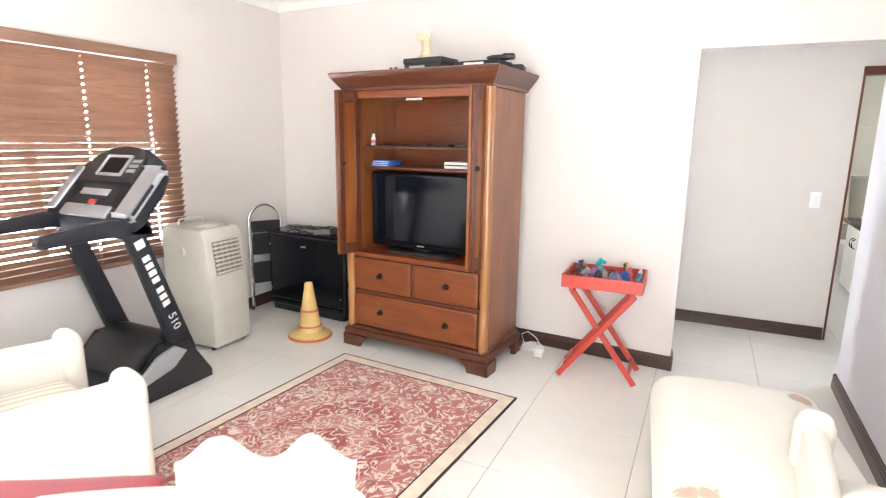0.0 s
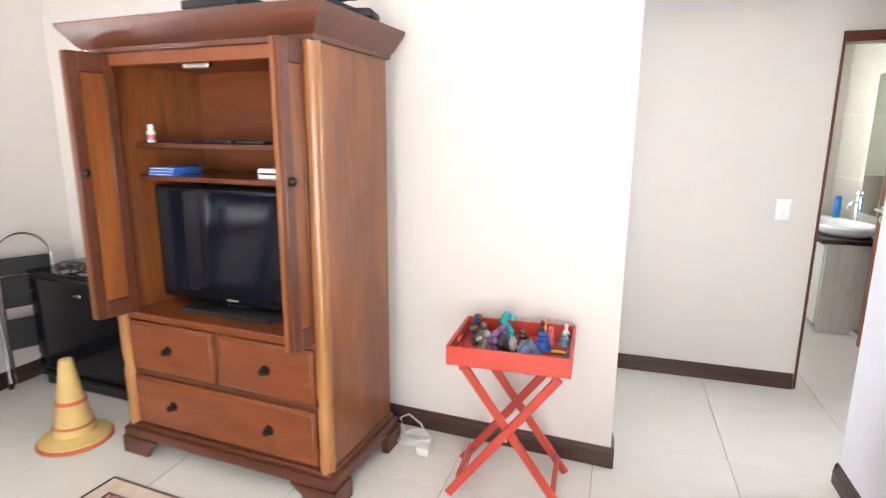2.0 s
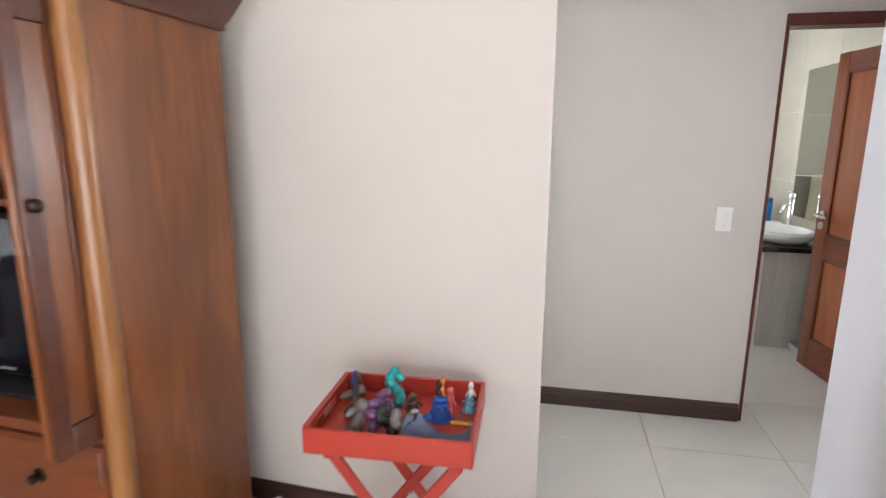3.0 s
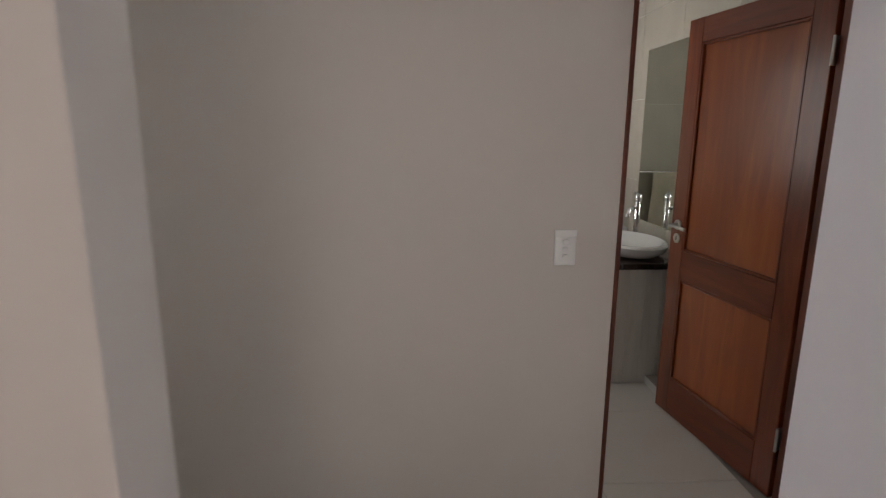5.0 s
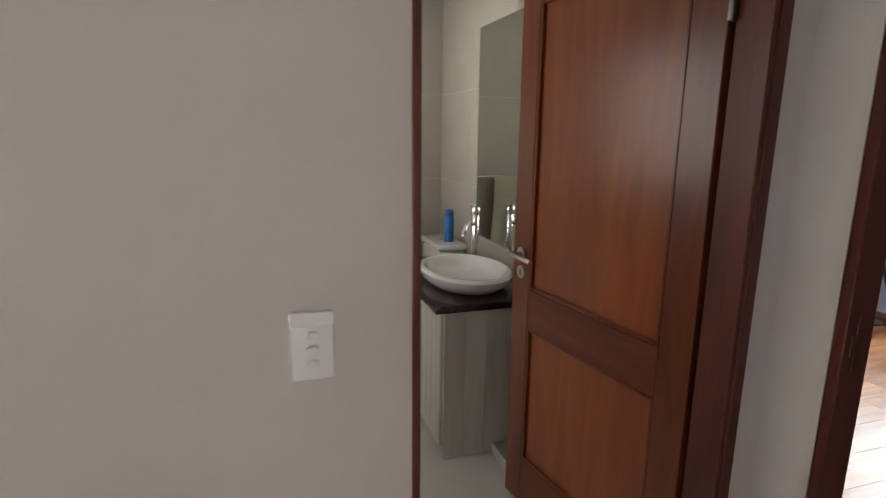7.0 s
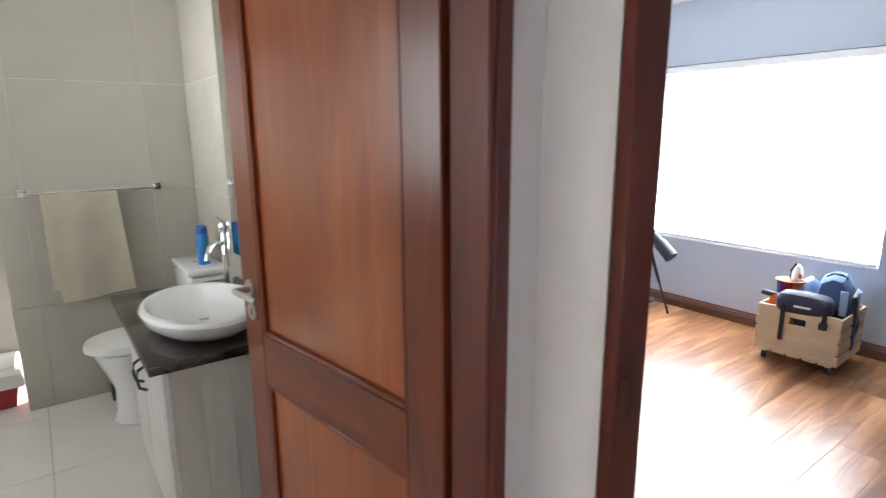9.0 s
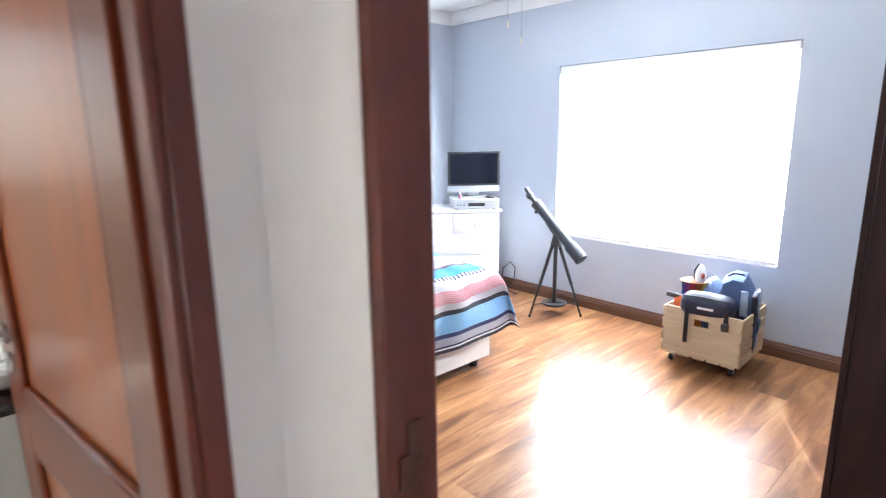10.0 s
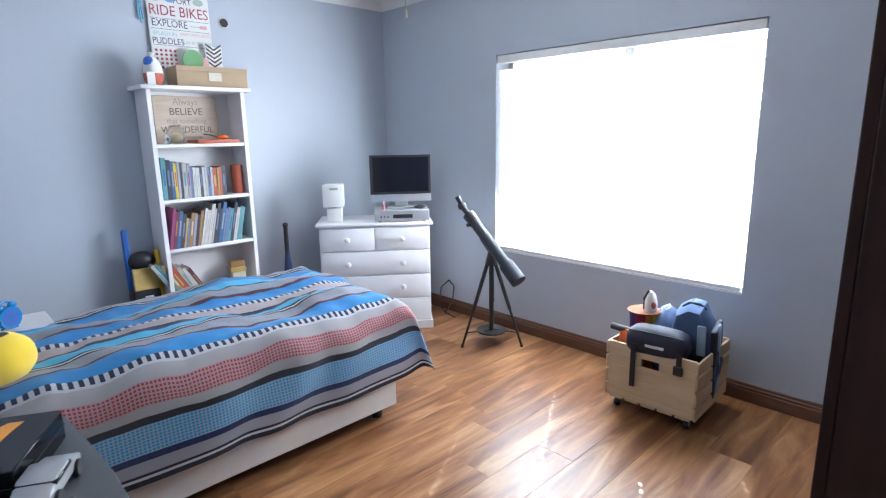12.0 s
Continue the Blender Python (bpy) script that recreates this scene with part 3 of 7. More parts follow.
def fold_door(hx, hy, ex, ey, knob_side):
    """A pair of narrow leaves folded flat on each other, standing out from the hinge."""
    a, e = Vector((hx, hy, 0)), Vector((ex, ey, 0))
    d = (e - a)
    n = Vector((-d.y, d.x, 0)).normalized()
    w = d.length
    m = Matrix.Translation(a) @ Matrix(((d.x / w, n.x, 0, 0), (d.y / w, n.y, 0, 0), (0, 0, 1, 0), (0, 0, 0, 1)))
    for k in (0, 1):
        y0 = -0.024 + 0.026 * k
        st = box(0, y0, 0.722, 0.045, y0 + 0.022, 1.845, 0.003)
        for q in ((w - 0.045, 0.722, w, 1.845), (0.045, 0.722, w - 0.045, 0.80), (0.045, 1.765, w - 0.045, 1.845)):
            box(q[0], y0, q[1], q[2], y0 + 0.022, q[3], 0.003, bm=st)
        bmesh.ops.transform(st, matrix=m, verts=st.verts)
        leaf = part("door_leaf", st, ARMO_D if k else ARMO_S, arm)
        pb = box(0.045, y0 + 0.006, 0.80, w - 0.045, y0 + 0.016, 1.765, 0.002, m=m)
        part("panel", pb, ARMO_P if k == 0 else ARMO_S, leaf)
        if k == knob_side:
            side = -0.002 if k == 0 else 0.024
            kb = ball((w - 0.022, -0.036 if k == 0 else 0.036, 1.36), 0.017, 0.014, 0.017, 10, 8)
            cyl((w - 0.022, -0.03 * (1 - 2 * k), 1.36), (w - 0.022, side, 1.36), 0.007, bm=kb)
            bmesh.ops.transform(kb, matrix=m, verts=kb.verts)
            part("knob", kb, KNOB, leaf, "dark bronze knob")


fold_door(-0.475, 0.03, -0.515, -0.15, 1)
fold_door(0.505, 0.02, 0.500, -0.135, 1)

tv = thing("television", -0.705, 4.455, 0.716, -4.1, "black flat television with a glossy dark screen on the armoire shelf", "television")
part("stand", extrude([(-0.24, -0.10), (0.24, -0.10), (0.28, -0.03), (0.24, 0.11), (-0.24, 0.11), (-0.28, -0.03)], 0.018, "Z", 0.004), BLACK, tv)
part("neck", box(-0.06, 0.0, 0.018, 0.06, 0.04, 0.075, 0.004), BLACK, tv)
fr = box(-0.43, -0.03, 0.035, 0.43, 0.045, 0.575, 0.018, 3)
bmesh.ops.translate(fr, verts=fr.verts, vec=(0, 0, 0))
tvb = part("bezel", fr, GLOSS, tv)
part("screen", box(-0.40, -0.034, 0.085, 0.40, -0.031, 0.55), SCREEN, tv, "dark reflecting screen")
part("badge", box(-0.03, -0.034, 0.055, 0.03, -0.031, 0.063), SILVER, tv)


def flat_case(name, x, y, z, w, d, h, rz, material, label, category, bevel=0.003, band=None):
    ob = thing(name, x, y, z, rz, label, category)
    part("body", box(-w / 2, -d / 2, 0, w / 2, d / 2, h, bevel, 2), material, ob)
    if band:
        part("band", box(-w / 2 + 0.006, -d / 2 - 0.0012, h * 0.45, w / 2 - 0.006, -d / 2 + 0.002, h * 0.62), band, ob)
    return ob


flat_case("game_console", -0.36, 4.50, 1.3355, 0.30, 0.22, 0.045, -4, WHITE, "slim white game console on the armoire shelf", "game console", 0.006, BLACK)
for i in range(3):
    flat_case("game_case", -1.02 + 0.004 * i, 4.48, 1.3355 + 0.013 * i, 0.14, 0.17, 0.0125, -4 + 2 * i, BLUE_P, "blue plastic game case lying in a stack on the armoire shelf", "game case", 0.002, WHITE)
for i, (x, w) in enumerate(((-0.92, 0.16), (-0.74, 0.15), (-0.58, 0.13), (-0.42, 0.1))):
    flat_case("disc_case", x, 4.50, 1.481, w, 0.13, 0.012 + 0.003 * (i % 2), -10 + 9 * i, BLACK, "black flat disc case lying on the upper armoire shelf", "disc case", 0.002)
bot = thing("small_bottle", -1.11, 4.45, 1.481, label="small white bottle with a pink label on the upper shelf", category="bottle")
part("body", lathe([(0.016, 0), (0.018, 0.004), (0.018, 0.048), (0.012, 0.056)], 14), WHITE, bot)
PINK = paint("pink_label", (0.50, 0.12, 0.18), 0.5, 0.1, 20, 200, 0.0)
part("label_band", lathe([(0.0186, 0.012), (0.0186, 0.036)], 14), PINK, bot)
part("cap", lathe([(0.012, 0.056), (0.013, 0.058), (0.013, 0.078), (0.008, 0.082)], 14), WHITE, bot)
# things on top of the armoire
sb = thing("shoe_box", -0.66, 4.47, 1.969, -8, "black cardboard shoe box on top of the armoire", "box")
part("body", box(-0.15, -0.10, 0, 0.15, 0.10, 0.075, 0.003), CARD_B, sb)
part("lid", box(-0.155, -0.105, 0.055, 0.155, 0.105, 0.088, 0.003), CARD_B, sb)
GREYP = paint("grey_print", (0.45, 0.45, 0.44), 0.6, 0.05, 20, 200, 0.0)
part("print", box(-0.10, -0.1062, 0.018, 0.02, -0.0998, 0.038), GREYP, sb)
IVORY = paint("ivory_ceramic", (0.62, 0.53, 0.36), 0.5, 0.15, 14, 160, 0.06)
fg = bmesh.new()
lathe([(0.055, 0.0), (0.06, 0.008), (0.05, 0.022), (0.035, 0.03), (0.03, 0.06), (0.034, 0.10), (0.028, 0.125)], 16, bm=fg)
ball((-0.025, 0, 0.135), 0.05, 0.026, 0.03, 12, 8, bm=fg, m=Matrix.Rotation(radians(25), 4, "Y"))
ball((0.012, 0, 0.15), 0.03, 0.026, 0.035, 12, 8, bm=fg)
solo("horse_figurine", fg, IVORY, "ivory ceramic horse head figurine on a black shoe box", "figurine", m=pose(-0.69, 4.46, 2.0575, 0, 0, 10))
rec = thing("video_recorder", -0.27, 4.45, 1.969, -5, "dark grey set-top box with a white label on the armoire", "set-top box")
part("body", box(-0.155, -0.10, 0, 0.155, 0.10, 0.05, 0.004, 2), BLACK_M, rec)
part("label_sticker", box(-0.09, -0.1015, 0.014, 0.05, -0.0995, 0.04), WHITE, rec)
for fx in (-0.12, 0.12):
    part("foot", cyl((fx, -0.05, -0.0005), (fx, -0.05, 0.004), 0.012), BLACK, rec)
pad = thing("hand_scanner", -0.16, 4.44, 2.02, 12, "black handheld device lying on the set-top box", "device")
part("body", ball((0, 0, 0.02), 0.085, 0.035, 0.02, 14, 8), BLACK, pad)
part("head", box(0.02, -0.035, 0.01, 0.10, 0.035, 0.045, 0.012, 2), BLACK, pad)
flat_case("router", -0.08, 4.52, 1.969, 0.12, 0.15, 0.03, 10, BLACK_M, "small black router at the armoire's edge", "router", 0.006)
flat_case("remote_control", -1.08, 4.40, 1.969, 0.16, 0.04, 0.014, -12, BLACK, "black remote control lying on the armoire", "remote control", 0.004)
for i, x in enumerate((-0.93, -0.89)):
    c = thing("small_pot", x, 4.40, 1.969, label="tiny dark pot on top of the armoire", category="pot", group="tiny pots on the armoire")
    part("body", lathe([(0.012, 0), (0.014, 0.02), (0.010, 0.03)], 12), BLACK, c)
    part("lid", lathe([(0.011, 0.03), (0.012, 0.036), (0.004, 0.04)], 12), BLACK, c)

# ---- red tray table with toys ----
tt = thing("tray_table", 0.565, 4.585, 0, 2.0, "red painted folding tray table holding small toys", "tray table")
tray = part("tray", box(-0.235, -0.185, 0.632, 0.235, 0.185, 0.642), REDP, tt, "red tray with cut-out grips")
part("tray_side", box(-0.245, -0.195, 0.625, 0.245, -0.183, 0.705, 0.003), REDP, tray)
part("tray_side", box(-0.245, 0.183, 0.625, 0.245, 0.195, 0.705, 0.003), REDP, tray)
for sx in (-1, 1):
    e = box(sx * 0.233, -0.183, 0.625, sx * 0.245, 0.183, 0.662, 0.002)
    box(sx * 0.233, -0.183, 0.685, sx * 0.245, 0.183, 0.705, 0.002, bm=e)
    box(sx * 0.233, -0.183, 0.662, sx * 0.245, -0.05, 0.685, bm=e)
    box(sx * 0.233, 0.05, 0.662, sx * 0.245, 0.183, 0.685, bm=e)
    part("tray_end", e, REDP, tray)


def slat_between(p0, p1, w, d):
    p0, p1 = Vector(p0), Vector(p1)
    v = p1 - p0
    bm = box(-w / 2, -d / 2, -v.length / 2, w / 2, d / 2, v.length / 2, 0.004)
    ang = math.atan2(v.x, v.z)
    bmesh.ops.transform(bm, matrix=Matrix.Translation((p0 + p1) / 2) @ Matrix.Rotation(ang, 4, "Y"), verts=bm.verts)
    return bm


for y, dy in ((-0.135, 0.0), (0.135, 0.0)):
    part("leg", slat_between((-0.245, y - 0.010, 0.012), (0.20, y - 0.010, 0.60), 0.036, 0.017), REDP, tt)
    part("leg", slat_between((0.235, y + 0.010, 0.012), (-0.19, y + 0.010, 0.60), 0.036, 0.017), REDP, tt)
    part("pivot_bolt", cyl((0.0, y - 0.024, 0.306), (0.0, y + 0.024, 0.306), 0.006), STEEL, tt)
part("cross_bar", box(0.185, -0.128, 0.05, 0.205, 0.128, 0.10, 0.003), REDP, tt)
part("cross_bar", box(-0.215, -0.128, 0.05, -0.195, 0.128, 0.10, 0.003), REDP, tt)
part("top_rail", box(0.17, -0.155, 0.588, 0.20, 0.155, 0.625, 0.004), REDP, tt)
part("top_rail", box(-0.20, -0.155, 0.588, -0.17, 0.155, 0.625, 0.004), REDP, tt)

toy_cols = {"teal": (0.02, 0.36, 0.38), "blue": (0.02, 0.09, 0.40), "orange": (0.62, 0.20, 0.03), "purple": (0.20, 0.09, 0.22), "brown": (0.10, 0.06, 0.04),
            "grey": (0.22, 0.20, 0.20), "white": (0.70, 0.68, 0.66), "pink": (0.55, 0.10, 0.10), "pale blue": (0.16, 0.38, 0.55), "black": (0.02, 0.02, 0.02)}
TOY = {k: paint("toy_" + k.replace(" ", "_"), v, 0.42, 0.2, 60, 300, 0.03) for k, v in toy_cols.items()}


def toy(x, y, h, col, hat, lean=0.0, fat=1.0, shape=0):
    """One small plain figurine: a base, a body and a head, or a curled beast."""
    bm = bmesh.new()
    if shape == 1:
        for i in range(9):
            a = i / 8 * 3.6
            ball((0.028 * math.cos(a) * (1 - i / 14), 0.01 * math.sin(a * 2), 0.018 + h * 0.75 * i / 8), 0.021 - i * 0.0007, 0.019, 0.019, 8, 6, bm=bm)
        ball((0.035, 0, h * 0.9), 0.024, 0.014, 0.013, 8, 6, bm=bm)
    else:
        lathe([(0.021 * fat, 0), (0.022 * fat, 0.003), (0.017 * fat, 0.005), (0.015 * fat, h * 0.3), (0.009 * fat, h * 0.5), (0.013 * fat, h * 0.62), (0.010 * fat, h * 0.72), (0.005, h * 0.75)], 10, bm=bm)
        ball((0, 0, h * 0.85), 0.011 * fat, 0.011 * fat, h * 0.13, 8, 6, bm=bm)
        for s in (-1, 1):
            cyl((s * 0.011 * fat, 0, h * 0.62), (s * 0.020 * fat, -0.008, h * 0.45), 0.004, 0.003, 6, bm=bm)
    ob = solo("toy_figurine", bm, TOY[col], "small " + col + " plastic toy figurine lying in the red tray", "toy", m=tt.matrix_world @ pose(x, y, 0.6422, lean, 0, x * 900), group="toys in the tray")
    return ob


for spec in ((-0.17, 0.10, 0.11, "brown", "blue"), (-0.19, 0.13, 0.10, "blue", ""), (-0.05, 0.11, 0.12, "teal", "", 0, 1.3, 1), (-0.06, 0.02, 0.07, "purple", "", 0, 1.5, 1), (0.03, 0.03, 0.085, "brown", "", 0, 1.4),
             (0.045, -0.01, 0.05, "white", "", 0, 1.2), (0.11, 0.06, 0.125, "black", "", 0, 1.0), (0.115, 0.045, 0.075, "blue", "", 0, 2.2), (0.145, 0.06, 0.10, "pink", "", 0, 1.1), (0.118, 0.062, 0.135, "orange", "", 0, 0.8),
             (0.205, 0.11, 0.10, "white", "", 0, 0.8), (0.20, 0.105, 0.055, "pale blue", "", 0, 1.2), (-0.12, -0.06, 0.075, "grey", "", 0, 1.6, 1), (-0.03, -0.08, 0.07, "black", "", 0, 1.8, 1), (0.02, -0.10, 0.075, "grey", "", 0, 1.5, 1),
             (-0.08, -0.05, 0.07, "purple", "", 0, 1.8, 1), (-0.15, 0.02, 0.085, "brown", "", 0, 1.4, 1), (0.08, -0.10, 0.06, "blue", "", 0, 1.7, 1)):
    toy(*spec)
cl = bmesh.new()
N = 12
grid = [[cl.verts.new(((i / N - 0.5) * 0.20, (j / N - 0.5) * 0.10, 0.008 + 0.085 * math.sin(math.pi * j / N) * (0.55 + 0.45 * math.sin(i * 0.55)) * (0.6 + abs(noise.noise(Vector((i * 0.45, j * 0.6, 3))))))) for i in range(N + 1)] for j in range(N + 1)]
for j in range(N):
    for i in range(N):
        cl.faces.new((grid[j][i], grid[j][i + 1], grid[j + 1][i + 1], grid[j + 1][i]))
bmesh.ops.solidify(cl, geom=cl.faces, thickness=0.003)
LILAC = paint("lilac_cloth", (0.24, 0.27, 0.42), 0.9, 0.15, 20, 220, 0.3)
solo("doll_cape", cl, LILAC, "crumpled lilac toy cloth in the red tray", "cloth", m=tt.matrix_world @ pose(0.13, -0.115, 0.6425, 0, 0, 4))
YEL = paint("yellow_crayon_wax", (0.72, 0.45, 0.03), 0.5, 0.1, 30, 200, 0.02)
solo("crayon", cyl((-0.035, 0, 0.007), (0.035, 0, 0.007), 0.007, 0.006, 10), YEL, "short yellow crayon lying in the red tray", "crayon", m=tt.matrix_world @ pose(0.19, 0.005, 0.6422, 0, 0, -4))

# ---- white extension cable by the skirting ----
cab = thing("extension_cable", 0.10, 4.745, 0, 0, "coiled white extension cable with an adaptor on the tiles", "extension cable")
pts = [(-0.08 + 0.07 * math.cos(a * 1.0) + 0.012 * a / 6, 0.02 + 0.045 * math.sin(a) , 0.012 + 0.0016 * a + 0.012 * max(0, math.sin(a))) for a in [i * 0.35 for i in range(72)]]
part("cord", tube(pts, 0.0035, 6), WHITE, cab)
part("adaptor", box(-0.012, -0.075, 0, 0.052, -0.005, 0.042, 0.007, 2), WHITE, cab)
part("plug", box(-0.01, -0.005, 0.006, 0.04, 0.03, 0.05, 0.006, 2), WHITE, cab)
part("lead", tube([(-0.10, 0.05, 0.012), (-0.13, 0.07, 0.05), (-0.15, 0.075, 0.10), (-0.10, 0.07, 0.13), (-0.03, 0.05, 0.10), (0.01, 0.03, 0.05)], 0.0035, 6), WHITE, cab)

# ---- rug ----


def rug_material():
    mt, nt, b = nodes_of("red_oriental_rug_pile")
    vec = coords(nt, (1, 1, 1))
    warp = noise_tex(nt, vec, 3.0, 3, 0.5, 0.0)
    vine = nt.nodes.new("ShaderNodeTexNoise")
    vine.inputs["Scale"].default_value, vine.inputs["Detail"].default_value, vine.inputs["Distortion"].default_value = 10.5, 3.0, 2.0
    link(nt, vec, vine.inputs["Vector"])
    line = math_node(nt, "ABSOLUTE", math_node(nt, "SUBTRACT", vine.outputs["Fac"], 0.5))
    scroll = ramp(nt, line, [(0.0, (0.74, 0.63, 0.51)), (0.030, (0.66, 0.52, 0.41)), (0.038, (0.06, 0.02, 0.022)), (0.054, (0.30, 0.022, 0.034)), (0.12, (0.32, 0.024, 0.036)), (1, (0.42, 0.05, 0.06))])
    sepr = nt.nodes.new("ShaderNodeSeparateXYZ")
    link(nt, vec, sepr.inputs[0])
    ring = math_node(nt, "SQRT", math_node(nt, "ADD", math_node(nt, "POWER", math_node(nt, "MULTIPLY", sepr.outputs["X"], 1.55), 2.0), math_node(nt, "POWER", sepr.outputs["Y"], 2.0)))
    ring = math_node(nt, "ADD", ring, math_node(nt, "MULTIPLY", warp, 0.22))
    band = ramp(nt, ring, [(0.0, (0.1, 0.1, 0.1)), (0.30, (0.0, 0.0, 0.0)), (0.34, (0.9, 0.9, 0.9)), (0.46, (0.9, 0.9, 0.9)), (0.50, (0.15, 0.15, 0.15)), (0.66, (0.1, 0.1, 0.1)), (0.70, (0.8, 0.8, 0.8)), (0.80, (0.7, 0.7, 0.7)), (0.86, (0.25, 0.25, 0.25)), (1.0, (0.5, 0.5, 0.5))])
    scroll = mix(nt, math_node(nt, "MULTIPLY", band, 0.36), scroll, (0.66, 0.46, 0.38))
    cell = nt.nodes.new("ShaderNodeTexVoronoi")
    cell.inputs["Scale"].default_value = 5.5
    link(nt, vec, cell.inputs["Vector"])
    bloom = math_node(nt, "ADD", cell.outputs["Distance"], math_node(nt, "MULTIPLY", vine.outputs["Fac"], 0.2))
    petals = ramp(nt, bloom, [(0.0, (0.42, 0.02, 0.04)), (0.20, (0.36, 0.03, 0.05)), (0.235, (0.60, 0.45, 0.34)), (0.30, (0.22, 0.05, 0.05)), (0.33, (0.36, 0.05, 0.06))])
    near = ramp(nt, bloom, [(0.0, (1, 1, 1)), (0.315, (1, 1, 1)), (0.33, (0, 0, 0))])
    tone = mix(nt, near, scroll, petals)
    fade = mix(nt, math_node(nt, "MULTIPLY", warp, 0.10), tone, (0.45, 0.25, 0.21))
    link(nt, fade, b.inputs["Base Color"])
    b.inputs["Roughness"].default_value = 0.95
    b.inputs["Sheen Weight"].default_value = 0.25
    bump(nt, b, noise_tex(nt, vec, 320, 3), 0.5, 0.004)
    return mt


RUG = rug_material()
RUG_C = paint("cream_rug_border", (0.66, 0.55, 0.44), 0.95, 0.16, 14, 300, 0.4, sheen=0.2)
RUG_K = paint("dark_rug_edge", (0.045, 0.022, 0.022), 0.95, 0.2, 20, 300, 0.3)
rug = thing("rug", -0.55, 2.985, 0, -4.2, "red and cream oriental rug with scrolling flowers on tiles", "rug")
part("field", box(-0.575, -0.96, 0.001, 0.575, 0.96, 0.010, 0.002), RUG, rug, "red floral field")
for args in ((-0.655, 0.96, 0.655, 1.04), (-0.655, -1.04, 0.655, -0.96), (-0.655, -0.96, -0.575, 0.96), (0.575, -0.96, 0.655, 0.96)):
    part("border", box(args[0], args[1], 0.001, args[2], args[3], 0.0095, 0.002), RUG_C, rug, "cream border")
for args in ((-0.668, 1.04, 0.668, 1.052), (-0.668, -1.052, 0.668, -1.04), (-0.668, -1.04, -0.655, 1.04), (0.655, -1.04, 0.668, 1.04)):
    part("binding", box(args[0], args[1], 0.0, args[2], args[3], 0.009, 0.002), RUG_K, rug, "dark bound edge")
for args in ((-0.583, 0.952, 0.583, 0.960), (-0.583, -0.960, 0.583, -0.952), (-0.583, -0.952, -0.575, 0.952), (0.575, -0.952, 0.583, 0.952)):
    part("guard_line", box(args[0], args[1], 0.002, args[2], args[3], 0.0112, 0.001), RUG_K, rug)

# ---- traffic cone ----
CONE = paint("faded_yellow_cone_rubber", (0.62, 0.43, 0.16), 0.6, 0.14, 7, 140, 0.1)
CONE_R = paint("orange_red_rubber", (0.52, 0.13, 0.055), 0.6, 0.12, 9, 140, 0.1)
cone = thing("traffic_cone", -1.60, 4.27, 0, 0, "faded yellow traffic cone with orange rings on the tiles", "traffic cone")
part("base_ring", lathe([(0.165, 0.0), (0.17, 0.004), (0.17, 0.012), (0.162, 0.018)], 32), CONE_R, cone, "orange-red base rim")
part("base", lathe([(0.160, 0.014), (0.158, 0.026), (0.125, 0.040), (0.098, 0.052)], 32), CONE, cone)
part("body", lathe([(0.097, 0.050), (0.090, 0.075), (0.066, 0.20), (0.043, 0.34), (0.030, 0.425), (0.026, 0.432), (0.012, 0.432)], 32), CONE, cone)
part("ring", lathe([(0.0672, 0.205), (0.0705, 0.207), (0.0675, 0.222), (0.0632, 0.223)], 32), CONE_R, cone, "orange ring")
part("ring", lathe([(0.0885, 0.085), (0.0915, 0.087), (0.0885, 0.098), (0.0845, 0.099)], 32), CONE_R, cone, "orange ring")

# ---- black glass cabinet with clutter ----
bc = thing("media_cabinet", -1.955, 4.66, 0, -3, "black glossy low media cabinet with a glass door against the wall", "cabinet")
part("body", box(-0.42, 0.012, 0.05, 0.42, 0.36, 0.70, 0.006), BLACK, bc)
part("top", box(-0.43, 0.0, 0.70, 0.43, 0.37, 0.722, 0.004), GLOSS, bc)
dd = part("door", box(-0.405, -0.006, 0.13, 0.405, 0.011, 0.68, 0.003), GLOSS, bc, "black glass door")
part("handle", box(-0.03, -0.018, 0.60, 0.03, -0.006, 0.618, 0.003), CHROME, dd)
for sx in (-0.39, 0.39):
    for zz in (0.20, 0.60):
        part("screw_cap", cyl((sx, -0.010, zz), (sx, -0.004, zz), 0.010), CHROME, bc)
part("plinth", box(-0.40, 0.02, 0.0, 0.40, 0.34, 0.05), BLACK, bc)
part("lower_shelf", box(-0.39, -0.03, 0.085, 0.39, 0.012, 0.105, 0.003), GLOSS, bc)
cbl = bmesh.new()
for s in range(4):
    pts = [(-2.2 + 0.14 * s + 0.08 * math.cos(i * 0.6 + s), 4.80 + 0.07 * math.sin(i * 0.5 + 2 * s), 0.728 + 0.008 * s + 0.02 * abs(math.sin(i * 0.9 + s))) for i in range(18)]
    tube(pts, 0.005, 6, bm=cbl)
solo("cable_bundle", cbl, BLACK, "tangle of black cables on the media cabinet", "cables")
ch = thing("charger", -1.72, 4.80, 0.723, 15, "black power adaptor with a short lead on the media cabinet", "charger")
part("body", box(-0.05, -0.03, 0, 0.05, 0.03, 0.05, 0.008, 2), BLACK_M, ch)
part("lead", tube([(0.05, 0, 0.02), (0.09, 0.01, 0.035), (0.12, 0.03, 0.02), (0.15, 0.0, 0.006)], 0.004, 6), BLACK, ch)

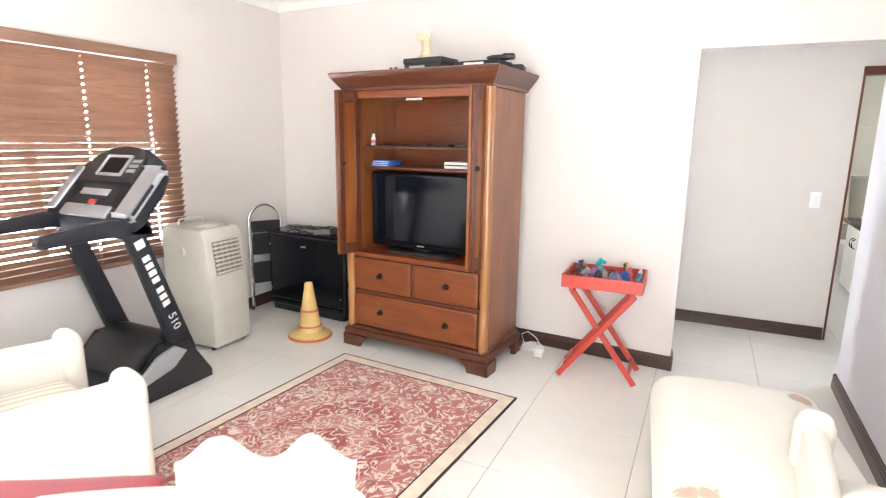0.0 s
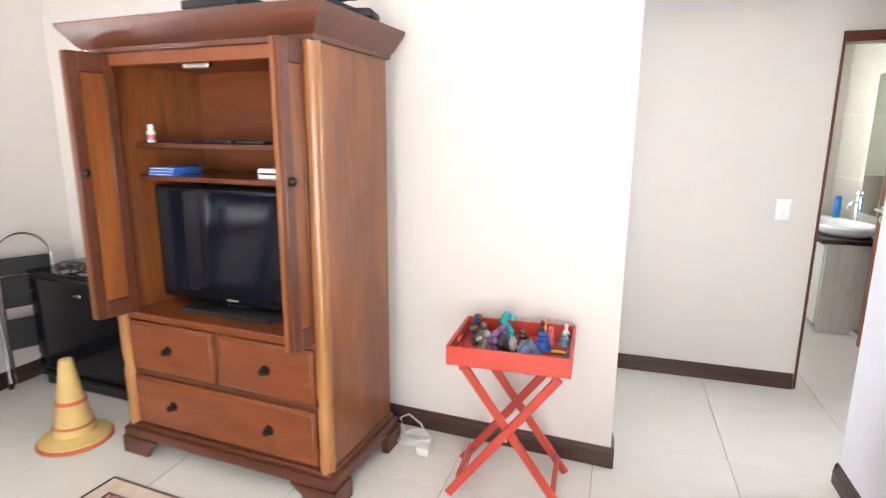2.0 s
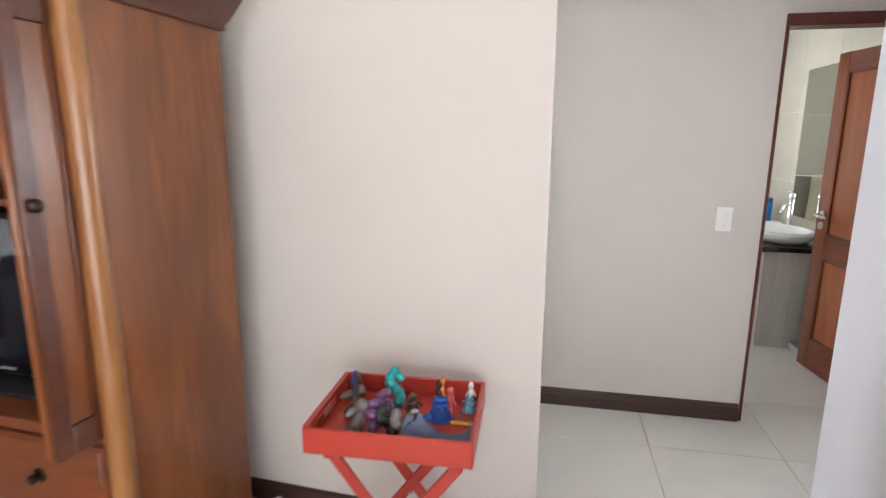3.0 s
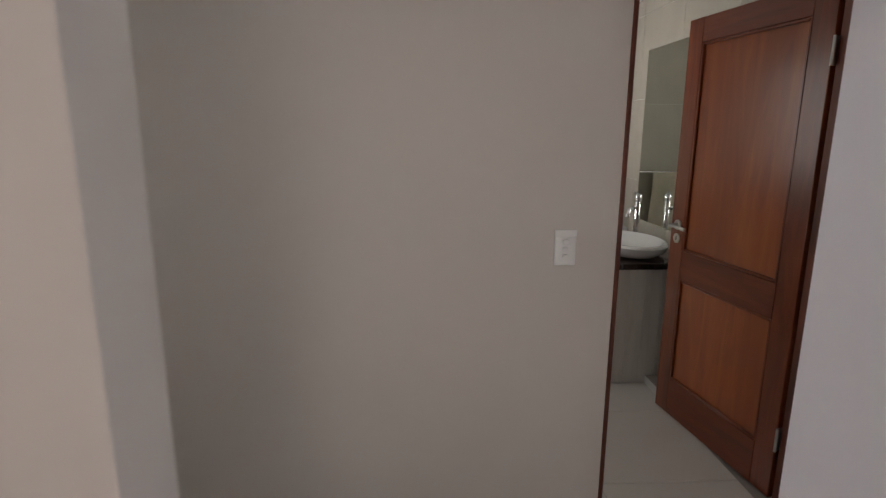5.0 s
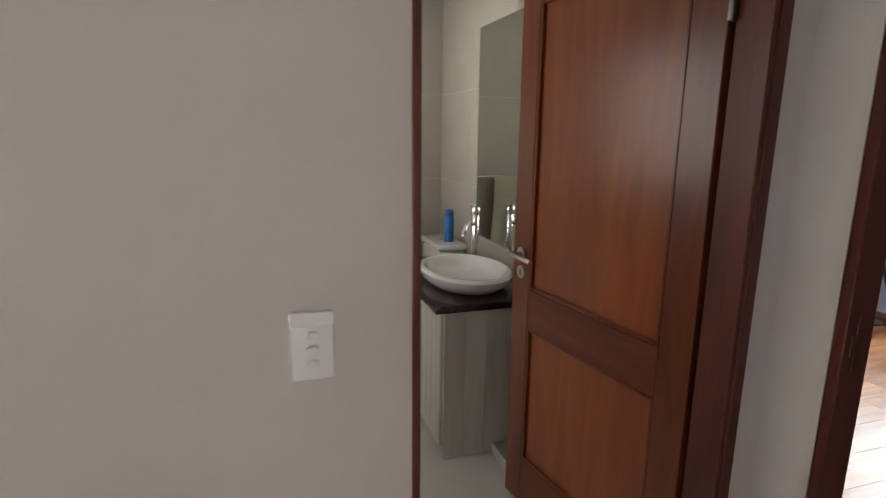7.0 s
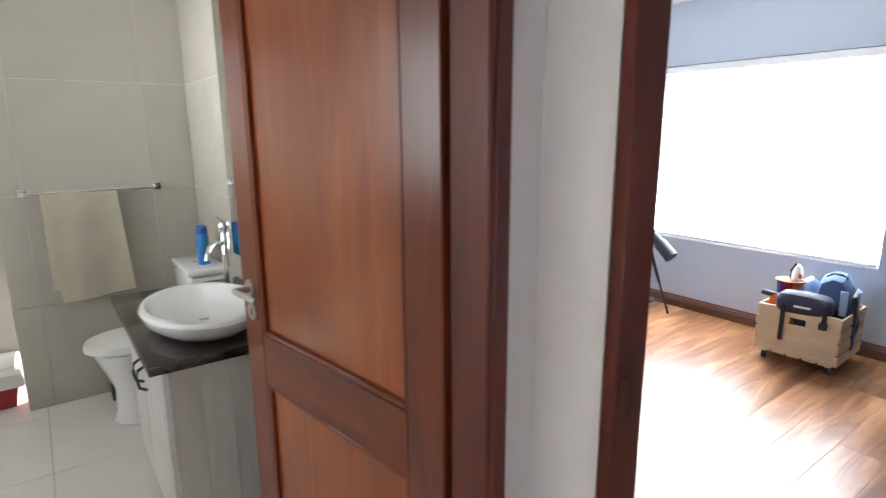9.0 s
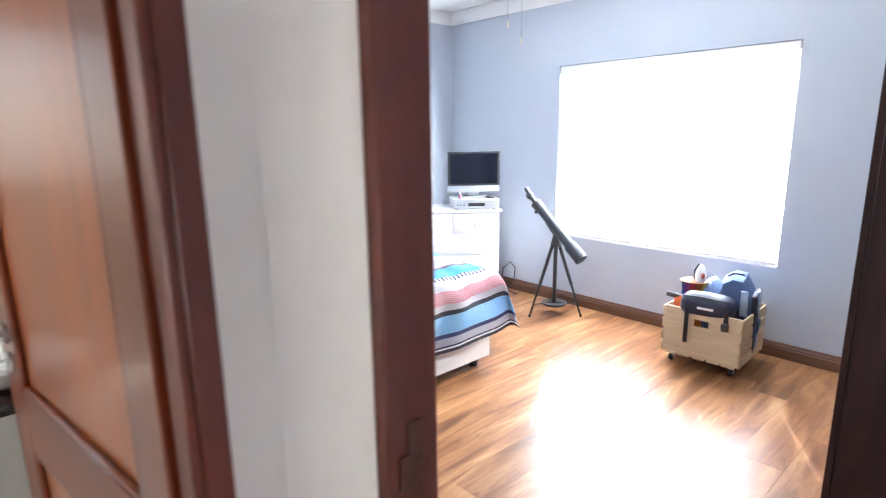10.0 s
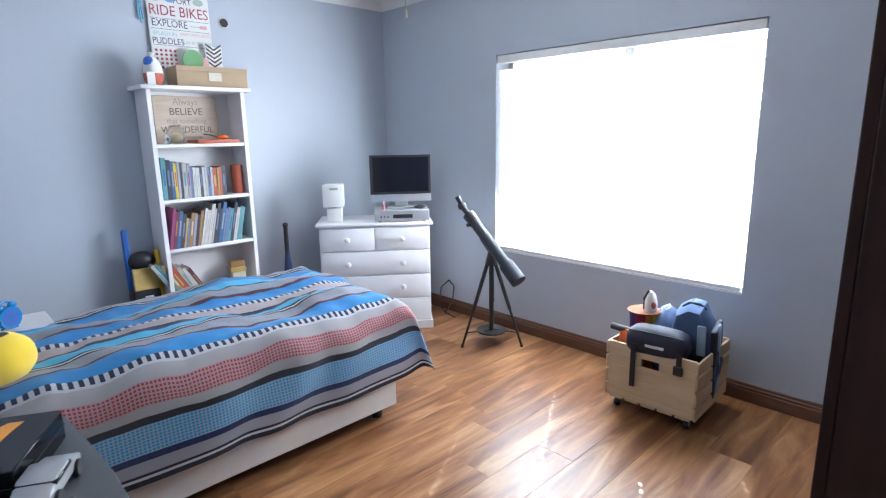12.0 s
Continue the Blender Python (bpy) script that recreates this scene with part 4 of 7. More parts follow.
# ---- folding step stool ----
ss = thing("step_stool", -2.415, 4.70, 0, 65, "folded chrome step stool with black treads leaning by the wall", "step stool")
arc = [(-0.15, 0, 0.01), (-0.148, 0.01, 0.4), (-0.145, 0.02, 0.78)] + [(-0.145 * math.cos(a), 0.022, 0.78 + 0.16 * math.sin(a)) for a in [math.pi * i / 12 for i in range(1, 12)]] + [(0.145, 0.02, 0.78), (0.148, 0.01, 0.4), (0.15, 0, 0.01)]
part("frame", tube(arc, 0.011, 10), CHROME, ss, "chrome tube frame")
for sx in (-0.12, 0.12):
    part("rear_leg", tube([(sx, 0.045, 0.01), (sx, 0.04, 0.35), (sx, 0.03, 0.66)], 0.009, 8), CHROME, ss)
for zz in (0.24, 0.50):
    part("tread", box(-0.125, -0.018, zz, 0.125, 0.0, zz + 0.19, 0.006), BLACK, ss, "black ribbed tread")
part("top_tread", box(-0.13, -0.020, 0.70, 0.13, 0.002, 0.80, 0.006), BLACK, ss)
for sx in (-0.15, 0.15):
    part("rubber_foot", cyl((sx, 0, 0), (sx, 0, 0.035), 0.015), BLACK, ss)

# ---- portable air conditioner ----
ac = thing("air_conditioner", -1.975, 3.85, 0, 2, "cream portable air conditioner with a louvred vent by the window", "air conditioner")
shell = extrude([(-0.42, 0.03), (0.0, 0.03), (0.008, 0.10), (0.006, 0.55), (-0.035, 0.84), (-0.07, 0.885), (-0.42, 0.90), (-0.45, 0.86), (-0.45, 0.06)], 0.36, "Y", 0.022)
bmesh.ops.translate(shell, verts=shell.verts, vec=(0, -0.18, 0))
part("shell", shell, CREAM_P, ac)
# darker copy of the shell's plastic, painting in the shade behind the louvres
VENT = paint("shaded_vent_plastic", (0.20, 0.185, 0.15), 0.6, 0.1, 20, 200, 0.05)
tilt = Matrix.Translation((0.008, 0, 0.55)) @ Matrix.Rotation(radians(-7.5), 4, "Y")
vent = part("vent", box(-0.002, -0.125, 0.01, 0.004, 0.125, 0.25, 0.002, m=tilt), VENT, ac, "louvred air vent")
for i in range(8):
    part("louvre", box(0.002, -0.123, 0.018 + 0.03 * i, 0.014, 0.123, 0.030 + 0.03 * i, 0.003, m=tilt), CREAM_P, vent)
for i in range(5):
    part("fin", box(0.002, -0.10 + 0.05 * i, 0.014, 0.006, -0.096 + 0.05 * i, 0.246, m=tilt), CREAM_P, vent)
part("vent_frame", box(0.0, -0.14, 0.25, 0.012, 0.14, 0.265, 0.003, m=tilt), CREAM_P, vent)
part("vent_frame", box(0.0, -0.14, -0.002, 0.012, 0.14, 0.012, 0.003, m=tilt), CREAM_P, vent)
part("control_panel", box(-0.20, -0.09, 0.888, -0.09, 0.03, 0.898, 0.004), WHITE, ac)
part("top_handle", tube([(-0.36, -0.1, 0.895), (-0.36, -0.09, 0.93), (-0.34, 0.0, 0.945), (-0.33, 0.09, 0.93), (-0.33, 0.1, 0.895)], 0.006, 6), WHITE, ac)
for px, py in ((-0.05, -0.14), (-0.05, 0.14), (-0.40, -0.14), (-0.40, 0.14)):
    part("castor", cyl((px, py - 0.012, 0.018), (px, py + 0.012, 0.018), 0.018), BLACK, ac)
part("side_knob", lathe([(0.03, 0), (0.03, 0.008), (0.01, 0.012)], 14), CREAM_P, ac).matrix_local = pose(-0.25, -0.178, 0.72, 90, 0, 0)

# ---- treadmill ----
tm = thing("treadmill", -2.03, 2.90, 0, 0, "dark grey treadmill with silver motor cover and raised console", "treadmill")
part("deck", box(-0.30, -1.35, 0.09, 0.30, 0.20, 0.15, 0.012), BLACK, tm)
part("belt", box(-0.24, -1.36, 0.1505, 0.24, 0.10, 0.154), BLACK_M, tm, "black running belt")
for sx in (-1, 1):
    part("side_rail", box(sx * 0.33, -1.35, 0.08, sx * 0.245, 0.10, 0.175, 0.01, 2), BLACK_M, tm)
    foot = extrude([(0.0, 0.0), (0.50, 0.0), (0.50, 0.05), (0.34, 0.30), (0.18, 0.30), (0.05, 0.17), (0.0, 0.12)], 0.085, "X", 0.012)
    bmesh.ops.translate(foot, verts=foot.verts, vec=(0.255 if sx > 0 else -0.34, 0.0, 0))
    part("base_foot", foot, BLACK, tm)
    up = extrude([(0.27, 0.20), (0.405, 0.22), (0.13, 0.98), (0.02, 0.98)], 0.062, "X", 0.008)
    bmesh.ops.translate(up, verts=up.verts, vec=(0.262 if sx > 0 else -0.324, 0, 0))
    upo = part("upright", up, BLACK_M, tm, "slanting dark upright post")
    if sx > 0:
        slope = math.atan2(0.76, -0.262)
        mm = Matrix.Translation((0.3262, 0.195, 0.62)) @ Matrix(((0, 0, 1, 0), (1, 0, 0, 0), (0, 1, 0, 0), (0, 0, 0, 1))) @ Matrix.Rotation(radians(-70.5), 4, "Z")
        for k in range(7):
            lx = -0.26 + 0.047 * k + (0.02 if k > 3 else 0)
            part("print_bar", box(lx, -0.024, 0, lx + 0.033, 0.024, 0.0012, m=mm), WHITE, upo, "white block lettering")
        words("number", "510", 0.075, WHITE, upo, mm @ Matrix.Translation((0.19, 0, 0.0003)), 0.0005)
        part("badge", box(-0.36, -0.028, 0, -0.31, 0.028, 0.0012, m=mm), WHITE, upo)
hood = extrude([(-0.02, 0.15), (0.10, 0.30), (0.24, 0.36), (0.33, 0.33), (0.38, 0.20), (0.38, 0.08), (-0.02, 0.08)], 0.50, "X", 0.03)
bmesh.ops.translate(hood, verts=hood.verts, vec=(-0.25, 0, 0))
part("motor_cover", hood, BLACK, tm)
trim = extrude([(-0.05, 0.15), (0.10, 0.27), (0.22, 0.30), (0.30, 0.25), (0.20, 0.17), (-0.02, 0.12)], 0.03, "X", 0.01)
bmesh.ops.translate(trim, verts=trim.verts, vec=(0.342, 0, 0))
part("side_cover", trim, SILVER, tm, "silver side cover")
# console: arms, tray and tilted display head
for sx in (-1, 1):
    ab = extrude([(0.18, 0.97), (0.16, 1.06), (-0.06, 1.09), (-0.42, 1.05), (-0.44, 1.01), (-0.40, 0.99), (-0.05, 1.0)], 0.055, "X", 0.012)
    bmesh.ops.translate(ab, verts=ab.verts, vec=(0.275 if sx > 0 else -0.33, 0, 0))
    part("handrail", ab, BLACK_M, tm)
part("cross_beam", box(-0.33, 0.02, 0.965, 0.33, 0.17, 1.065, 0.02, 2), BLACK_M, tm)
hm = Matrix.Translation((0.0, 0.06, 1.08)) @ Matrix.Rotation(radians(48), 4, "X")
hb = extrude([(-0.34, -0.06), (0.34, -0.06), (0.375, 0.0), (0.375, 0.20), (0.34, 0.31), (0.26, 0.40), (0.15, 0.455), (0.0, 0.47), (-0.15, 0.455), (-0.26, 0.40), (-0.34, 0.31), (-0.375, 0.20), (-0.375, 0.0)], 0.115, "Z", 0.03, m=hm @ Matrix.Translation((0, 0, -0.055)))
head = part("console", hb, BLACK_M, tm, "raised console with display and speakers")
part("console_top", extrude([(-0.24, 0.18), (0.24, 0.18), (0.25, 0.30), (0.21, 0.39), (0.12, 0.44), (0.0, 0.455), (-0.12, 0.44), (-0.21, 0.39), (-0.25, 0.30)], 0.055, "Z", 0.02, m=hm @ Matrix.Translation((0, 0, 0.03))), BLACK, head)
part("display_frame", box(-0.09, 0.22, 0.083, 0.13, 0.37, 0.090, 0.01, 2, m=hm), SILVER, head)
part("display", box(-0.065, 0.24, 0.090, 0.105, 0.35, 0.092, m=hm), SCREEN, head)
part("label_plate", box(-0.16, 0.10, 0.056, 0.09, 0.145, 0.062, 0.002, m=hm), SILVER, head)
for i in range(3):
    for j in range(3):
        part("button", box(0.15 + 0.025 * i, 0.25 + 0.035 * j, 0.084, 0.168 + 0.025 * i, 0.272 + 0.035 * j, 0.089, m=hm), SILVER, head)
for sx in (-1, 1):
    part("side_trim", box(sx * 0.365, -0.02, 0.03, sx * 0.28, 0.30, 0.072, 0.02, 3, m=hm), SILVER, head, "silver side trim")
    part("speaker_slot", box(sx * 0.26, 0.02, 0.055, sx * 0.17, 0.20, 0.060, 0.004, m=hm), BLACK, head)
part("pulse_bar", box(-0.20, -0.05, 0.05, 0.20, 0.03, 0.075, 0.012, 2, m=hm), SILVER, head)
part("emergency_stop", box(-0.03, 0.035, 0.056, 0.03, 0.07, 0.066, 0.004, m=hm), REDP, head, "red stop key")

# ---- lounge window: frame, glass and brown slatted blind ----
win = thing("window_1", -2.60, 2.96, 0, 0, label="white framed lounge window behind a brown blind", category="window", kind="structure")
for a in ((-0.96, 0.68, -0.90, 2.06), (0.90, 0.68, 0.96, 2.06), (-0.03, 0.74, 0.03, 2.0), (-0.90, 0.68, 0.90, 0.74), (-0.90, 2.0, 0.90, 2.06)):
    part("window_frame", box(-0.025, a[0], a[1], 0.025, a[2], a[3], 0.004), WHITE, win)
GLASS, gnt, gb = nodes_of("window_glass")
gb.inputs["Transmission Weight"].default_value, gb.inputs["Roughness"].default_value, gb.inputs["IOR"].default_value = 1.0, 0.0, 1.45
for y0, y1 in ((-0.90, -0.03), (0.03, 0.90)):
    pane = part("pane", box(-0.003, y0, 0.74, 0.003, y1, 2.0), GLASS, win, smooth=0)
    pane.visible_shadow = False
bd = thing("venetian_blind", -2.495, 2.965, 0, 0, "brown wooden venetian blind, half tilted, over the lounge window", "blind")
part("valance", box(-0.02, -0.98, 2.035, 0.035, 0.98, 2.105, 0.004), SLATW, bd)
sl = bmesh.new()
prof = [(-0.026, 0.002), (-0.013, 0.0045), (0.0, 0.0055), (0.013, 0.0045), (0.026, 0.002), (0.026, 0.0), (0.0, 0.003), (-0.026, 0.0)]
cuts = [-0.97, -0.606, -0.594, 0.294, 0.306, 0.744, 0.756, 0.97]
for q in range(0, len(cuts) - 1):
    if q % 2 == 1 and q < 6:
        pr = prof[0:1] + [(-0.007, 0.005), (-0.007, 0.0028), prof[-1]]
        pr2 = [(0.007, 0.005), prof[4], prof[5], (0.007, 0.0028)]
        sets = (pr, pr2)
    else:
        sets = (prof,)
    for ps in sets:
        lo = [sl.verts.new((a, cuts[q], b)) for a, b in ps]
        hi = [sl.verts.new((a, cuts[q + 1], b)) for a, b in ps]
        n = len(ps)
        for i in range(n):
            sl.faces.new((lo[i], lo[(i + 1) % n], hi[(i + 1) % n], hi[i]))
        sl.faces.new(lo[::-1]), sl.faces.new(hi)
bmesh.ops.recalc_face_normals(sl, faces=sl.faces)
bmesh.ops.transform(sl, matrix=Matrix.Rotation(radians(-53), 4, "Y"), verts=sl.verts)
sl_me = mesh_from(sl, "slat", SLATW, 30)
for i in range(32):
    s = new("slat", sl_me)
    s.parent, s.location = bd, (0.0, 0.0, 0.69 + 0.0425 * i)
part("bottom_rail", box(-0.022, -0.97, 0.645, 0.022, 0.97, 0.668, 0.004), SLATW, bd)
for y in (-0.60, 0.30, 0.75):
    part("cord", cyl((0.024, y, 0.66), (0.024, y, 2.04), 0.0012, seg=6), SLATW, bd)

# ---- upholstered seats ----
ot = thing("ottoman", 1.36, 3.27, 0, 6, "cream floral upholstered ottoman with rounded corners", "ottoman")
part("cushion", soft_box(-0.36, -0.62, 0.16, 0.36, 0.62, 0.42, 0.11, 0.03), FLORAL, ot, "floral cushion")
part("base", soft_box(-0.34, -0.60, 0.05, 0.34, 0.60, 0.20, 0.04), FABRIC, ot)
for px in (-0.28, 0.28):
    for py in (-0.52, 0.52):
        part("foot", lathe([(0.022, 0), (0.028, 0.05)], 12, (px, py)), ARMO_D, ot)


def armchair(name, x, y, rz, label, stripes, k=1.0):
    c = thing(name, x, y, 0, rz, label, "armchair")
    inner = STRIPED if stripes else FABRIC
    part("seat", soft_box(-0.27 * k, -0.36, 0.14, 0.27 * k, 0.28, 0.46, 0.06, 0.03), inner, c)
    part("backrest", soft_box(-0.40 * k, 0.20, 0.10, 0.40 * k, 0.42, 0.74, 0.09, 0.03), inner, c)
    for sx in (-1, 1):
        a, b = sorted((sx * 0.41 * k, sx * 0.27 * k))
        arm_ob = part("armrest", soft_box(a, -0.38, 0.06, b, 0.24, 0.61, 0.05, 0.01), FABRIC, c)
        roll = soft_box(a - 0.02, -0.43, 0.08, b + 0.02, -0.33, 0.64, 0.048, 0.01)
        part("arm_front", roll, FABRIC, arm_ob)
        part("arm_panel", box(a - 0.005, -0.31, 0.12, b + 0.005, 0.20, 0.53, 0.004), STRIPED, arm_ob) if stripes else None
    for px in (-0.33, 0.33):
        for py in (-0.32, 0.34):
            part("foot", lathe([(0.02, 0), (0.026, 0.07)], 10, (px * k, py)), ARMO_D, c)
    return c


armchair("armchair", -1.26, 1.98, 166, "cream armchair with striped side panels beside the rug", True)
armchair("armchair", 1.69, 2.72, 176, "plain cream armchair with rolled arms beside the ottoman", False, 0.60)
red = pillow(0.36, 0.36, 0.12)
solo("cushion", red, MAROON, "maroon scatter cushion on the cream armchair", "cushion", m=pose(-1.38, 1.92, 0.58, 20, 0, 346))
# sofa close to the camera's start, with cushion and throw
sf = thing("sofa", 0.31, 1.39, 0, 30, "cream upholstered small sofa under a maroon throw", "sofa")
part("seat", soft_box(-0.32, -0.15, 0.12, 0.32, 0.30, 0.46, 0.07, 0.03), FABRIC, sf)
part("backrest", soft_box(-0.44, 0.26, 0.08, 0.44, 0.50, 0.745, 0.10, 0.02), FABRIC, sf)
for sx in (-1, 1):
    a, b = sorted((sx * 0.44, sx * 0.31))
    part("armrest", soft_box(a, -0.17, 0.06, b, 0.28, 0.60, 0.06, 0.01), FABRIC, sf)
for px in (-0.36, 0.36):
    for py in (-0.10, 0.42):
        part("foot", lathe([(0.022, 0), (0.028, 0.08)], 10, (px, py)), ARMO_D, sf)
wc = pillow(0.42, 0.34, 0.17, 22, corner=0.05)
for v in wc.verts:
    if v.co.z > 0:
        ears = math.exp(-((v.co.x + 0.115) / 0.062) ** 2) + math.exp(-((v.co.x - 0.095) / 0.055) ** 2)
        v.co.z *= 0.60 + 0.42 * min(1.0, ears)
solo("cushion", wc, FABRIC, "white scatter cushion standing on the sofa", "cushion", m=pose(0.24, 1.87, 0.685, -8, 0, 30))
th = soft_box(-0.46, 0.30, 0.70, -0.06, 0.50, 0.752, 0.02, 0.0)
solo("throw_blanket", th, MAROON, "folded maroon throw over the sofa's back", "blanket", m=pose(0.31, 1.39, 0.0, 0, 0, 30))

# ---- lobby: light switch and bathroom door ----
sw = thing("light_switch", 1.865, 6.0798, 1.108, 0, "white wall plate with three rocker light switches", "light switch")
SWITCHW = paint("clean_white_switch", (0.90, 0.90, 0.90), 0.3, 0.02, 6, 150, 0.0)
part("plate", box(-0.037, -0.012, -0.062, 0.037, 0.0, 0.062, 0.004, 2), SWITCHW, sw)
part("cover_strip", box(-0.038, -0.0155, 0.038, 0.038, -0.0118, 0.063, 0.0015), SWITCHW, sw)
for i in range(3):
    part("rocker", cyl((0, -0.0115, 0.022 - 0.026 * i), (0, -0.0155, 0.020 - 0.026 * i), 0.0105, seg=16), SWITCHW, sw)

hinge, free = Vector((2.815, 6.205)), Vector((2.700, 7.030))
dv = free - hinge
door = thing("door_1", hinge.x, hinge.y, 0.008, math.degrees(math.atan2(dv.y, dv.x)), "reddish stained two-panel wooden bathroom door standing open", "door", kind="structure")
DW, DH, DT = 0.833, 2.018, 0.042


def member(x0, z0, x1, z1, mt=DOORW):
    return part("stile" if z1 - z0 > x1 - x0 else "rail", box(x0, -DT, z0, x1, 0, z1, 0.003), mt, door)


DOOR_X = wood("stained_door_rail", (0.11, 0.020, 0.006), (0.21, 0.040, 0.011), (0.30, 0.070, 0.019), "X", 0.42, 0.15)
member(0, 0, 0.105, DH), member(DW - 0.105, 0, DW, DH)
member(0.105, 0, DW - 0.105, 0.20, DOOR_X), member(0.105, 0.745, DW - 0.105, 0.898, DOOR_X), member(0.105, DH - 0.115, DW - 0.105, DH, DOOR_X)
for z0, z1 in ((0.20, 0.745), (0.898, DH - 0.115)):
    pn = part("panel", box(0.105, -DT * 0.68, z0, DW - 0.105, -DT * 0.32, z1), PANELW, door, "lighter recessed panel")
    for s in (0, 1):
        yy0, yy1 = (-0.0125, -0.001) if s == 0 else (-DT + 0.001, -DT + 0.0125)
        for q in ((0.105, z0, 0.118, z1), (DW - 0.118, z0, DW - 0.105, z1), (0.118, z0, DW - 0.118, z0 + 0.013), (0.118, z1 - 0.013, DW - 0.118, z1)):
            part("bead", box(q[0], yy0, q[1], q[2], yy1, q[3], 0.003), DOORW, pn)
for s, yy in ((1, 0.0), (-1, -DT)):
    hd = part("handle", cyl((DW - 0.058, yy, 1.025), (DW - 0.058, yy + s * 0.008, 1.025), 0.026, seg=20), STEEL, door, "brushed steel lever handle")
    part("neck", cyl((DW - 0.058, yy + s * 0.008, 1.025), (DW - 0.058, yy + s * 0.05, 1.025), 0.009), STEEL, hd)
    part("lever", tube([(DW - 0.055, yy + s * 0.048, 1.025), (DW - 0.09, yy + s * 0.052, 1.026), (DW - 0.14, yy + s * 0.05, 1.022), (DW - 0.175, yy + s * 0.046, 1.018)], 0.009, 10), STEEL, hd)
    part("key_rose", cyl((DW - 0.058, yy, 0.955), (DW - 0.058, yy + s * 0.006, 0.955), 0.025, seg=20), STEEL, door)
    part("keyhole", box(DW - 0.062, min(yy + s * 0.0062, yy + s * 0.005), 0.944, DW - 0.054, max(yy + s * 0.0062, yy + s * 0.005), 0.966), BLACK, door)
for z in (0.22, 1.72):
    part("hinge", cyl((-0.008, 0.004, z), (-0.008, 0.004, z + 0.10), 0.007, seg=12), STEEL, door, "steel butt hinge")
    part("hinge_leaf", box(-0.004, -0.034, z, 0.0, 0.0, z + 0.10), STEEL, door)

# ---- bathroom ----
PORC = paint("white_glazed_ceramic", (0.80, 0.80, 0.79), 0.1, 0.02, 4, 200, 0.0, coat=0.4)
CTOP = paint("dark_brown_stone_top", (0.030, 0.018, 0.015), 0.18, 0.35, 40, 220, 0.02, coat=0.3)
LIME = wood("white_washed_board", (0.60, 0.58, 0.54), (0.74, 0.72, 0.68), (0.80, 0.79, 0.75), "Z", 0.5, 0.05)
MIRROR = paint("mirror_silver", (0.80, 0.84, 0.80), 0.04, 0.0, 3, 200, 0.0, metal=1.0)
MIRROR.node_tree.nodes["Principled BSDF"].inputs["Roughness"].default_value = 0.02
for lk in list(MIRROR.node_tree.links):
    if lk.to_socket.name == "Roughness":
        MIRROR.node_tree.links.remove(lk)
TOWEL = paint("pale_yellow_towelling", (0.88, 0.81, 0.66), 0.95, 0.06, 6, 300, 0.8, sheen=0.4)
van = thing("vanity_cabinet", 2.76, 7.70, 0, 0, "white-washed wooden vanity cabinet with grooved boards", "vanity cabinet")
part("body", box(-0.245, -0.385, 0.07, 0.245, 0.43, 0.721, 0.003), LIME, van)
for i in range(5):
    part("board", box(-0.248 + 0.0992 * i, -0.397, 0.0, -0.1494 + 0.0992 * i, -0.385, 0.721, 0.0012), LIME, van)
for i in range(2):
    vd = part("door", box(-0.262, -0.375 + 0.405 * i, 0.06, -0.245, 0.02 + 0.405 * i, 0.70, 0.004), LIME, van)
    for j in range(4):
        part("groove", box(-0.265, -0.33 + 0.405 * i + 0.08 * j, 0.10, -0.261, -0.265 + 0.405 * i + 0.08 * j, 0.66, 0.003), LIME, vd)
    hy = -0.02 + 0.09 * i
    part("handle", tube([(-0.264, hy, 0.50), (-0.290, hy, 0.515), (-0.296, hy, 0.55), (-0.290, hy, 0.585), (-0.264, hy, 0.60)], 0.006, 8), KNOB, vd, "dark bow handle")
pl2 = structure("trim_bathroom_step", box(2.752, 7.07, 0.0, 3.012, 7.30, 0.045, 0.003), WHITE)
part("step_tile", box(2.757, 7.072, 0.0455, 3.012, 7.299, 0.050), GROUT, pl2)
solo("worktop", box(2.455, 7.25, 0.722, 3.010, 8.20, 0.757, 0.005, 2), CTOP, "dark brown polished stone worktop on the vanity cabinet", "worktop")
bs = thing("basin", 2.70, 7.57, 0.757, 0, "oval white ceramic countertop basin", "basin")
bowl = lathe([(0.12, 0.0), (0.17, 0.012), (0.205, 0.045), (0.213, 0.075), (0.205, 0.088), (0.192, 0.090), (0.182, 0.082), (0.165, 0.05), (0.11, 0.022), (0.02, 0.015)], 40, (0, 0), 1.42)
part("bowl", bowl, PORC, bs)
part("drain", lathe([(0.02, 0.0155), (0.02, 0.019), (0.006, 0.020)], 16), CHROME, bs)
tp = thing("basin_tap", 2.90, 7.955, 0.757, 0, "tall chrome basin mixer tap", "tap")
part("column", lathe([(0.026, 0), (0.026, 0.006), (0.019, 0.010), (0.019, 0.27), (0.016, 0.275)], 18), CHROME, tp)
part("collar", lathe([(0.023, 0.275), (0.024, 0.28), (0.024, 0.315), (0.020, 0.322)], 18), CHROME, tp)
part("spout", tube([(-0.010, -0.008, 0.225), (-0.05, -0.045, 0.235), (-0.085, -0.075, 0.225), (-0.10, -0.09, 0.195), (-0.103, -0.092, 0.175)], 0.012, 10), CHROME, tp)
part("lever", tube([(0.0, 0.0, 0.322), (-0.01, 0.012, 0.332), (-0.02, 0.03, 0.335)], 0.006, 8), CHROME, tp)
solo("mirror", box(3.004, 6.90, 0.875, 3.011, 8.218, 2.055, 0.0015), MIRROR, "frameless rectangular wall mirror above the vanity", "mirror")
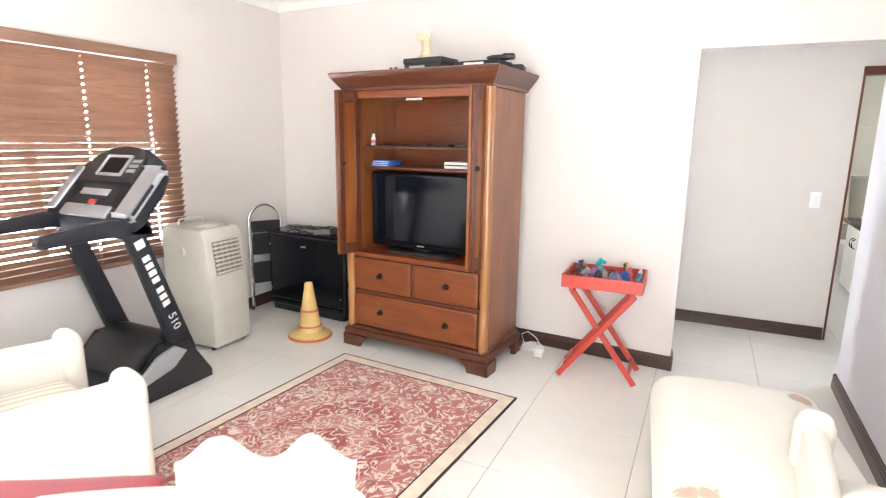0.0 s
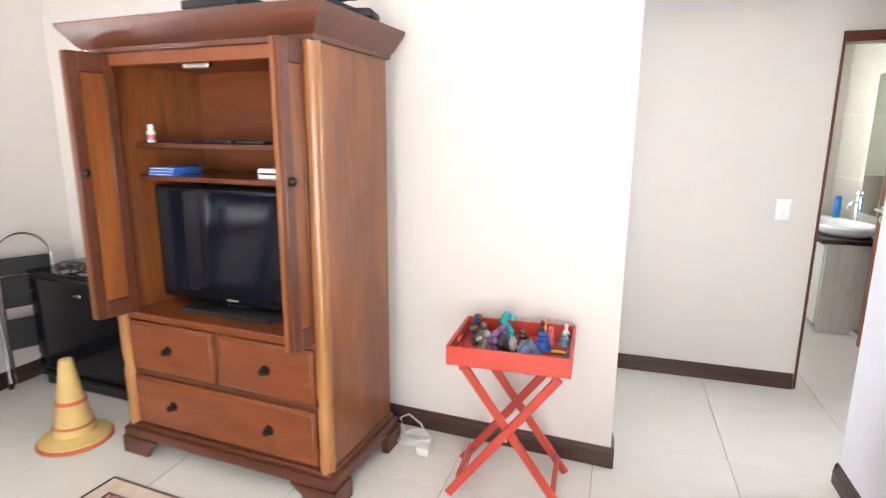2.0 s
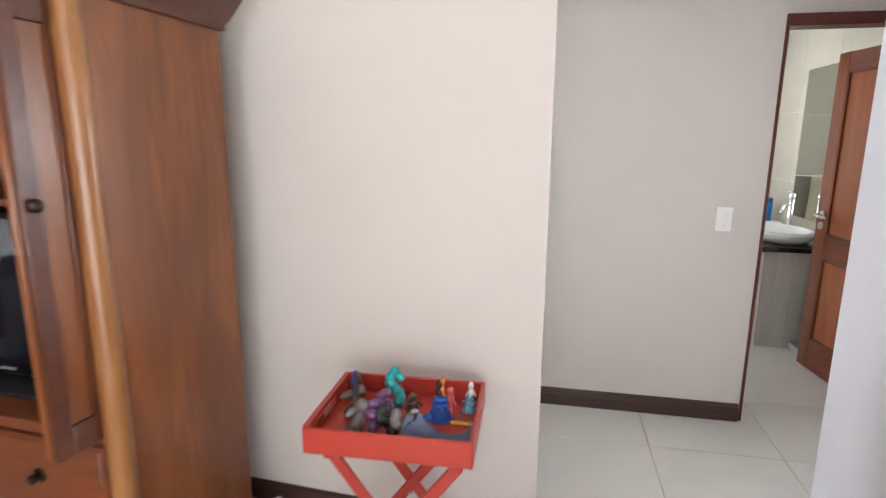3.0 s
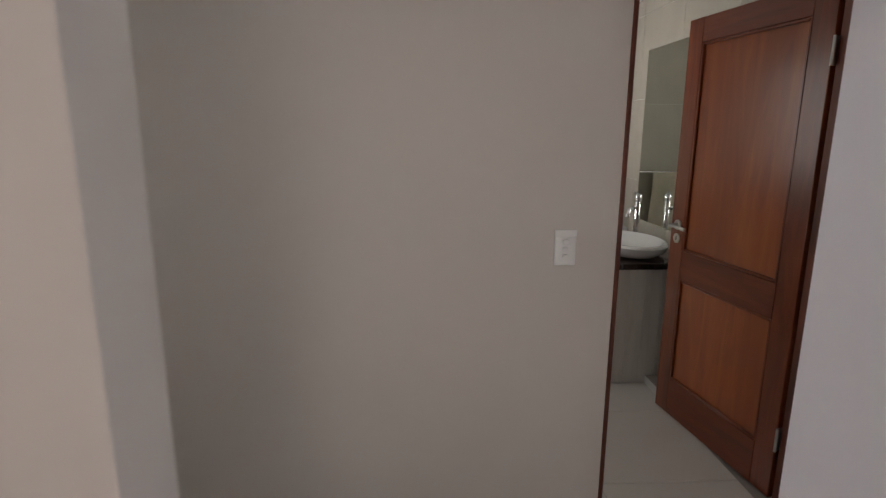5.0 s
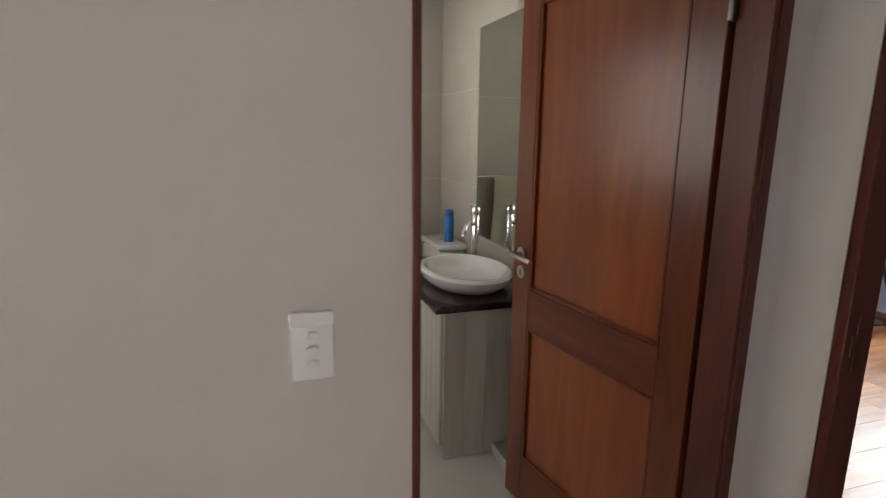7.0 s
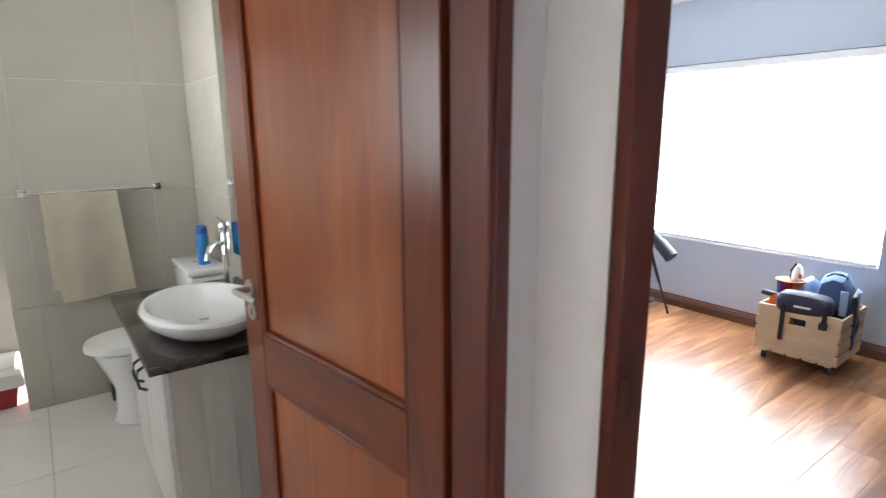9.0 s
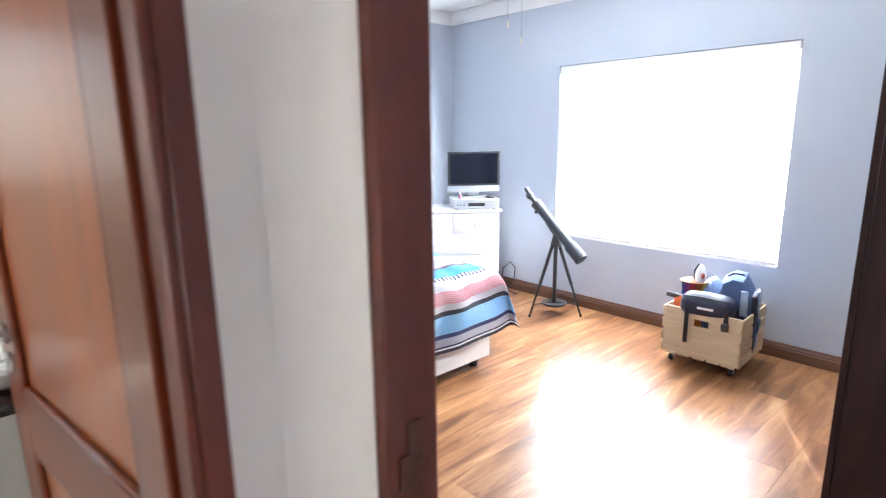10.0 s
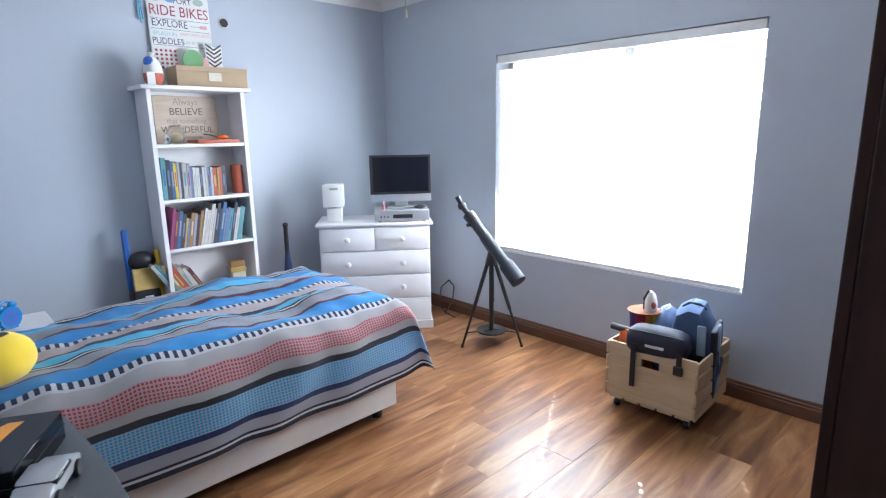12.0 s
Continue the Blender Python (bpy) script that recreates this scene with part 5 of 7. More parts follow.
tl = thing("toilet", 2.66, 8.55, 0, 0, "white close-coupled ceramic toilet with its lid down", "toilet")
part("pedestal", lathe([(0.115, 0), (0.12, 0.01), (0.10, 0.06), (0.095, 0.18), (0.13, 0.28), (0.165, 0.36), (0.175, 0.395), (0.165, 0.40)], 28, (-0.12, 0), 0.98), PORC, tl)
st = lathe([(0.18, 0.400), (0.188, 0.405), (0.188, 0.425), (0.182, 0.442), (0.10, 0.450), (0.02, 0.451)], 32, (0, 0), 0.94)
bmesh.ops.transform(st, matrix=Matrix.Translation((-0.10, 0, 0)) @ Matrix.Diagonal((1.2, 1, 1, 1)), verts=st.verts)
part("lid", st, WHITE, tl)
part("rear_bowl", box(-0.02, -0.15, 0.05, 0.25, 0.15, 0.40, 0.03, 3), PORC, tl)
part("cistern", box(0.155, -0.19, 0.40, 0.345, 0.19, 0.745, 0.03, 3), PORC, tl)
part("cistern_lid", box(0.145, -0.20, 0.742, 0.347, 0.20, 0.782, 0.015, 3), PORC, tl)
part("flush_button", cyl((0.24, 0, 0.782), (0.24, 0, 0.788), 0.022, seg=18), CHROME, tl)
SPRAY = paint("blue_aerosol_can", (0.03, 0.20, 0.52), 0.3, 0.12, 20, 200, 0.0, metal=0.3)
sp = thing("air_freshener", 2.92, 8.47, 0.783, 0, "blue aerosol air freshener can on the cistern", "aerosol can")
part("can", lathe([(0.030, 0), (0.032, 0.004), (0.032, 0.15), (0.026, 0.165)], 18), SPRAY, sp)
part("cap", lathe([(0.028, 0.163), (0.029, 0.166), (0.027, 0.20), (0.018, 0.207)], 18), BLUE_P, sp)
br = thing("toilet_brush", 2.49, 8.84, 0, 0, "black toilet brush holder beside the toilet", "toilet brush")
part("holder", box(-0.045, -0.045, 0, 0.045, 0.045, 0.17, 0.006), BLACK, br)
part("stick", cyl((0, 0, 0.17), (0, 0, 0.33), 0.008), BLACK, br)
tr = thing("towel_rail", 2.50, 8.945, 1.165, 0, "chrome towel rail on the tiled wall", "towel rail")
part("bar", cyl((-0.31, -0.06, 0), (0.31, -0.06, 0), 0.008), CHROME, tr)
for sx in (-0.31, 0.31):
    part("bracket", cyl((sx, -0.068, 0), (sx, 0.0, 0), 0.012), CHROME, tr)
    part("wall_plate", box(sx - 0.02, -0.006, -0.02, sx + 0.02, 0.0, 0.02, 0.003), CHROME, tr)


def hanging_towel():
    bm = bmesh.new()
    rows = []
    n, m = 16, 30
    for j in range(m + 1):
        s = j / m * 1.10
        row = []
        for i in range(n + 1):
            u = i / n - 0.5
            wave = 0.022 * math.sin(u * 9 + 1 + 1.5 * s) + 0.006 * noise.noise(Vector((u * 6, s * 3, 2)))
            if s < 0.50:
                y, z = -0.051 + wave * 0.4, -0.50 + s
            elif s < 0.53:
                a = (s - 0.50) / 0.03 * math.pi
                y, z = -0.06 + 0.009 * math.cos(a), 0.009 * math.sin(a)
            else:
                y, z = -0.072 - 0.4 * (wave + 0.012), 0.53 - s
            lean = -0.06 * min(0, z) if s > 0.53 else 0
            row.append(bm.verts.new((u * (0.34 - 0.05 * min(0, z) * 0) + lean, y, z + 0.03 * u * (1 if z < -0.4 else 0))))
        rows.append(row)
    for a, b in zip(rows, rows[1:]):
        for i in range(n):
            bm.faces.new((a[i], a[i + 1], b[i + 1], b[i]))
    bmesh.ops.solidify(bm, geom=bm.faces, thickness=-0.005)
    return bm


solo("hand_towel", hanging_towel(), TOWEL, "pale yellow towel hanging over the chrome rail", "towel", m=pose(2.43, 8.945, 1.165), smooth=60)
RED_TRAY = paint("red_plastic_tray", (0.34, 0.025, 0.03), 0.4, 0.08, 8, 200, 0.02)
lt = thing("litter_tray", 1.86, 9.20, 0, 0, "red litter tray with a white rim on the bathroom floor", "litter tray")
part("tray", lathe([(0.20, 0), (0.22, 0.01), (0.25, 0.13), (0.24, 0.13), (0.20, 0.02), (0.02, 0.02)], 4), RED_TRAY, lt, smooth=20).matrix_local = pose(0, 0, 0, 0, 0, 45)
part("rim", lathe([(0.25, 0.12), (0.285, 0.13), (0.275, 0.20), (0.245, 0.215), (0.225, 0.19), (0.235, 0.125)], 4), WHITE, lt, smooth=20).matrix_local = pose(0, 0, 0, 0, 0, 45)
lampd = thing("ceiling_light", 1.95, 7.55, HZ, 0, "round white glass ceiling light, switched on", "ceiling light")
LIT, lnt, lb = nodes_of("lit_opal_glass")
lb.inputs["Base Color"].default_value = (0.9, 0.9, 0.88, 1)
lb.inputs["Emission Color"].default_value, lb.inputs["Emission Strength"].default_value = (1.0, 0.95, 0.86, 1), 3.0
part("base", lathe([(0.15, -0.02), (0.15, 0.0)], 28), WHITE, lampd)
part("shade", lathe([(0.03, -0.075), (0.10, -0.062), (0.135, -0.035), (0.14, -0.02)], 28), LIT, lampd, "glowing opal shade")

# ---- bedroom window: frame, glass, closed white blind with cord holes ----
BLIND, bnt, bb = nodes_of("white_blind_slat")
bb.inputs["Base Color"].default_value, bb.inputs["Roughness"].default_value = (0.85, 0.85, 0.85, 1), 0.5
trn = bnt.nodes.new("ShaderNodeBsdfTranslucent")
trn.inputs["Color"].default_value = (0.86, 0.87, 0.88, 1)
ms = bnt.nodes.new("ShaderNodeMixShader")
ms.inputs[0].default_value = 0.75
link(bnt, bb.outputs[0], ms.inputs[1]), link(bnt, trn.outputs[0], ms.inputs[2])
link(bnt, ms.outputs[0], bnt.nodes["Material Output"].inputs["Surface"])
w3 = thing("window_3", 1.40, 9.55, 0, 0, label="white framed frosted bathroom window", category="window", kind="structure")
for a in ((-0.45, 1.20, -0.41, 2.10), (0.41, 1.20, 0.45, 2.10), (-0.41, 1.20, 0.41, 1.24), (-0.41, 2.06, 0.41, 2.10)):
    part("window_frame", box(a[0], -0.02, a[1], a[2], 0.02, a[3], 0.003), WHITE, w3)
pane = part("pane", box(-0.41, -0.003, 1.24, 0.41, 0.003, 2.06), GLASS, w3, smooth=0)
pane.visible_shadow = False
w2 = thing("window_2", WX + 0.15, 0, 0, 0, label="white framed bedroom window behind a closed blind", category="window", kind="structure")
MIDY = 7.29
for a in ((WY0, WZ0, WY0 + 0.045, WZ1), (WY1 - 0.045, WZ0, WY1, WZ1), (MIDY - 0.03, WZ0 + 0.045, MIDY + 0.03, WZ1 - 0.045), (WY0 + 0.045, WZ0, WY1 - 0.045, WZ0 + 0.045), (WY0 + 0.045, WZ1 - 0.045, WY1 - 0.045, WZ1), (WY0 + 0.045, 1.385, MIDY - 0.03, 1.42)):
    part("window_frame", box(-0.02, a[0], a[1], 0.02, a[2], a[3], 0.003), WHITE, w2)
for y0, y1 in ((WY0 + 0.045, MIDY - 0.03), (MIDY + 0.03, WY1 - 0.045)):
    pane = part("pane", box(-0.003, y0, WZ0 + 0.045, 0.003, y1, WZ1 - 0.045), GLASS, w2, smooth=0)
    pane.visible_shadow = False
part("window_sill", box(-0.146, WY0 + 0.002, WZ0 + 0.001, -0.022, WY1 - 0.002, WZ0 + 0.012, 0.003), WHITE, w2)
wb = thing("venetian_blind", WX + 0.034, 0, 0, 0, "white venetian blind, closed and glowing with daylight, in the bedroom window", "blind")
part("head_rail", box(-0.030, WY0 + 0.008, WZ1 - 0.055, 0.03, WY1 - 0.008, WZ1 - 0.004, 0.003), WHITE, wb)
PITCH, CORDS = 0.041, (6.666, 7.136, 7.61, 8.08)
ws = bmesh.new()
marks = [WY0 + 0.012]
for c in CORDS:
    marks += [c - 0.008, c + 0.008]
marks.append(WY1 - 0.012)
for q in range(len(marks) - 1):
    spans = ((-0.025, -0.006), (0.007, 0.025)) if q % 2 else ((-0.025, 0.025),)
    for a, b in spans:
        box(-0.0008, marks[q], a, 0.0008, marks[q + 1], b, bm=ws)
bmesh.ops.transform(ws, matrix=Matrix.Rotation(radians(-14), 4, "Y"), verts=ws.verts)
ws_me = mesh_from(ws, "slat", BLIND, 0)
nslat = int((WZ1 - 0.06 - WZ0 - 0.05) / PITCH)
for i in range(nslat):
    s = new("slat", ws_me)
    s.parent, s.location = wb, (0, 0, WZ0 + 0.062 + PITCH * i)
part("bottom_rail", box(-0.026, WY0 + 0.012, WZ0 + 0.014, 0.026, WY1 - 0.012, WZ0 + 0.034, 0.003), WHITE, wb)
# plain glowing backdrops added outside both windows to brighten the blinds
OUT, ont, ob_ = nodes_of("glowing_backdrop")
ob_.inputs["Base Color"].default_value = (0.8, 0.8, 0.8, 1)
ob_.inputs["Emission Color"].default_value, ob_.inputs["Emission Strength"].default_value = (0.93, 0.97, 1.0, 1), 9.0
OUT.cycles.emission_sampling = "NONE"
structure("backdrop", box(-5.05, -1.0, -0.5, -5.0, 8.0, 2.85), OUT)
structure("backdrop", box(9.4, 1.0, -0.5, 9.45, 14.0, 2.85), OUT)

# ---- bedroom: large things ----
BASE_F = paint("white_bed_base_fabric", (0.66, 0.63, 0.60), 0.9, 0.05, 5, 240, 0.2)
bed = thing("bed", 4.18, 8.20, 0, 0, "three-quarter bed base with mattress on white fabric", "bed")
part("base", soft_box(-0.93, -0.53, 0.085, 0.87, 0.53, 0.34, 0.025), BASE_F, bed)
part("mattress", soft_box(-0.92, -0.515, 0.34, 0.86, 0.515, 0.53, 0.05), BASE_F, bed)
part("valance", box(-0.93, -0.540, 0.07, 0.872, -0.528, 0.26, 0.004), BASE_F, bed)
for px in (-0.8, 0.80):
    for py in (-0.46, 0.46):
        part("foot", lathe([(0.03, 0), (0.035, 0.09)], 12, (px, py)), BLACK, bed)

STRIPES = (("k", 1.5), ("w", 1.0), ("k", 1.2), ("v", 4.0), ("N", 2.6), ("C", 10.0), ("d", 3.0), ("g", 3.5), ("R", 7.5), ("g", 4.5), ("w", 0.8), ("D", 3.0), ("B", 9.0), ("m", 2.0), ("G", 8.0), ("k", 0.8),
           ("w", 1.0), ("k", 0.8), ("c", 6.0), ("N", 1.6), ("d", 1.6), ("p", 5.5), ("D", 3.0), ("B", 8.0), ("m", 2.0), ("G", 8.0), ("k", 1.0), ("c", 7.0), ("B", 12.0))
STRIPE_COL = {"k": (0.018, 0.016, 0.03), "w": (0.72, 0.72, 0.74), "v": (0.44, 0.43, 0.50), "N": (0.02, 0.035, 0.16), "C": (0.03, 0.40, 0.74), "d": (0.035, 0.035, 0.055), "g": (0.54, 0.52, 0.54),
              "R": (0.50, 0.07, 0.09), "D": (0.72, 0.72, 0.74), "B": (0.03, 0.36, 0.80), "m": (0.10, 0.02, 0.045), "G": (0.44, 0.44, 0.49), "c": (0.09, 0.58, 0.84), "p": (0.56, 0.48, 0.50)}


def duvet_material():
    mt, nt, b = nodes_of("striped_duvet_cotton")
    tc = nt.nodes.new("ShaderNodeTexCoord")
    sep = nt.nodes.new("ShaderNodeSeparateXYZ")
    link(nt, tc.outputs["UV"], sep.inputs[0])
    u, v = sep.outputs["X"], math_node(nt, "FRACT", sep.outputs["Y"])
    total = sum(w for _, w in STRIPES)
    at, cols, masks = 0.0, [], []
    for k, w in STRIPES:
        cols.append((at / total, STRIPE_COL[k]))
        masks.append((at / total, (1.0 if k in "DN" else 0.0, 1.0 if k in "CR" else 0.0, 1.0 if k in "BG" else 0.0)))
        at += w
    base = ramp(nt, v, cols, True)
    mk = nt.nodes.new("ShaderNodeSeparateColor")
    link(nt, ramp(nt, v, masks, True), mk.inputs[0])

    def square(src, freq, duty):
        f = math_node(nt, "FRACT", math_node(nt, "MULTIPLY", src, freq))
        return math_node(nt, "GREATER_THAN", f, duty)

    dash = math_node(nt, "MULTIPLY", mk.outputs[0], square(u, 32.0, 0.5))
    tone = mix(nt, dash, base, (0.02, 0.03, 0.10))
    grid = math_node(nt, "MAXIMUM", square(u, 70.0, 0.62), square(v, 100.0, 0.62))
    tone = mix(nt, math_node(nt, "MULTIPLY", math_node(nt, "MULTIPLY", mk.outputs[1], grid), 0.52), tone, (0.72, 0.71, 0.73))
    rib = square(v, 190.0, 0.6)
    tone = mix(nt, math_node(nt, "MULTIPLY", math_node(nt, "MULTIPLY", mk.outputs[2], rib), 0.38), tone, (0.05, 0.09, 0.25))
    vec = coords(nt)
    tone = mix(nt, math_node(nt, "MULTIPLY", noise_tex(nt, vec, 3, 4), 0.06), tone, (0.5, 0.5, 0.55))
    link(nt, tone, b.inputs["Base Color"])
    b.inputs["Roughness"].default_value, b.inputs["Sheen Weight"].default_value = 0.88, 0.25
    bump(nt, b, noise_tex(nt, vec, 320, 2), 0.2, 0.002)
    return mt


def duvet():
    """A soft quilt over the bed: flat on top, rounded over near side, far side and foot, with a flared corner."""
    bm = bmesh.new()
    uvl = bm.loops.layers.uv.new("UVMap")
    L, W, drop, r = 1.91, 1.06, 0.335, 0.13
    na, nb = 110, 100

    def fold(d):
        if d <= 0:
            return 0.0, 0.0
        if d < r * 1.57:
            return r * math.sin(d / r), r * (1 - math.cos(d / r))
        e = d - r * 1.57
        return r + 0.13 * e, r + e

    rows = []
    for j in range(nb + 1):
        b = -drop + (W + 2 * drop) * j / nb
        row = []
        for i in range(na + 1):
            a = (L + drop * 0.95) * i / na
            ox, dx = fold(a - (L - r))
            near, far = fold(-b + r), fold(b - (W - r))
            oy, dy = (-near[0], near[1]) if near[1] > 0 else (far[0], far[1])
            x = min(a, L - r) + ox
            y = max(r, min(b, W - r)) + oy
            z = 0.60 - math.hypot(dx, dy) + 0.25 * min(dx, dy)
            p = Vector((a * 2.1, b * 2.6, 1.7))
            plump = 0.035 * math.sin(math.pi * max(0, min(1, b / W))) + 0.045 * noise.noise(p * 1.3) + 0.020 * noise.noise(p * 3.4) + 0.007 * noise.noise(p * 9.0)
            plump += 0.03 * math.exp(-((a - 1.35) / 0.35) ** 2 - ((b - 0.75) / 0.3) ** 2)
            wrinkle = 0.011 * math.sin(a * 15 + 4 * noise.noise(p)) * min(1.0, (dx + dy) / 0.15)
            z += plump * (1 if dx + dy < 0.05 else max(0.0, 1 - (dx + dy) / 0.25))
            y += wrinkle * (1 if dy > 0 else 0)
            x += 0.6 * wrinkle * (1 if dx > 0 else 0)
            flare = min(dx, dy) if b < r else 0.0
            x, y, z = x + 0.15 * flare, y - 0.06 * flare, z + 0.12 * flare
            row.append((bm.verts.new((x, y, z)), a, j / nb * (W + 2 * drop) / 1.22))
        rows.append(row)
    for j in range(nb):
        for i in range(na):
            q = (rows[j][i], rows[j][i + 1], rows[j + 1][i + 1], rows[j + 1][i])
            f = bm.faces.new([w[0] for w in q])
            for lp, w in zip(f.loops, q):
                lp[uvl].uv = (w[1], w[2])
    bmesh.ops.solidify(bm, geom=bm.faces, thickness=0.012)
    return bm


solo("duvet", duvet(), duvet_material(), "striped blue, grey and red duvet spread over the bed", "duvet", m=pose(3.28, 7.665, 0), smooth=80)
YELLOW = paint("yellow_plush", (0.80, 0.56, 0.03), 0.9, 0.08, 8, 260, 0.4, sheen=0.4)
plush = bmesh.new()
ball((0, 0, 0.10), 0.14, 0.11, 0.10, 20, 14, bm=plush)
pc = thing("plush_cushion", 3.53, 7.98, 0.585, 30, "yellow plush cushion with dark markings lying on the bed", "cushion")
part("body", plush, YELLOW, pc)
part("marking", ball((-0.01, -0.03, 0.192), 0.06, 0.02, 0.012, 10, 6), BLACK, pc)
part("marking", ball((-0.07, 0.02, 0.180), 0.03, 0.02, 0.012, 10, 6), BLUE_P, pc)
WHITEW = paint("white_painted_wood", (0.74, 0.73, 0.74), 0.42, 0.03, 4, 140, 0.04, rand=True)
bt = thing("bedside_table", 3.62, 8.98, 0, 0, "small white bedside table beside the bed", "bedside table")
part("top", box(-0.20, -0.19, 0.50, 0.22, 0.19, 0.525, 0.004), WHITEW, bt)
part("body", box(-0.19, -0.18, 0.12, 0.20, 0.18, 0.50, 0.003), WHITEW, bt)
for px in (-0.17, 0.18):
    for py in (-0.16, 0.16):
        part("leg", box(px - 0.015, py - 0.015, 0, px + 0.015, py + 0.015, 0.12, 0.002), WHITEW, bt)
CLOCKB = paint("blue_translucent_plastic", (0.02, 0.24, 0.55), 0.25, 0.1, 10, 200, 0.0, coat=0.3)
ck = thing("alarm_clock", 3.66, 8.93, 0.526, 35, "round blue plastic alarm clock on the bedside table", "alarm clock")
disc = cyl((0, -0.025, 0.062), (0, 0.025, 0.062), 0.056, seg=28)
cb_ = part("case", disc, CLOCKB, ck)
part("face", cyl((0, -0.0262, 0.062), (0, -0.0255, 0.062), 0.044, seg=28), BLUE_P, cb_)
part("handle", tube([(-0.035, 0, 0.11), (-0.025, 0, 0.135), (0, 0, 0.142), (0.025, 0, 0.135), (0.035, 0, 0.11)], 0.006, 8), CLOCKB, ck)
for sx in (-1, 1):
    part("bell", ball((sx * 0.034, 0, 0.118), 0.02, 0.02, 0.014, 12, 8), CLOCKB, ck)
    part("foot", cyl((sx * 0.03, 0, 0.016), (sx * 0.042, 0, 0.0), 0.007), CLOCKB, ck)

# bookcase
bk = thing("bookcase", 4.80, 9.335, 0, 0, "tall white bookcase filled with books against the wall", "bookcase")
BW2, BD, BH = 0.30, 0.115, 1.715
part("side", box(-BW2, -BD, 0, -BW2 + 0.026, BD, BH, 0.002), WHITEW, bk)
part("side", box(BW2 - 0.026, -BD, 0, BW2, BD, BH, 0.002), WHITEW, bk)
part("back", box(-BW2 + 0.026, BD - 0.012, 0.06, BW2 - 0.026, BD, BH), WHITEW, bk)
part("top", box(-BW2 - 0.035, -BD - 0.03, BH, BW2 + 0.035, BD, BH + 0.024, 0.004), WHITEW, bk)
SH = (0.06, 0.42, 0.740, 1.052, 1.392)
for z in SH:
    part("shelf", box(-BW2 + 0.026, -BD + 0.004, z - 0.022, BW2 - 0.026, BD - 0.012, z, 0.002), WHITEW, bk)
BOOKC = [(0.52, 0.51, 0.49), (0.05, 0.14, 0.30), (0.62, 0.46, 0.06), (0.40, 0.42, 0.50), (0.16, 0.05, 0.07), (0.42, 0.40, 0.38), (0.30, 0.31, 0.36), (0.45, 0.10, 0.05), (0.06, 0.06, 0.08), (0.36, 0.20, 0.08), (0.10, 0.28, 0.32), (0.30, 0.05, 0.16), (0.52, 0.36, 0.12), (0.14, 0.20, 0.34)]
BOOKM = [paint("book_cover", c, 0.5, 0.12, 30, 200, 0.03) for c in BOOKC]
PAPER = paint("book_paper", (0.62, 0.58, 0.50), 0.9, 0.05, 50, 300, 0.1)
brng = random.Random(11)
COLN = ["white", "blue", "yellow", "lilac", "maroon", "cream", "pale grey", "red", "black", "brown", "teal", "purple", "ochre", "navy"]


def book(x, z, w, h, d, lean, ci, where):
    ob = thing("book", 4.80 + x, 9.335, z, 0, COLN[ci] + " book standing upright on " + where, "book", "books in the bookcase")
    ob.matrix_world = pose(4.80 + x, 9.232, z) @ Matrix.Rotation(radians(lean), 4, "Y")
    cv = box(0, 0, 0, 0.0025, d, h)
    box(w - 0.0025, 0, 0, w, d, h, bm=cv)
    box(0.0025, 0, 0, w - 0.0025, 0.0025, h, bm=cv)
    part("cover", cv, BOOKM[ci], ob, smooth=0)
    part("pages", box(0.0026, 0.003, 0.003, w - 0.0026, d - 0.004, h - 0.003), PAPER, ob, smooth=0)
    if w > 0.016:
        part("title_bar", box(w * 0.3, -0.0006, h * 0.35, w * 0.7, 0.0004, h * 0.75), BOOKM[(ci + 5) % 14], ob, smooth=0)


x = -0.268
order = [10, 8, 1, 2, 3, 8, 5, 6, 13, 0, 0, 8, 0, 5, 13, 3, 7, 9, 7, 8]
for i, ci in enumerate(order):
    w = brng.choice((0.014, 0.018, 0.022, 0.026))
    h = (0.25 - 0.005 * i if i < 9 else 0.19) + brng.uniform(-0.012, 0.012)
    book(x, SH[3] + 0.0005, w, h, 0.15, brng.uniform(-0.5, 1.5), ci, "a shelf")
    x += w + 0.0012
x = -0.268
order2 = [11, 4, 1, 8, 12, 13, 9, 6, 8, 9, 0, 0, 0, 5, 8, 8, 1, 13, 13, 10, 8, 0, 10, 10]
for i, ci in enumerate(order2):
    w = brng.choice((0.012, 0.016, 0.020, 0.022))
    lean = 11 if i < 10 else 13
    h = (0.245 if i < 3 or i > 9 else 0.205) + brng.uniform(-0.02, 0.025)
    if x + w + h * math.sin(radians(lean)) > 0.272:
        lean = max(0.0, math.degrees(math.asin(max(0.0, min(0.9, (0.27 - x - w) / h)))))
    book(x, SH[2] + 0.0005 + 0.0, w, h, 0.16, lean, ci, "the middle shelf, leaning")
    x += w / math.cos(radians(lean)) + 0.0015
    if x > 0.245:
        break
x = -0.26
for i, ci in enumerate([5, 10, 9, 7, 7, 5, 0, 4]):
    w = brng.choice((0.014, 0.02, 0.024))
    book(x, SH[1] + 0.0005, w, 0.27 - 0.01 * i, 0.17, -30, ci, "the lower shelf, fallen sideways")
    x += w / math.cos(radians(30)) + 0.002
rt = thing("storage_tin", 4.80 + 0.235, 9.30, SH[3] + 0.0005, 0, "tall red cylindrical tin on the shelf", "tin")
part("body", lathe([(0.036, 0), (0.037, 0.003), (0.037, 0.17)], 22), BOOKM[7], rt)
part("lid", lathe([(0.0385, 0.17), (0.0385, 0.19), (0.03, 0.194)], 22), BOOKM[7], rt)
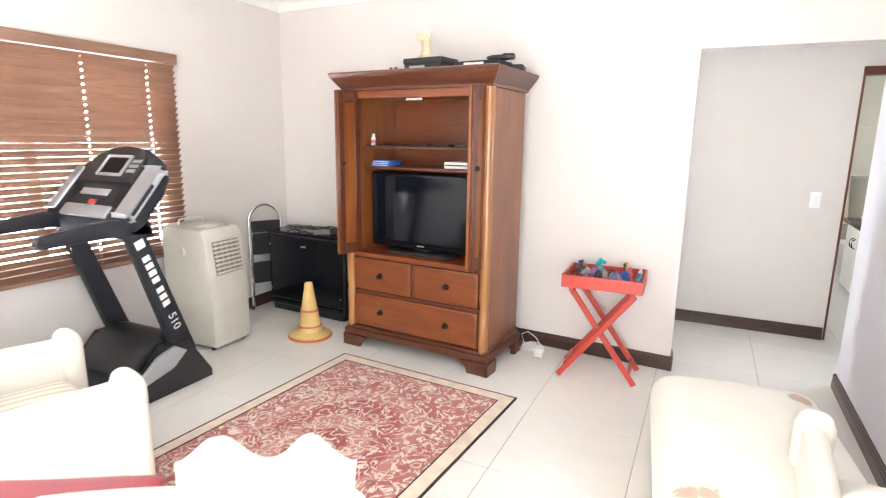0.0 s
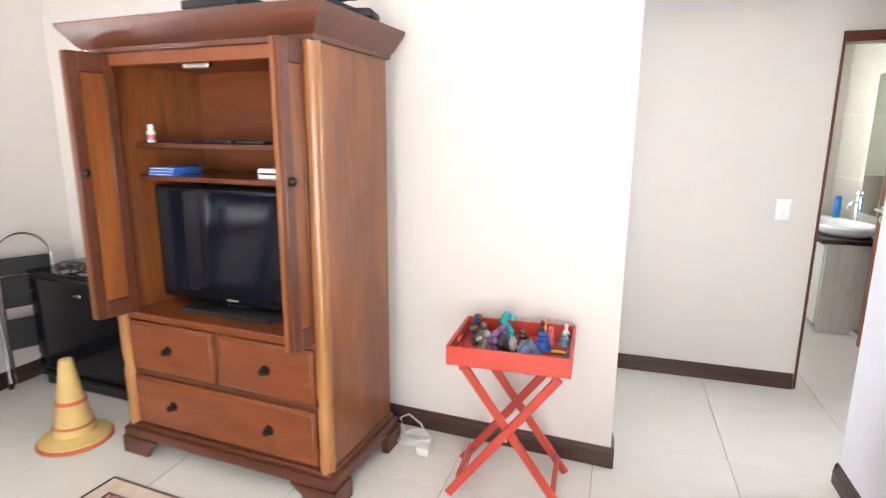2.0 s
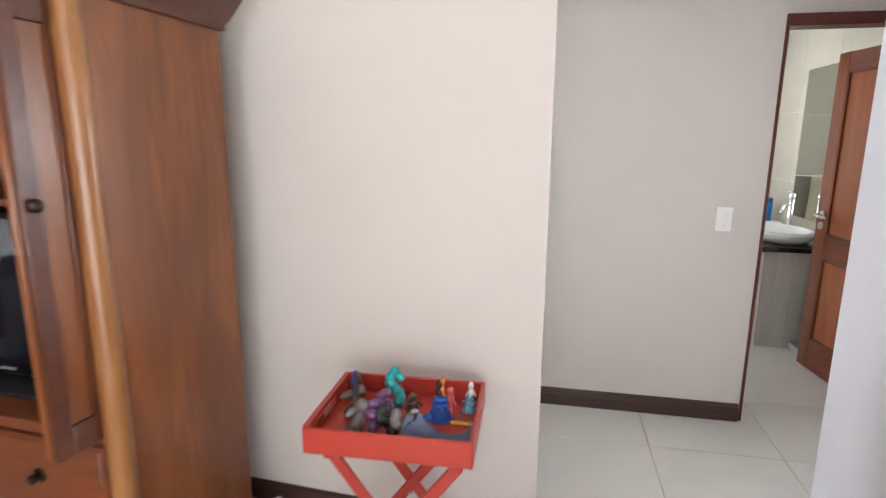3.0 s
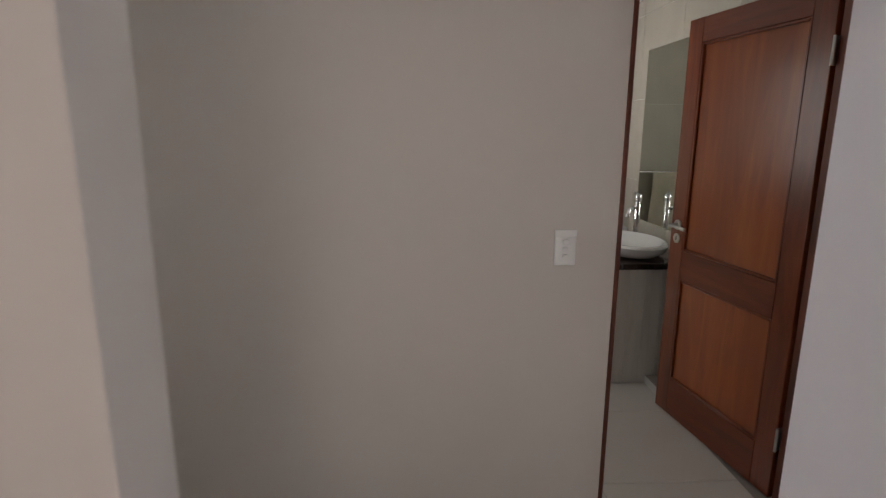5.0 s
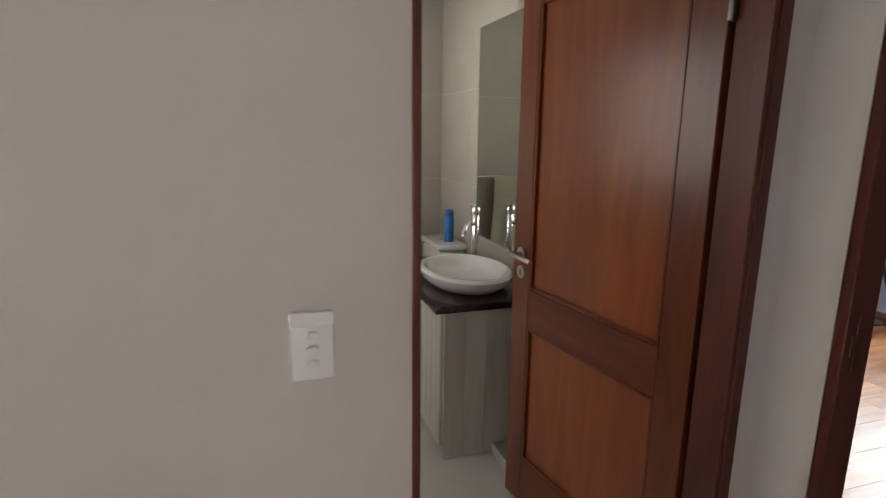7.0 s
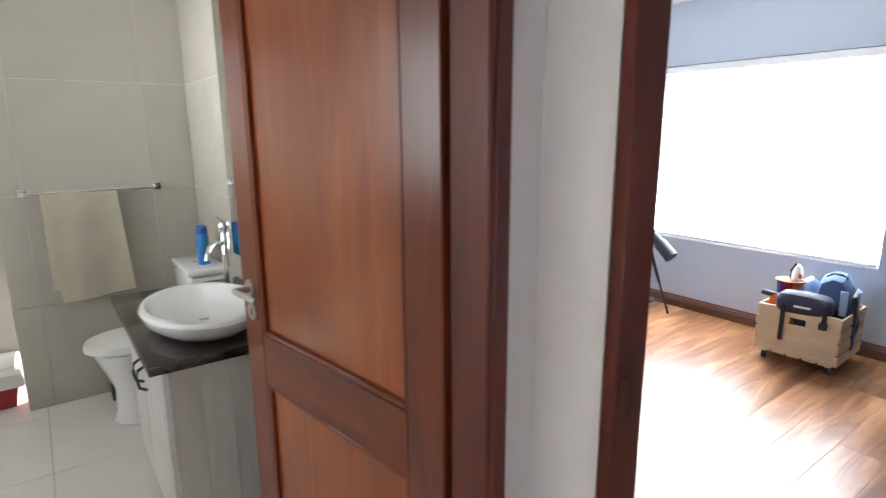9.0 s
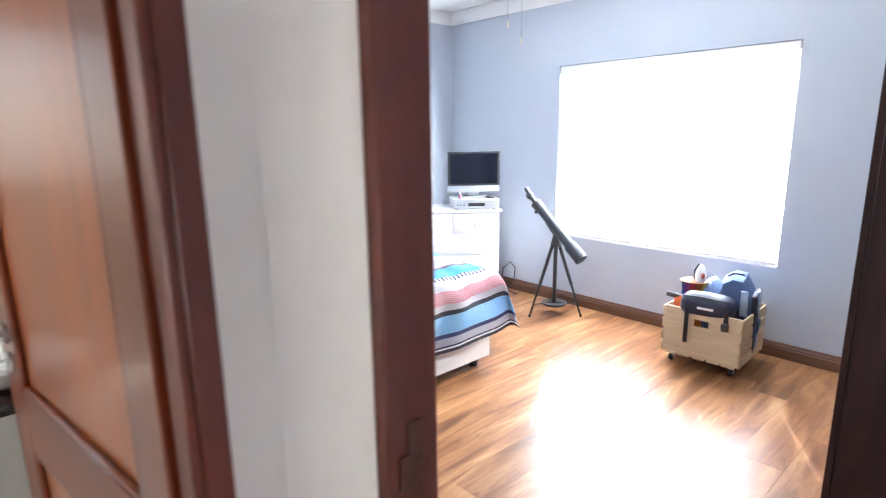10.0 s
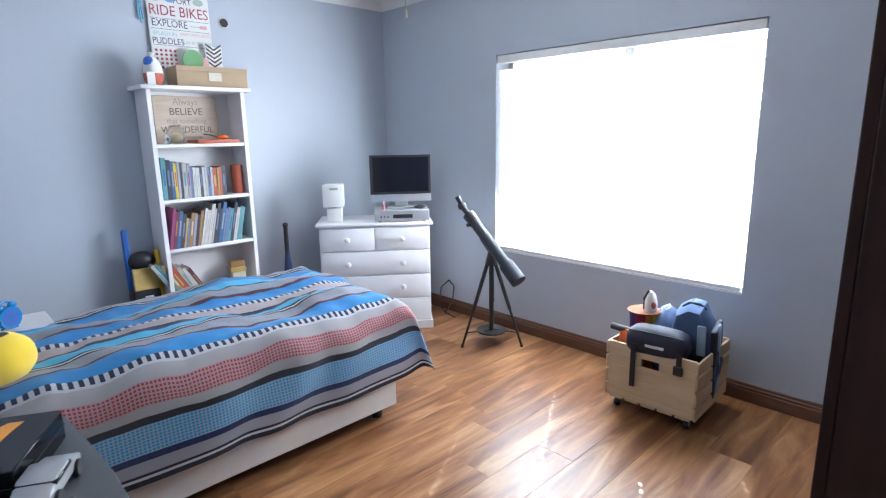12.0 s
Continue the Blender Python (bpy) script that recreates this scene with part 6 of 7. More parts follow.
bx = thing("wooden_box", 4.80 + 0.17, 9.30, SH[1] + 0.0005, -10, "small stack of wooden boxes on the lower shelf", "box")
part("lower_box", box(-0.04, -0.04, 0, 0.05, 0.04, 0.09, 0.004), PAPER, bx)
part("upper_box", box(-0.05, -0.045, 0.0905, 0.055, 0.045, 0.125, 0.004), BOOKM[12], bx)
part("lid", box(-0.045, -0.04, 0.1255, 0.05, 0.04, 0.165, 0.004), BOOKM[9], bx)
tc_ = thing("toy_car", 4.80 + 0.07, 9.29, SH[1] + 0.0005, 30, "dark toy car among things on the lower shelf", "toy car")
part("body", box(-0.06, -0.025, 0.012, 0.06, 0.025, 0.04, 0.008, 2), BLACK, tc_)
part("cabin", box(-0.03, -0.022, 0.04, 0.025, 0.022, 0.062, 0.008, 2), BLUE_P, tc_)
for px in (-0.038, 0.038):
    for py in (-0.026, 0.026):
        part("wheel", cyl((px, py - 0.006, 0.014), (px, py + 0.006, 0.014), 0.014), BLACK, tc_)
# top compartment: sign, glass bowl, red folder
SIGN = wood("pale_sign_board", (0.42, 0.33, 0.25), (0.55, 0.46, 0.37), (0.66, 0.58, 0.50), "X", 0.7, 0.0)
INK = paint("dark_grey_ink", (0.10, 0.09, 0.09), 0.7, 0.1, 40, 200, 0.0)
INK_L = paint("faded_grey_ink", (0.30, 0.27, 0.25), 0.7, 0.1, 40, 200, 0.0)
sg = thing("wooden_sign", 4.785, 9.425, SH[4] + 0.0005, 0, "pale wooden sign with dark lettering standing in the bookcase", "sign")
part("board", box(-0.20, -0.012, 0, 0.20, 0.0, 0.30, 0.004), SIGN, sg)
face = Matrix.Rotation(radians(90), 4, "X")
for txt, zz, size, ink, q in (("Always", 0.262, 0.062, INK_L, 0.9), ("BELIEVE", 0.200, 0.062, INK, 1.0), ("that something", 0.142, 0.046, INK_L, 0.9), ("WONDERFUL", 0.086, 0.058, INK, 0.92)):
    words("lettering", txt, size, ink, sg, Matrix.Translation((0.0, -0.0128, zz)) @ face, 0.0004, q)
part("lettering_bar", box(-0.06, -0.0134, 0.03, 0.09, -0.0121, 0.045), INK_L, sg)
CLEAR, cnt, cbs = nodes_of("clear_glass")
cbs.inputs["Transmission Weight"].default_value, cbs.inputs["Roughness"].default_value, cbs.inputs["IOR"].default_value = 1.0, 0.02, 1.3
gb_ = thing("glass_globe", 4.66, 9.28, SH[4] + 0.0005, 0, "clear glass globe ornament on the bookcase shelf", "ornament")
part("globe", ball((0, 0, 0.058), 0.055, 0.055, 0.057, 20, 14), CLEAR, gb_)
part("inside", ball((0, 0, 0.04), 0.034, 0.034, 0.028, 12, 8), IVORY, gb_)
part("rim", lathe([(0.03, 0.108), (0.034, 0.112), (0.03, 0.118)], 18), CHROME, gb_)
sb2 = thing("ornament", 4.60, 9.25, SH[4] + 0.0005, 0, "small silver ornament on the bookcase shelf", "ornament")
part("body", lathe([(0.022, 0), (0.024, 0.006), (0.012, 0.02), (0.02, 0.04), (0.006, 0.06)], 14), CHROME, sb2)
flat_case("laptop_folder", 4.90, 9.30, SH[4] + 0.0005, 0.27, 0.19, 0.022, 0, BOOKM[7], "flat red folder lying on the bookcase shelf", "folder", 0.004)
ORANGE = paint("orange_plastic", (0.72, 0.13, 0.02), 0.4, 0.1, 20, 200, 0.02)
cup = thing("headlamp", 4.93, 9.27, SH[4] + 0.0235, 0, "orange plastic torch with a strap on a red folder", "torch")
part("body", ball((0.02, 0, 0.014), 0.04, 0.025, 0.014, 14, 8), ORANGE, cup)
part("strap", tube([(-0.02, 0, 0.016), (-0.06, 0.0, 0.028), (-0.10, 0.01, 0.036)], 0.004, 6), BLACK, cup)
# on top of the bookcase
CARDB = paint("brown_cardboard", (0.42, 0.31, 0.20), 0.8, 0.08, 6, 160, 0.08)
cx = thing("cardboard_box", 4.91, 9.34, BH + 0.0245, 0, "long brown cardboard box on top of the bookcase", "box")
part("body", box(-0.215, -0.09, 0, 0.235, 0.09, 0.125, 0.003), CARDB, cx)
part("flap", box(-0.215, -0.096, 0.095, 0.235, -0.0905, 0.126, 0.001), CARDB, cx)
part("smudge_label", box(-0.02, -0.0972, 0.04, 0.06, -0.0961, 0.09), PAPER, cx)
PRINT_W = paint("white_poster_paper", (0.72, 0.71, 0.70), 0.7, 0.03, 5, 200, 0.02)
ps = thing("poster_board", 4.82, 9.432, BH + 0.026, 0, "white poster board with coloured lettering leaning on the wall", "poster")
ps.matrix_world = pose(4.82, 9.425, BH + 0.0255, -2, 0, 0)
part("board", box(-0.19, 0, 0, 0.19, 0.014, 0.72, 0.002), PRINT_W, ps)
INKS = {"red": paint("red_print", (0.36, 0.06, 0.08), 0.7, 0.1, 30, 200, 0.0), "navy": paint("navy_print", (0.05, 0.07, 0.13), 0.7, 0.1, 30, 200, 0.0), "teal": paint("pale_teal_print", (0.30, 0.55, 0.58), 0.7, 0.1, 30, 200, 0.0),
        "pink": paint("pale_pink_print", (0.66, 0.40, 0.38), 0.7, 0.1, 30, 200, 0.0), "sage": paint("sage_print", (0.38, 0.48, 0.44), 0.7, 0.1, 30, 200, 0.0), "sky": paint("blue_print", (0.22, 0.36, 0.62), 0.7, 0.1, 30, 200, 0.0)}


def pw(txt, px, pz, size, ink, q=1.0):
    words("lettering", txt, size, INKS[ink], ps, Matrix.Translation((px, -0.0008, pz - 0.035)) @ face, 0.0004, q)


pw("CLIMB TREES", 0.0, 0.635, 0.066, "teal", 0.82), pw("BUILD A", 0.02, 0.595, 0.026, "navy", 0.9), pw("FORT", 0.025, 0.568, 0.048, "navy", 0.95), pw("RIDE BIKES", 0.0, 0.502, 0.088, "red", 0.86)
pw("EXPLORE", -0.065, 0.427, 0.062, "navy", 0.85), pw("SPLASH IN", -0.10, 0.365, 0.036, "teal", 0.85), pw("MAKE SANDCASTLES", 0.09, 0.372, 0.027, "pink", 0.8), pw("PUDDLES", -0.085, 0.320, 0.054, "navy", 0.85), pw("PLAY IN THE RAIN", 0.095, 0.322, 0.031, "sage", 0.78)
for zz in (0.420, 0.357, 0.260):
    part("rule", box(-0.18, -0.0010, zz, 0.18, 0.0, zz + 0.002), INKS["navy"], ps)
part("arrow", box(0.06, -0.0012, 0.387, 0.165, -0.0001, 0.392), INKS["sage"], ps)
part("arrow_tip", box(0.12, -0.0014, 0.379, 0.165, -0.0001, 0.401), INKS["pink"], ps)
for ax, ink in ((-0.05, "sky"), (0.125, "sage"), (-0.14, "pink")):
    part("drawing", ball((ax, -0.0008, 0.540), 0.034, 0.0008, 0.020, 14, 8), INKS[ink], ps)
for i in range(5):
    for j in range(5):
        part("spot", cyl((-0.165 + 0.028 * i, 0.0, 0.125 + 0.026 * j), (-0.165 + 0.028 * i, -0.0012, 0.125 + 0.026 * j), 0.008, seg=10), INKS["red"], ps)
cz = thing("zigzag_card", 5.00, 9.40, BH + 0.025, 0, "small card with a black zigzag print behind the cardboard box", "card")
part("card", box(-0.055, 0, 0, 0.055, 0.008, 0.27, 0.001), PRINT_W, cz)
for k in range(5):
    for s in (-1, 1):
        zb = 0.14 + 0.026 * k
        o = [(0, zb), (s * 0.05, zb + 0.034), (s * 0.05, zb + 0.047), (0, zb + 0.013)]
        zg = extrude(o, -0.0012, "Y")
        part("zigzag", zg, INK, cz, smooth=0)
GREEN = paint("green_card", (0.20, 0.42, 0.20), 0.7, 0.1, 12, 200, 0.02)
gx = bmesh.new()
lathe([(0.001, 0.0), (0.066, 0.0), (0.066, 0.006), (0.001, 0.006)], 24, bm=gx)
bmesh.ops.transform(gx, matrix=Matrix.Rotation(radians(90), 4, "X"), verts=gx.verts)
gt = thing("green_cutout", 4.855, 9.39, BH + 0.20, 0, "round green card cut-out standing behind the cardboard box", "decoration")
part("disc", gx, GREEN, gt)
part("stem", box(-0.012, -0.006, -0.174, 0.012, 0.0, -0.05), GREEN, gt)
part("wing", box(0.06, -0.004, -0.174, 0.10, 0.002, 0.02, 0.001), INKS["pink"], gt)
eg = thing("toy_egg", 4.575, 9.29, BH + 0.0245, 0, "white, blue and red plastic egg toy on the bookcase", "toy")
part("lower_shell", lathe([(0.03, 0), (0.05, 0.02), (0.056, 0.055), (0.0555, 0.07)], 22), BOOKM[7], eg)
part("upper_shell", lathe([(0.0555, 0.07), (0.052, 0.10), (0.042, 0.135), (0.026, 0.158), (0.008, 0.166)], 22), WHITE, eg)
part("blue_wrap", ball((-0.02, -0.008, 0.135), 0.030, 0.036, 0.034, 12, 8), BLUE_P, eg)
part("cap", lathe([(0.016, 0.165), (0.018, 0.17), (0.015, 0.188), (0.006, 0.192)], 14), WHITE, eg)
part("tag", box(-0.052, -0.058, 0.0, -0.008, -0.05, 0.075, 0.001), PRINT_W, eg)
hl = thing("wall_socket_hole", 5.108, 9.459, 2.18, 0, "dark round cable hole with a rim in the wall", "cable hole")
part("rim", cyl((0, 0, 0), (0, -0.006, 0), 0.034, seg=22), PAPER, hl)
part("hole", cyl((0.002, -0.0055, 0), (0.002, -0.0075, 0), 0.028, seg=22), BLACK, hl)
rib = bmesh.new()
for s in (-0.012, 0.0, 0.013):
    tube([(4.592 + s, 9.447, 2.12 + abs(s) * 2), (4.59 + s * 0.7, 9.449, 2.25), (4.585 + s * 0.3, 9.450, 2.40)], 0.005, 5, bm=rib)
solo("ribbon", rib, TOY["pale blue"], "pale blue ribbon strips hanging on the wall", "ribbon")

# leaning things beside the bookcase
gu = thing("cricket_bag", 4.40, 9.36, 0, 0, "upright bag of sports gear with wood and yellow bats", "sports bag")
part("bag", box(-0.09, -0.07, 0, 0.07, 0.07, 0.50, 0.02, 2), BLACK_M, gu)
part("wood_panel", box(-0.085, -0.078, 0.50, 0.06, -0.055, 0.64, 0.006), BOOKM[12], gu)
part("dark_flap", ball((-0.01, -0.02, 0.68), 0.085, 0.06, 0.06, 14, 8), BLACK, gu)
part("blue_handle", box(-0.105, -0.03, 0.50, -0.07, 0.0, 0.885, 0.008), BLUE_P, gu)
part("yellow_bat", box(0.06, -0.05, 0.0, 0.092, -0.02, 0.74, 0.01), YEL, gu)
part("label_tag", box(-0.03, -0.072, 0.44, 0.02, -0.069, 0.46), WHITE, gu)
gt2 = thing("baseball_bat", 5.28, 9.14, 0, 0, "dark blue bat leaning between bookcase and drawers", "bat")
part("barrel", lathe([(0.034, 0), (0.038, 0.02), (0.042, 0.30), (0.034, 0.45), (0.016, 0.62)], 16), paint("dark_navy_lacquer", (0.02, 0.035, 0.09), 0.35, 0.1, 12, 200, 0.02), gt2)
part("grip", lathe([(0.016, 0.62), (0.015, 0.80), (0.022, 0.815), (0.01, 0.83)], 14), BLACK, gt2)

# chest of drawers, set across the corner
cd = thing("chest_of_drawers", 5.765, 8.745, 0, -38.1, "white chest of five drawers with round knobs across the corner", "chest of drawers")
CWD = 0.395
part("body", box(-CWD, 0.0, 0.05, CWD, 0.40, 0.785, 0.003), WHITEW, cd)
part("top", box(-CWD - 0.022, -0.022, 0.785, CWD + 0.022, 0.41, 0.808, 0.006, 2), WHITEW, cd)
part("plinth", box(-CWD - 0.012, -0.012, 0.0, CWD + 0.012, 0.40, 0.065, 0.004), WHITEW, cd)


def white_drawer(x0, x1, z0, z1, ks):
    d = part("drawer", box(x0, -0.014, z0, x1, -0.001, z1, 0.004, 2), WHITEW, cd)
    for kx in ks:
        kb = lathe([(0.010, 0), (0.009, 0.010), (0.019, 0.018), (0.021, 0.026), (0.014, 0.034), (0.004, 0.036)], 14)
        bmesh.ops.transform(kb, matrix=Matrix.Translation((kx, -0.013, (z0 + z1) / 2)) @ Matrix.Rotation(radians(90), 4, "X"), verts=kb.verts)
        part("knob", kb, WHITEW, d, "round white knob")


white_drawer(-0.388, -0.005, 0.612, 0.774, (-0.195,)), white_drawer(0.005, 0.388, 0.612, 0.774, (0.195,))
for z0, z1 in ((0.430, 0.600), (0.252, 0.418), (0.074, 0.240)):
    white_drawer(-0.388, 0.388, z0, z1, (-0.195, 0.195))
ON = cd.matrix_world


def on_chest(name, lx, ly, lz, rz, label, category):
    ob = thing(name, 0, 0, 0, 0, label, category)
    ob.matrix_world = ON @ pose(lx, ly, lz, 0, 0, rz)
    return ob


dv_ = on_chest("dvd_player", 0.20, 0.14, 0.809, 0, "silver disc player with a dark display under the monitor", "disc player")
part("body", box(-0.195, -0.14, 0.008, 0.195, 0.14, 0.085, 0.004), SILVER, dv_)
part("display", box(-0.065, -0.142, 0.028, 0.075, -0.139, 0.055), BLACK, dv_)
for i in range(3):
    part("button", cyl((-0.15 + 0.025 * i, -0.145, 0.04), (-0.15 + 0.025 * i, -0.139, 0.04), 0.006), BLACK, dv_)
for px in (-0.16, 0.16):
    part("foot", cyl((px, -0.1, 0), (px, -0.1, 0.009), 0.014), BLACK, dv_)
mo = on_chest("monitor", 0.20, 0.17, 0.8945, 0, "silver and black flat monitor standing on a disc player", "monitor")
part("base", extrude([(-0.10, -0.08), (0.10, -0.08), (0.12, 0.06), (-0.12, 0.06)], 0.010, "Z", 0.003), SILVER, mo)
part("neck", box(-0.05, 0.0, 0.010, 0.05, 0.03, 0.09, 0.006), SILVER, mo)
cs = part("case", box(-0.222, -0.03, 0.045, 0.222, 0.02, 0.385, 0.006, 2), SILVER, mo)
part("bezel", box(-0.222, -0.034, 0.10, 0.222, -0.0302, 0.385, 0.002), BLACK, cs)
part("screen", box(-0.200, -0.0352, 0.118, 0.205, -0.0342, 0.37), SCREEN, cs, "dark screen")
spk = on_chest("speaker", -0.285, 0.12, 0.809, 0, "white cube speaker on a small white box", "speaker")
part("lower_box", box(-0.052, -0.05, 0, 0.052, 0.05, 0.10, 0.005, 2), WHITE, spk)
part("upper_box", box(-0.075, -0.065, 0.112, 0.070, 0.065, 0.272, 0.007, 2), WHITE, spk)
part("neck", cyl((0, 0, 0.10), (0, 0, 0.113), 0.02), CHROME, spk)
part("badge", box(-0.025, -0.0665, 0.235, 0.035, -0.0648, 0.252, 0.003), SILVER, spk)
lipstick = on_chest("lip_balm", 0.07, 0.03, 0.8945, 0, "small pink lip balm tube on the disc player", "tube")
part("tube", lathe([(0.009, 0), (0.009, 0.045)], 12), PINK, lipstick)
part("cap", lathe([(0.0085, 0.045), (0.0085, 0.065), (0.004, 0.067)], 12), CHROME, lipstick)
mse = on_chest("game_pad", 0.33, 0.06, 0.8945, 10, "black game pad lying on the disc player", "game pad")
part("body", ball((0, 0, 0.013), 0.045, 0.03, 0.013, 14, 8), BLACK, mse)
wcab = tube([(6.33, 8.62, 0.02), (6.40, 8.60, 0.12), (6.435, 8.62, 0.22), (6.44, 8.68, 0.26), (6.41, 8.74, 0.2), (6.38, 8.74, 0.06), (6.36, 8.64, 0.012), (6.34, 8.52, 0.006)], 0.005, 6)
solo("power_cable", wcab, BLACK, "black power cable looping by the skirting board", "cable")

# telescope on its tripod
TUBE_G = paint("dark_grey_telescope_tube", (0.028, 0.033, 0.043), 0.48, 0.06, 6, 240, 0.02, spec=0.3)
ts = thing("telescope", 6.14, 7.965, 0, 0, "dark grey telescope on a black tripod by the window", "telescope")
top = Vector((0.0, 0.0, 0.58))
feet = ((-0.19, 0.095, 0.0), (0.095, -0.19, 0.0), (0.17, 0.13, 0.0))
for fx, fy, fz in feet:
    a = top + Vector((fx, fy, 0)) * 0.12
    mid = a.lerp(Vector((fx, fy, 0)), 0.55)
    lg = part("tripod_leg", cyl(a, mid, 0.014, 0.013, 8), BLACK, ts)
    part("lower_leg", cyl(mid, (fx * 0.99, fy * 0.99, 0.012), 0.009, 0.008, 8), BLACK, lg)
    part("foot", cyl((fx * 0.99, fy * 0.99, 0.02), (fx, fy, 0.0), 0.011, 0.010, 8), BLACK, lg)
    part("brace", cyl((fx * 0.82, fy * 0.82, 0.10), (0.01, 0.01, 0.10), 0.004, seg=6), BLACK, lg)
part("accessory_tray", lathe([(0.095, 0.088), (0.10, 0.092), (0.10, 0.104), (0.092, 0.104), (0.02, 0.096)], 24), BLACK, ts)
part("centre_post", cyl((0, 0, 0.10), (0, 0, 0.60), 0.016, seg=10), BLACK, ts)
part("mount", lathe([(0.038, 0.56), (0.04, 0.58), (0.03, 0.62), (0.02, 0.66)], 16), BLACK, ts)
e0, e1 = Vector((-0.015, 0.155, 0.850)), Vector((-0.03, -0.255, 0.500))
ax = (e1 - e0).normalized()
ot_ = part("optical_tube", cyl(e0, e0 + ax * 0.44, 0.036, 0.038, 22), TUBE_G, ts)
part("dew_shield", cyl(e0 + ax * 0.40, e0 + ax * 0.545, 0.050, 0.053, 24), TUBE_G, ot_)
part("objective_lens", cyl(e0 + ax * 0.5445, e0 + ax * 0.5475, 0.046, 0.046, 24), GLOSS, ot_)
part("focuser", cyl(e0 - ax * 0.05, e0 + ax * 0.03, 0.044, 0.040, 18), BLACK, ot_)
part("draw_tube", cyl(e0 - ax * 0.12, e0 - ax * 0.04, 0.020, 0.020, 14), BLACK, ot_)
dia = part("diagonal", ball(e0 - ax * 0.135, 0.032, 0.032, 0.032, 12, 8), BLACK, ot_)
part("eyepiece", cyl(e0 - ax * 0.135, e0 - ax * 0.135 + Vector((-0.02, 0.025, 0.065)), 0.016, 0.020, 12), BLACK, dia)
part("focus_knob", cyl(e0 + Vector((-0.05, 0, -0.03)), e0 + Vector((0.05, 0, -0.03)), 0.013, seg=12), BLACK, ot_)
fs = e0 + ax * 0.08 + Vector((-0.01, 0.02, 0.05))
part("finder_scope", cyl(fs, fs + ax * 0.12, 0.010, 0.012, 12), BLACK, ot_)
part("slow_motion_bar", cyl(e0 + ax * 0.10 + Vector((0, 0, -0.05)), (0.0, -0.03, 0.60), 0.011, 0.009, 8), BLACK, ts)
for k in (0.12, 0.26):
    c0 = e0 + ax * k
    part("tube_ring", cyl(c0 - ax * 0.008, c0 + ax * 0.008, 0.035, 0.035, 20), BLACK, ot_)

# crate on castors with bags
PINE = wood("pale_pine", (0.44, 0.32, 0.19), (0.58, 0.45, 0.29), (0.68, 0.57, 0.40), "Y", 0.6, 0.0)
PINE_X = wood("pale_pine_slat", (0.42, 0.30, 0.17), (0.56, 0.43, 0.27), (0.67, 0.55, 0.38), "X", 0.6, 0.0)
cr = thing("crate", 6.125, 6.735, 0, 2, "pale pine crate on castors filled with bags", "crate")
CX, CY, C0, C1 = 0.215, 0.22, 0.075, 0.37
for sx in (-1, 1):
    a, b = sorted((sx * CX, sx * (CX - 0.016)))
    e = box(a, -CY, C0, b, CY, 0.27, 0.002)
    box(a, -CY, 0.27, b, -0.045, 0.315, bm=e), box(a, 0.045, 0.27, b, CY, 0.315, bm=e), box(a, -CY, 0.315, b, CY, C1, 0.002, bm=e)
    part("end_panel", e, PINE, cr, "end board with a hand hole")
for sy in (-1, 1):
    a, b = sorted((sy * (CY + 0.013), sy * CY))
    for k in range(4):
        z0 = C0 - 0.004 + 0.0765 * k
        part("slat", box(-CX - 0.004, a, z0, CX + 0.004, b, z0 + 0.066, 0.003), PINE_X, cr)
for k in range(5):
    x0 = -CY + 0.012 + 0.086 * k
    part("bottom_board", box(-CX + 0.016, x0, C0 - 0.006, CX - 0.016, x0 + 0.074, C0 + 0.008), PINE_X, cr)
    part("board_end", box(-CX - 0.001, x0, C0 - 0.012, -CX + 0.014, x0 + 0.074, C0 - 0.0005), PINE_X, cr)
for px in (-0.17, 0.17):
    for py in (-0.18, 0.18):
        ca = part("castor", box(px - 0.016, py - 0.014, 0.045, px + 0.016, py + 0.014, C0 - 0.006, 0.003), STEEL, cr, "steel castor with rubber wheel")
        part("wheel", cyl((px, py - 0.010, 0.024), (px, py + 0.010, 0.024), 0.024, seg=18), BLACK, ca)
        part("fork", box(px - 0.012, py - 0.014, 0.018, px + 0.012, py - 0.0115, 0.05), STEEL, ca)
NAVY = paint("navy_nylon", (0.018, 0.024, 0.05), 0.6, 0.2, 12, 240, 0.3)
DENIM = paint("blue_denim_fabric", (0.075, 0.125, 0.25), 0.85, 0.12, 12, 240, 0.3)
PALEB = paint("pale_blue_strap", (0.30, 0.40, 0.55), 0.8, 0.1, 14, 240, 0.2)


def at_crate(name, lx, ly, lz, rx, ry, rz, label, category):
    ob = thing(name, 0, 0, 0, 0, label, category)
    ob.matrix_world = cr.matrix_world @ pose(lx, ly, lz, rx, ry, rz)
    return ob


bp = at_crate("backpack", 0.07, -0.11, 0.09, 0, -8, 8, "blue and navy backpack standing in the crate", "backpack")
part("main_bag", extrude([(-0.11, 0.0), (0.11, 0.0), (0.12, 0.25), (0.08, 0.46), (0.02, 0.50), (-0.04, 0.49), (-0.10, 0.36), (-0.13, 0.18)], 0.19, "X", 0.035, m=Matrix.Translation((-0.09, 0, 0))), DENIM, bp)
part("side_panel", soft_box(-0.085, -0.118, 0.02, 0.085, -0.085, 0.40, 0.014), NAVY, bp)
part("front_pocket", soft_box(-0.115, -0.06, 0.05, -0.07, 0.10, 0.30, 0.03), NAVY, bp)
part("strap", box(-0.05, -0.126, 0.05, -0.01, -0.112, 0.42, 0.004), PALEB, bp, "pale blue strap")
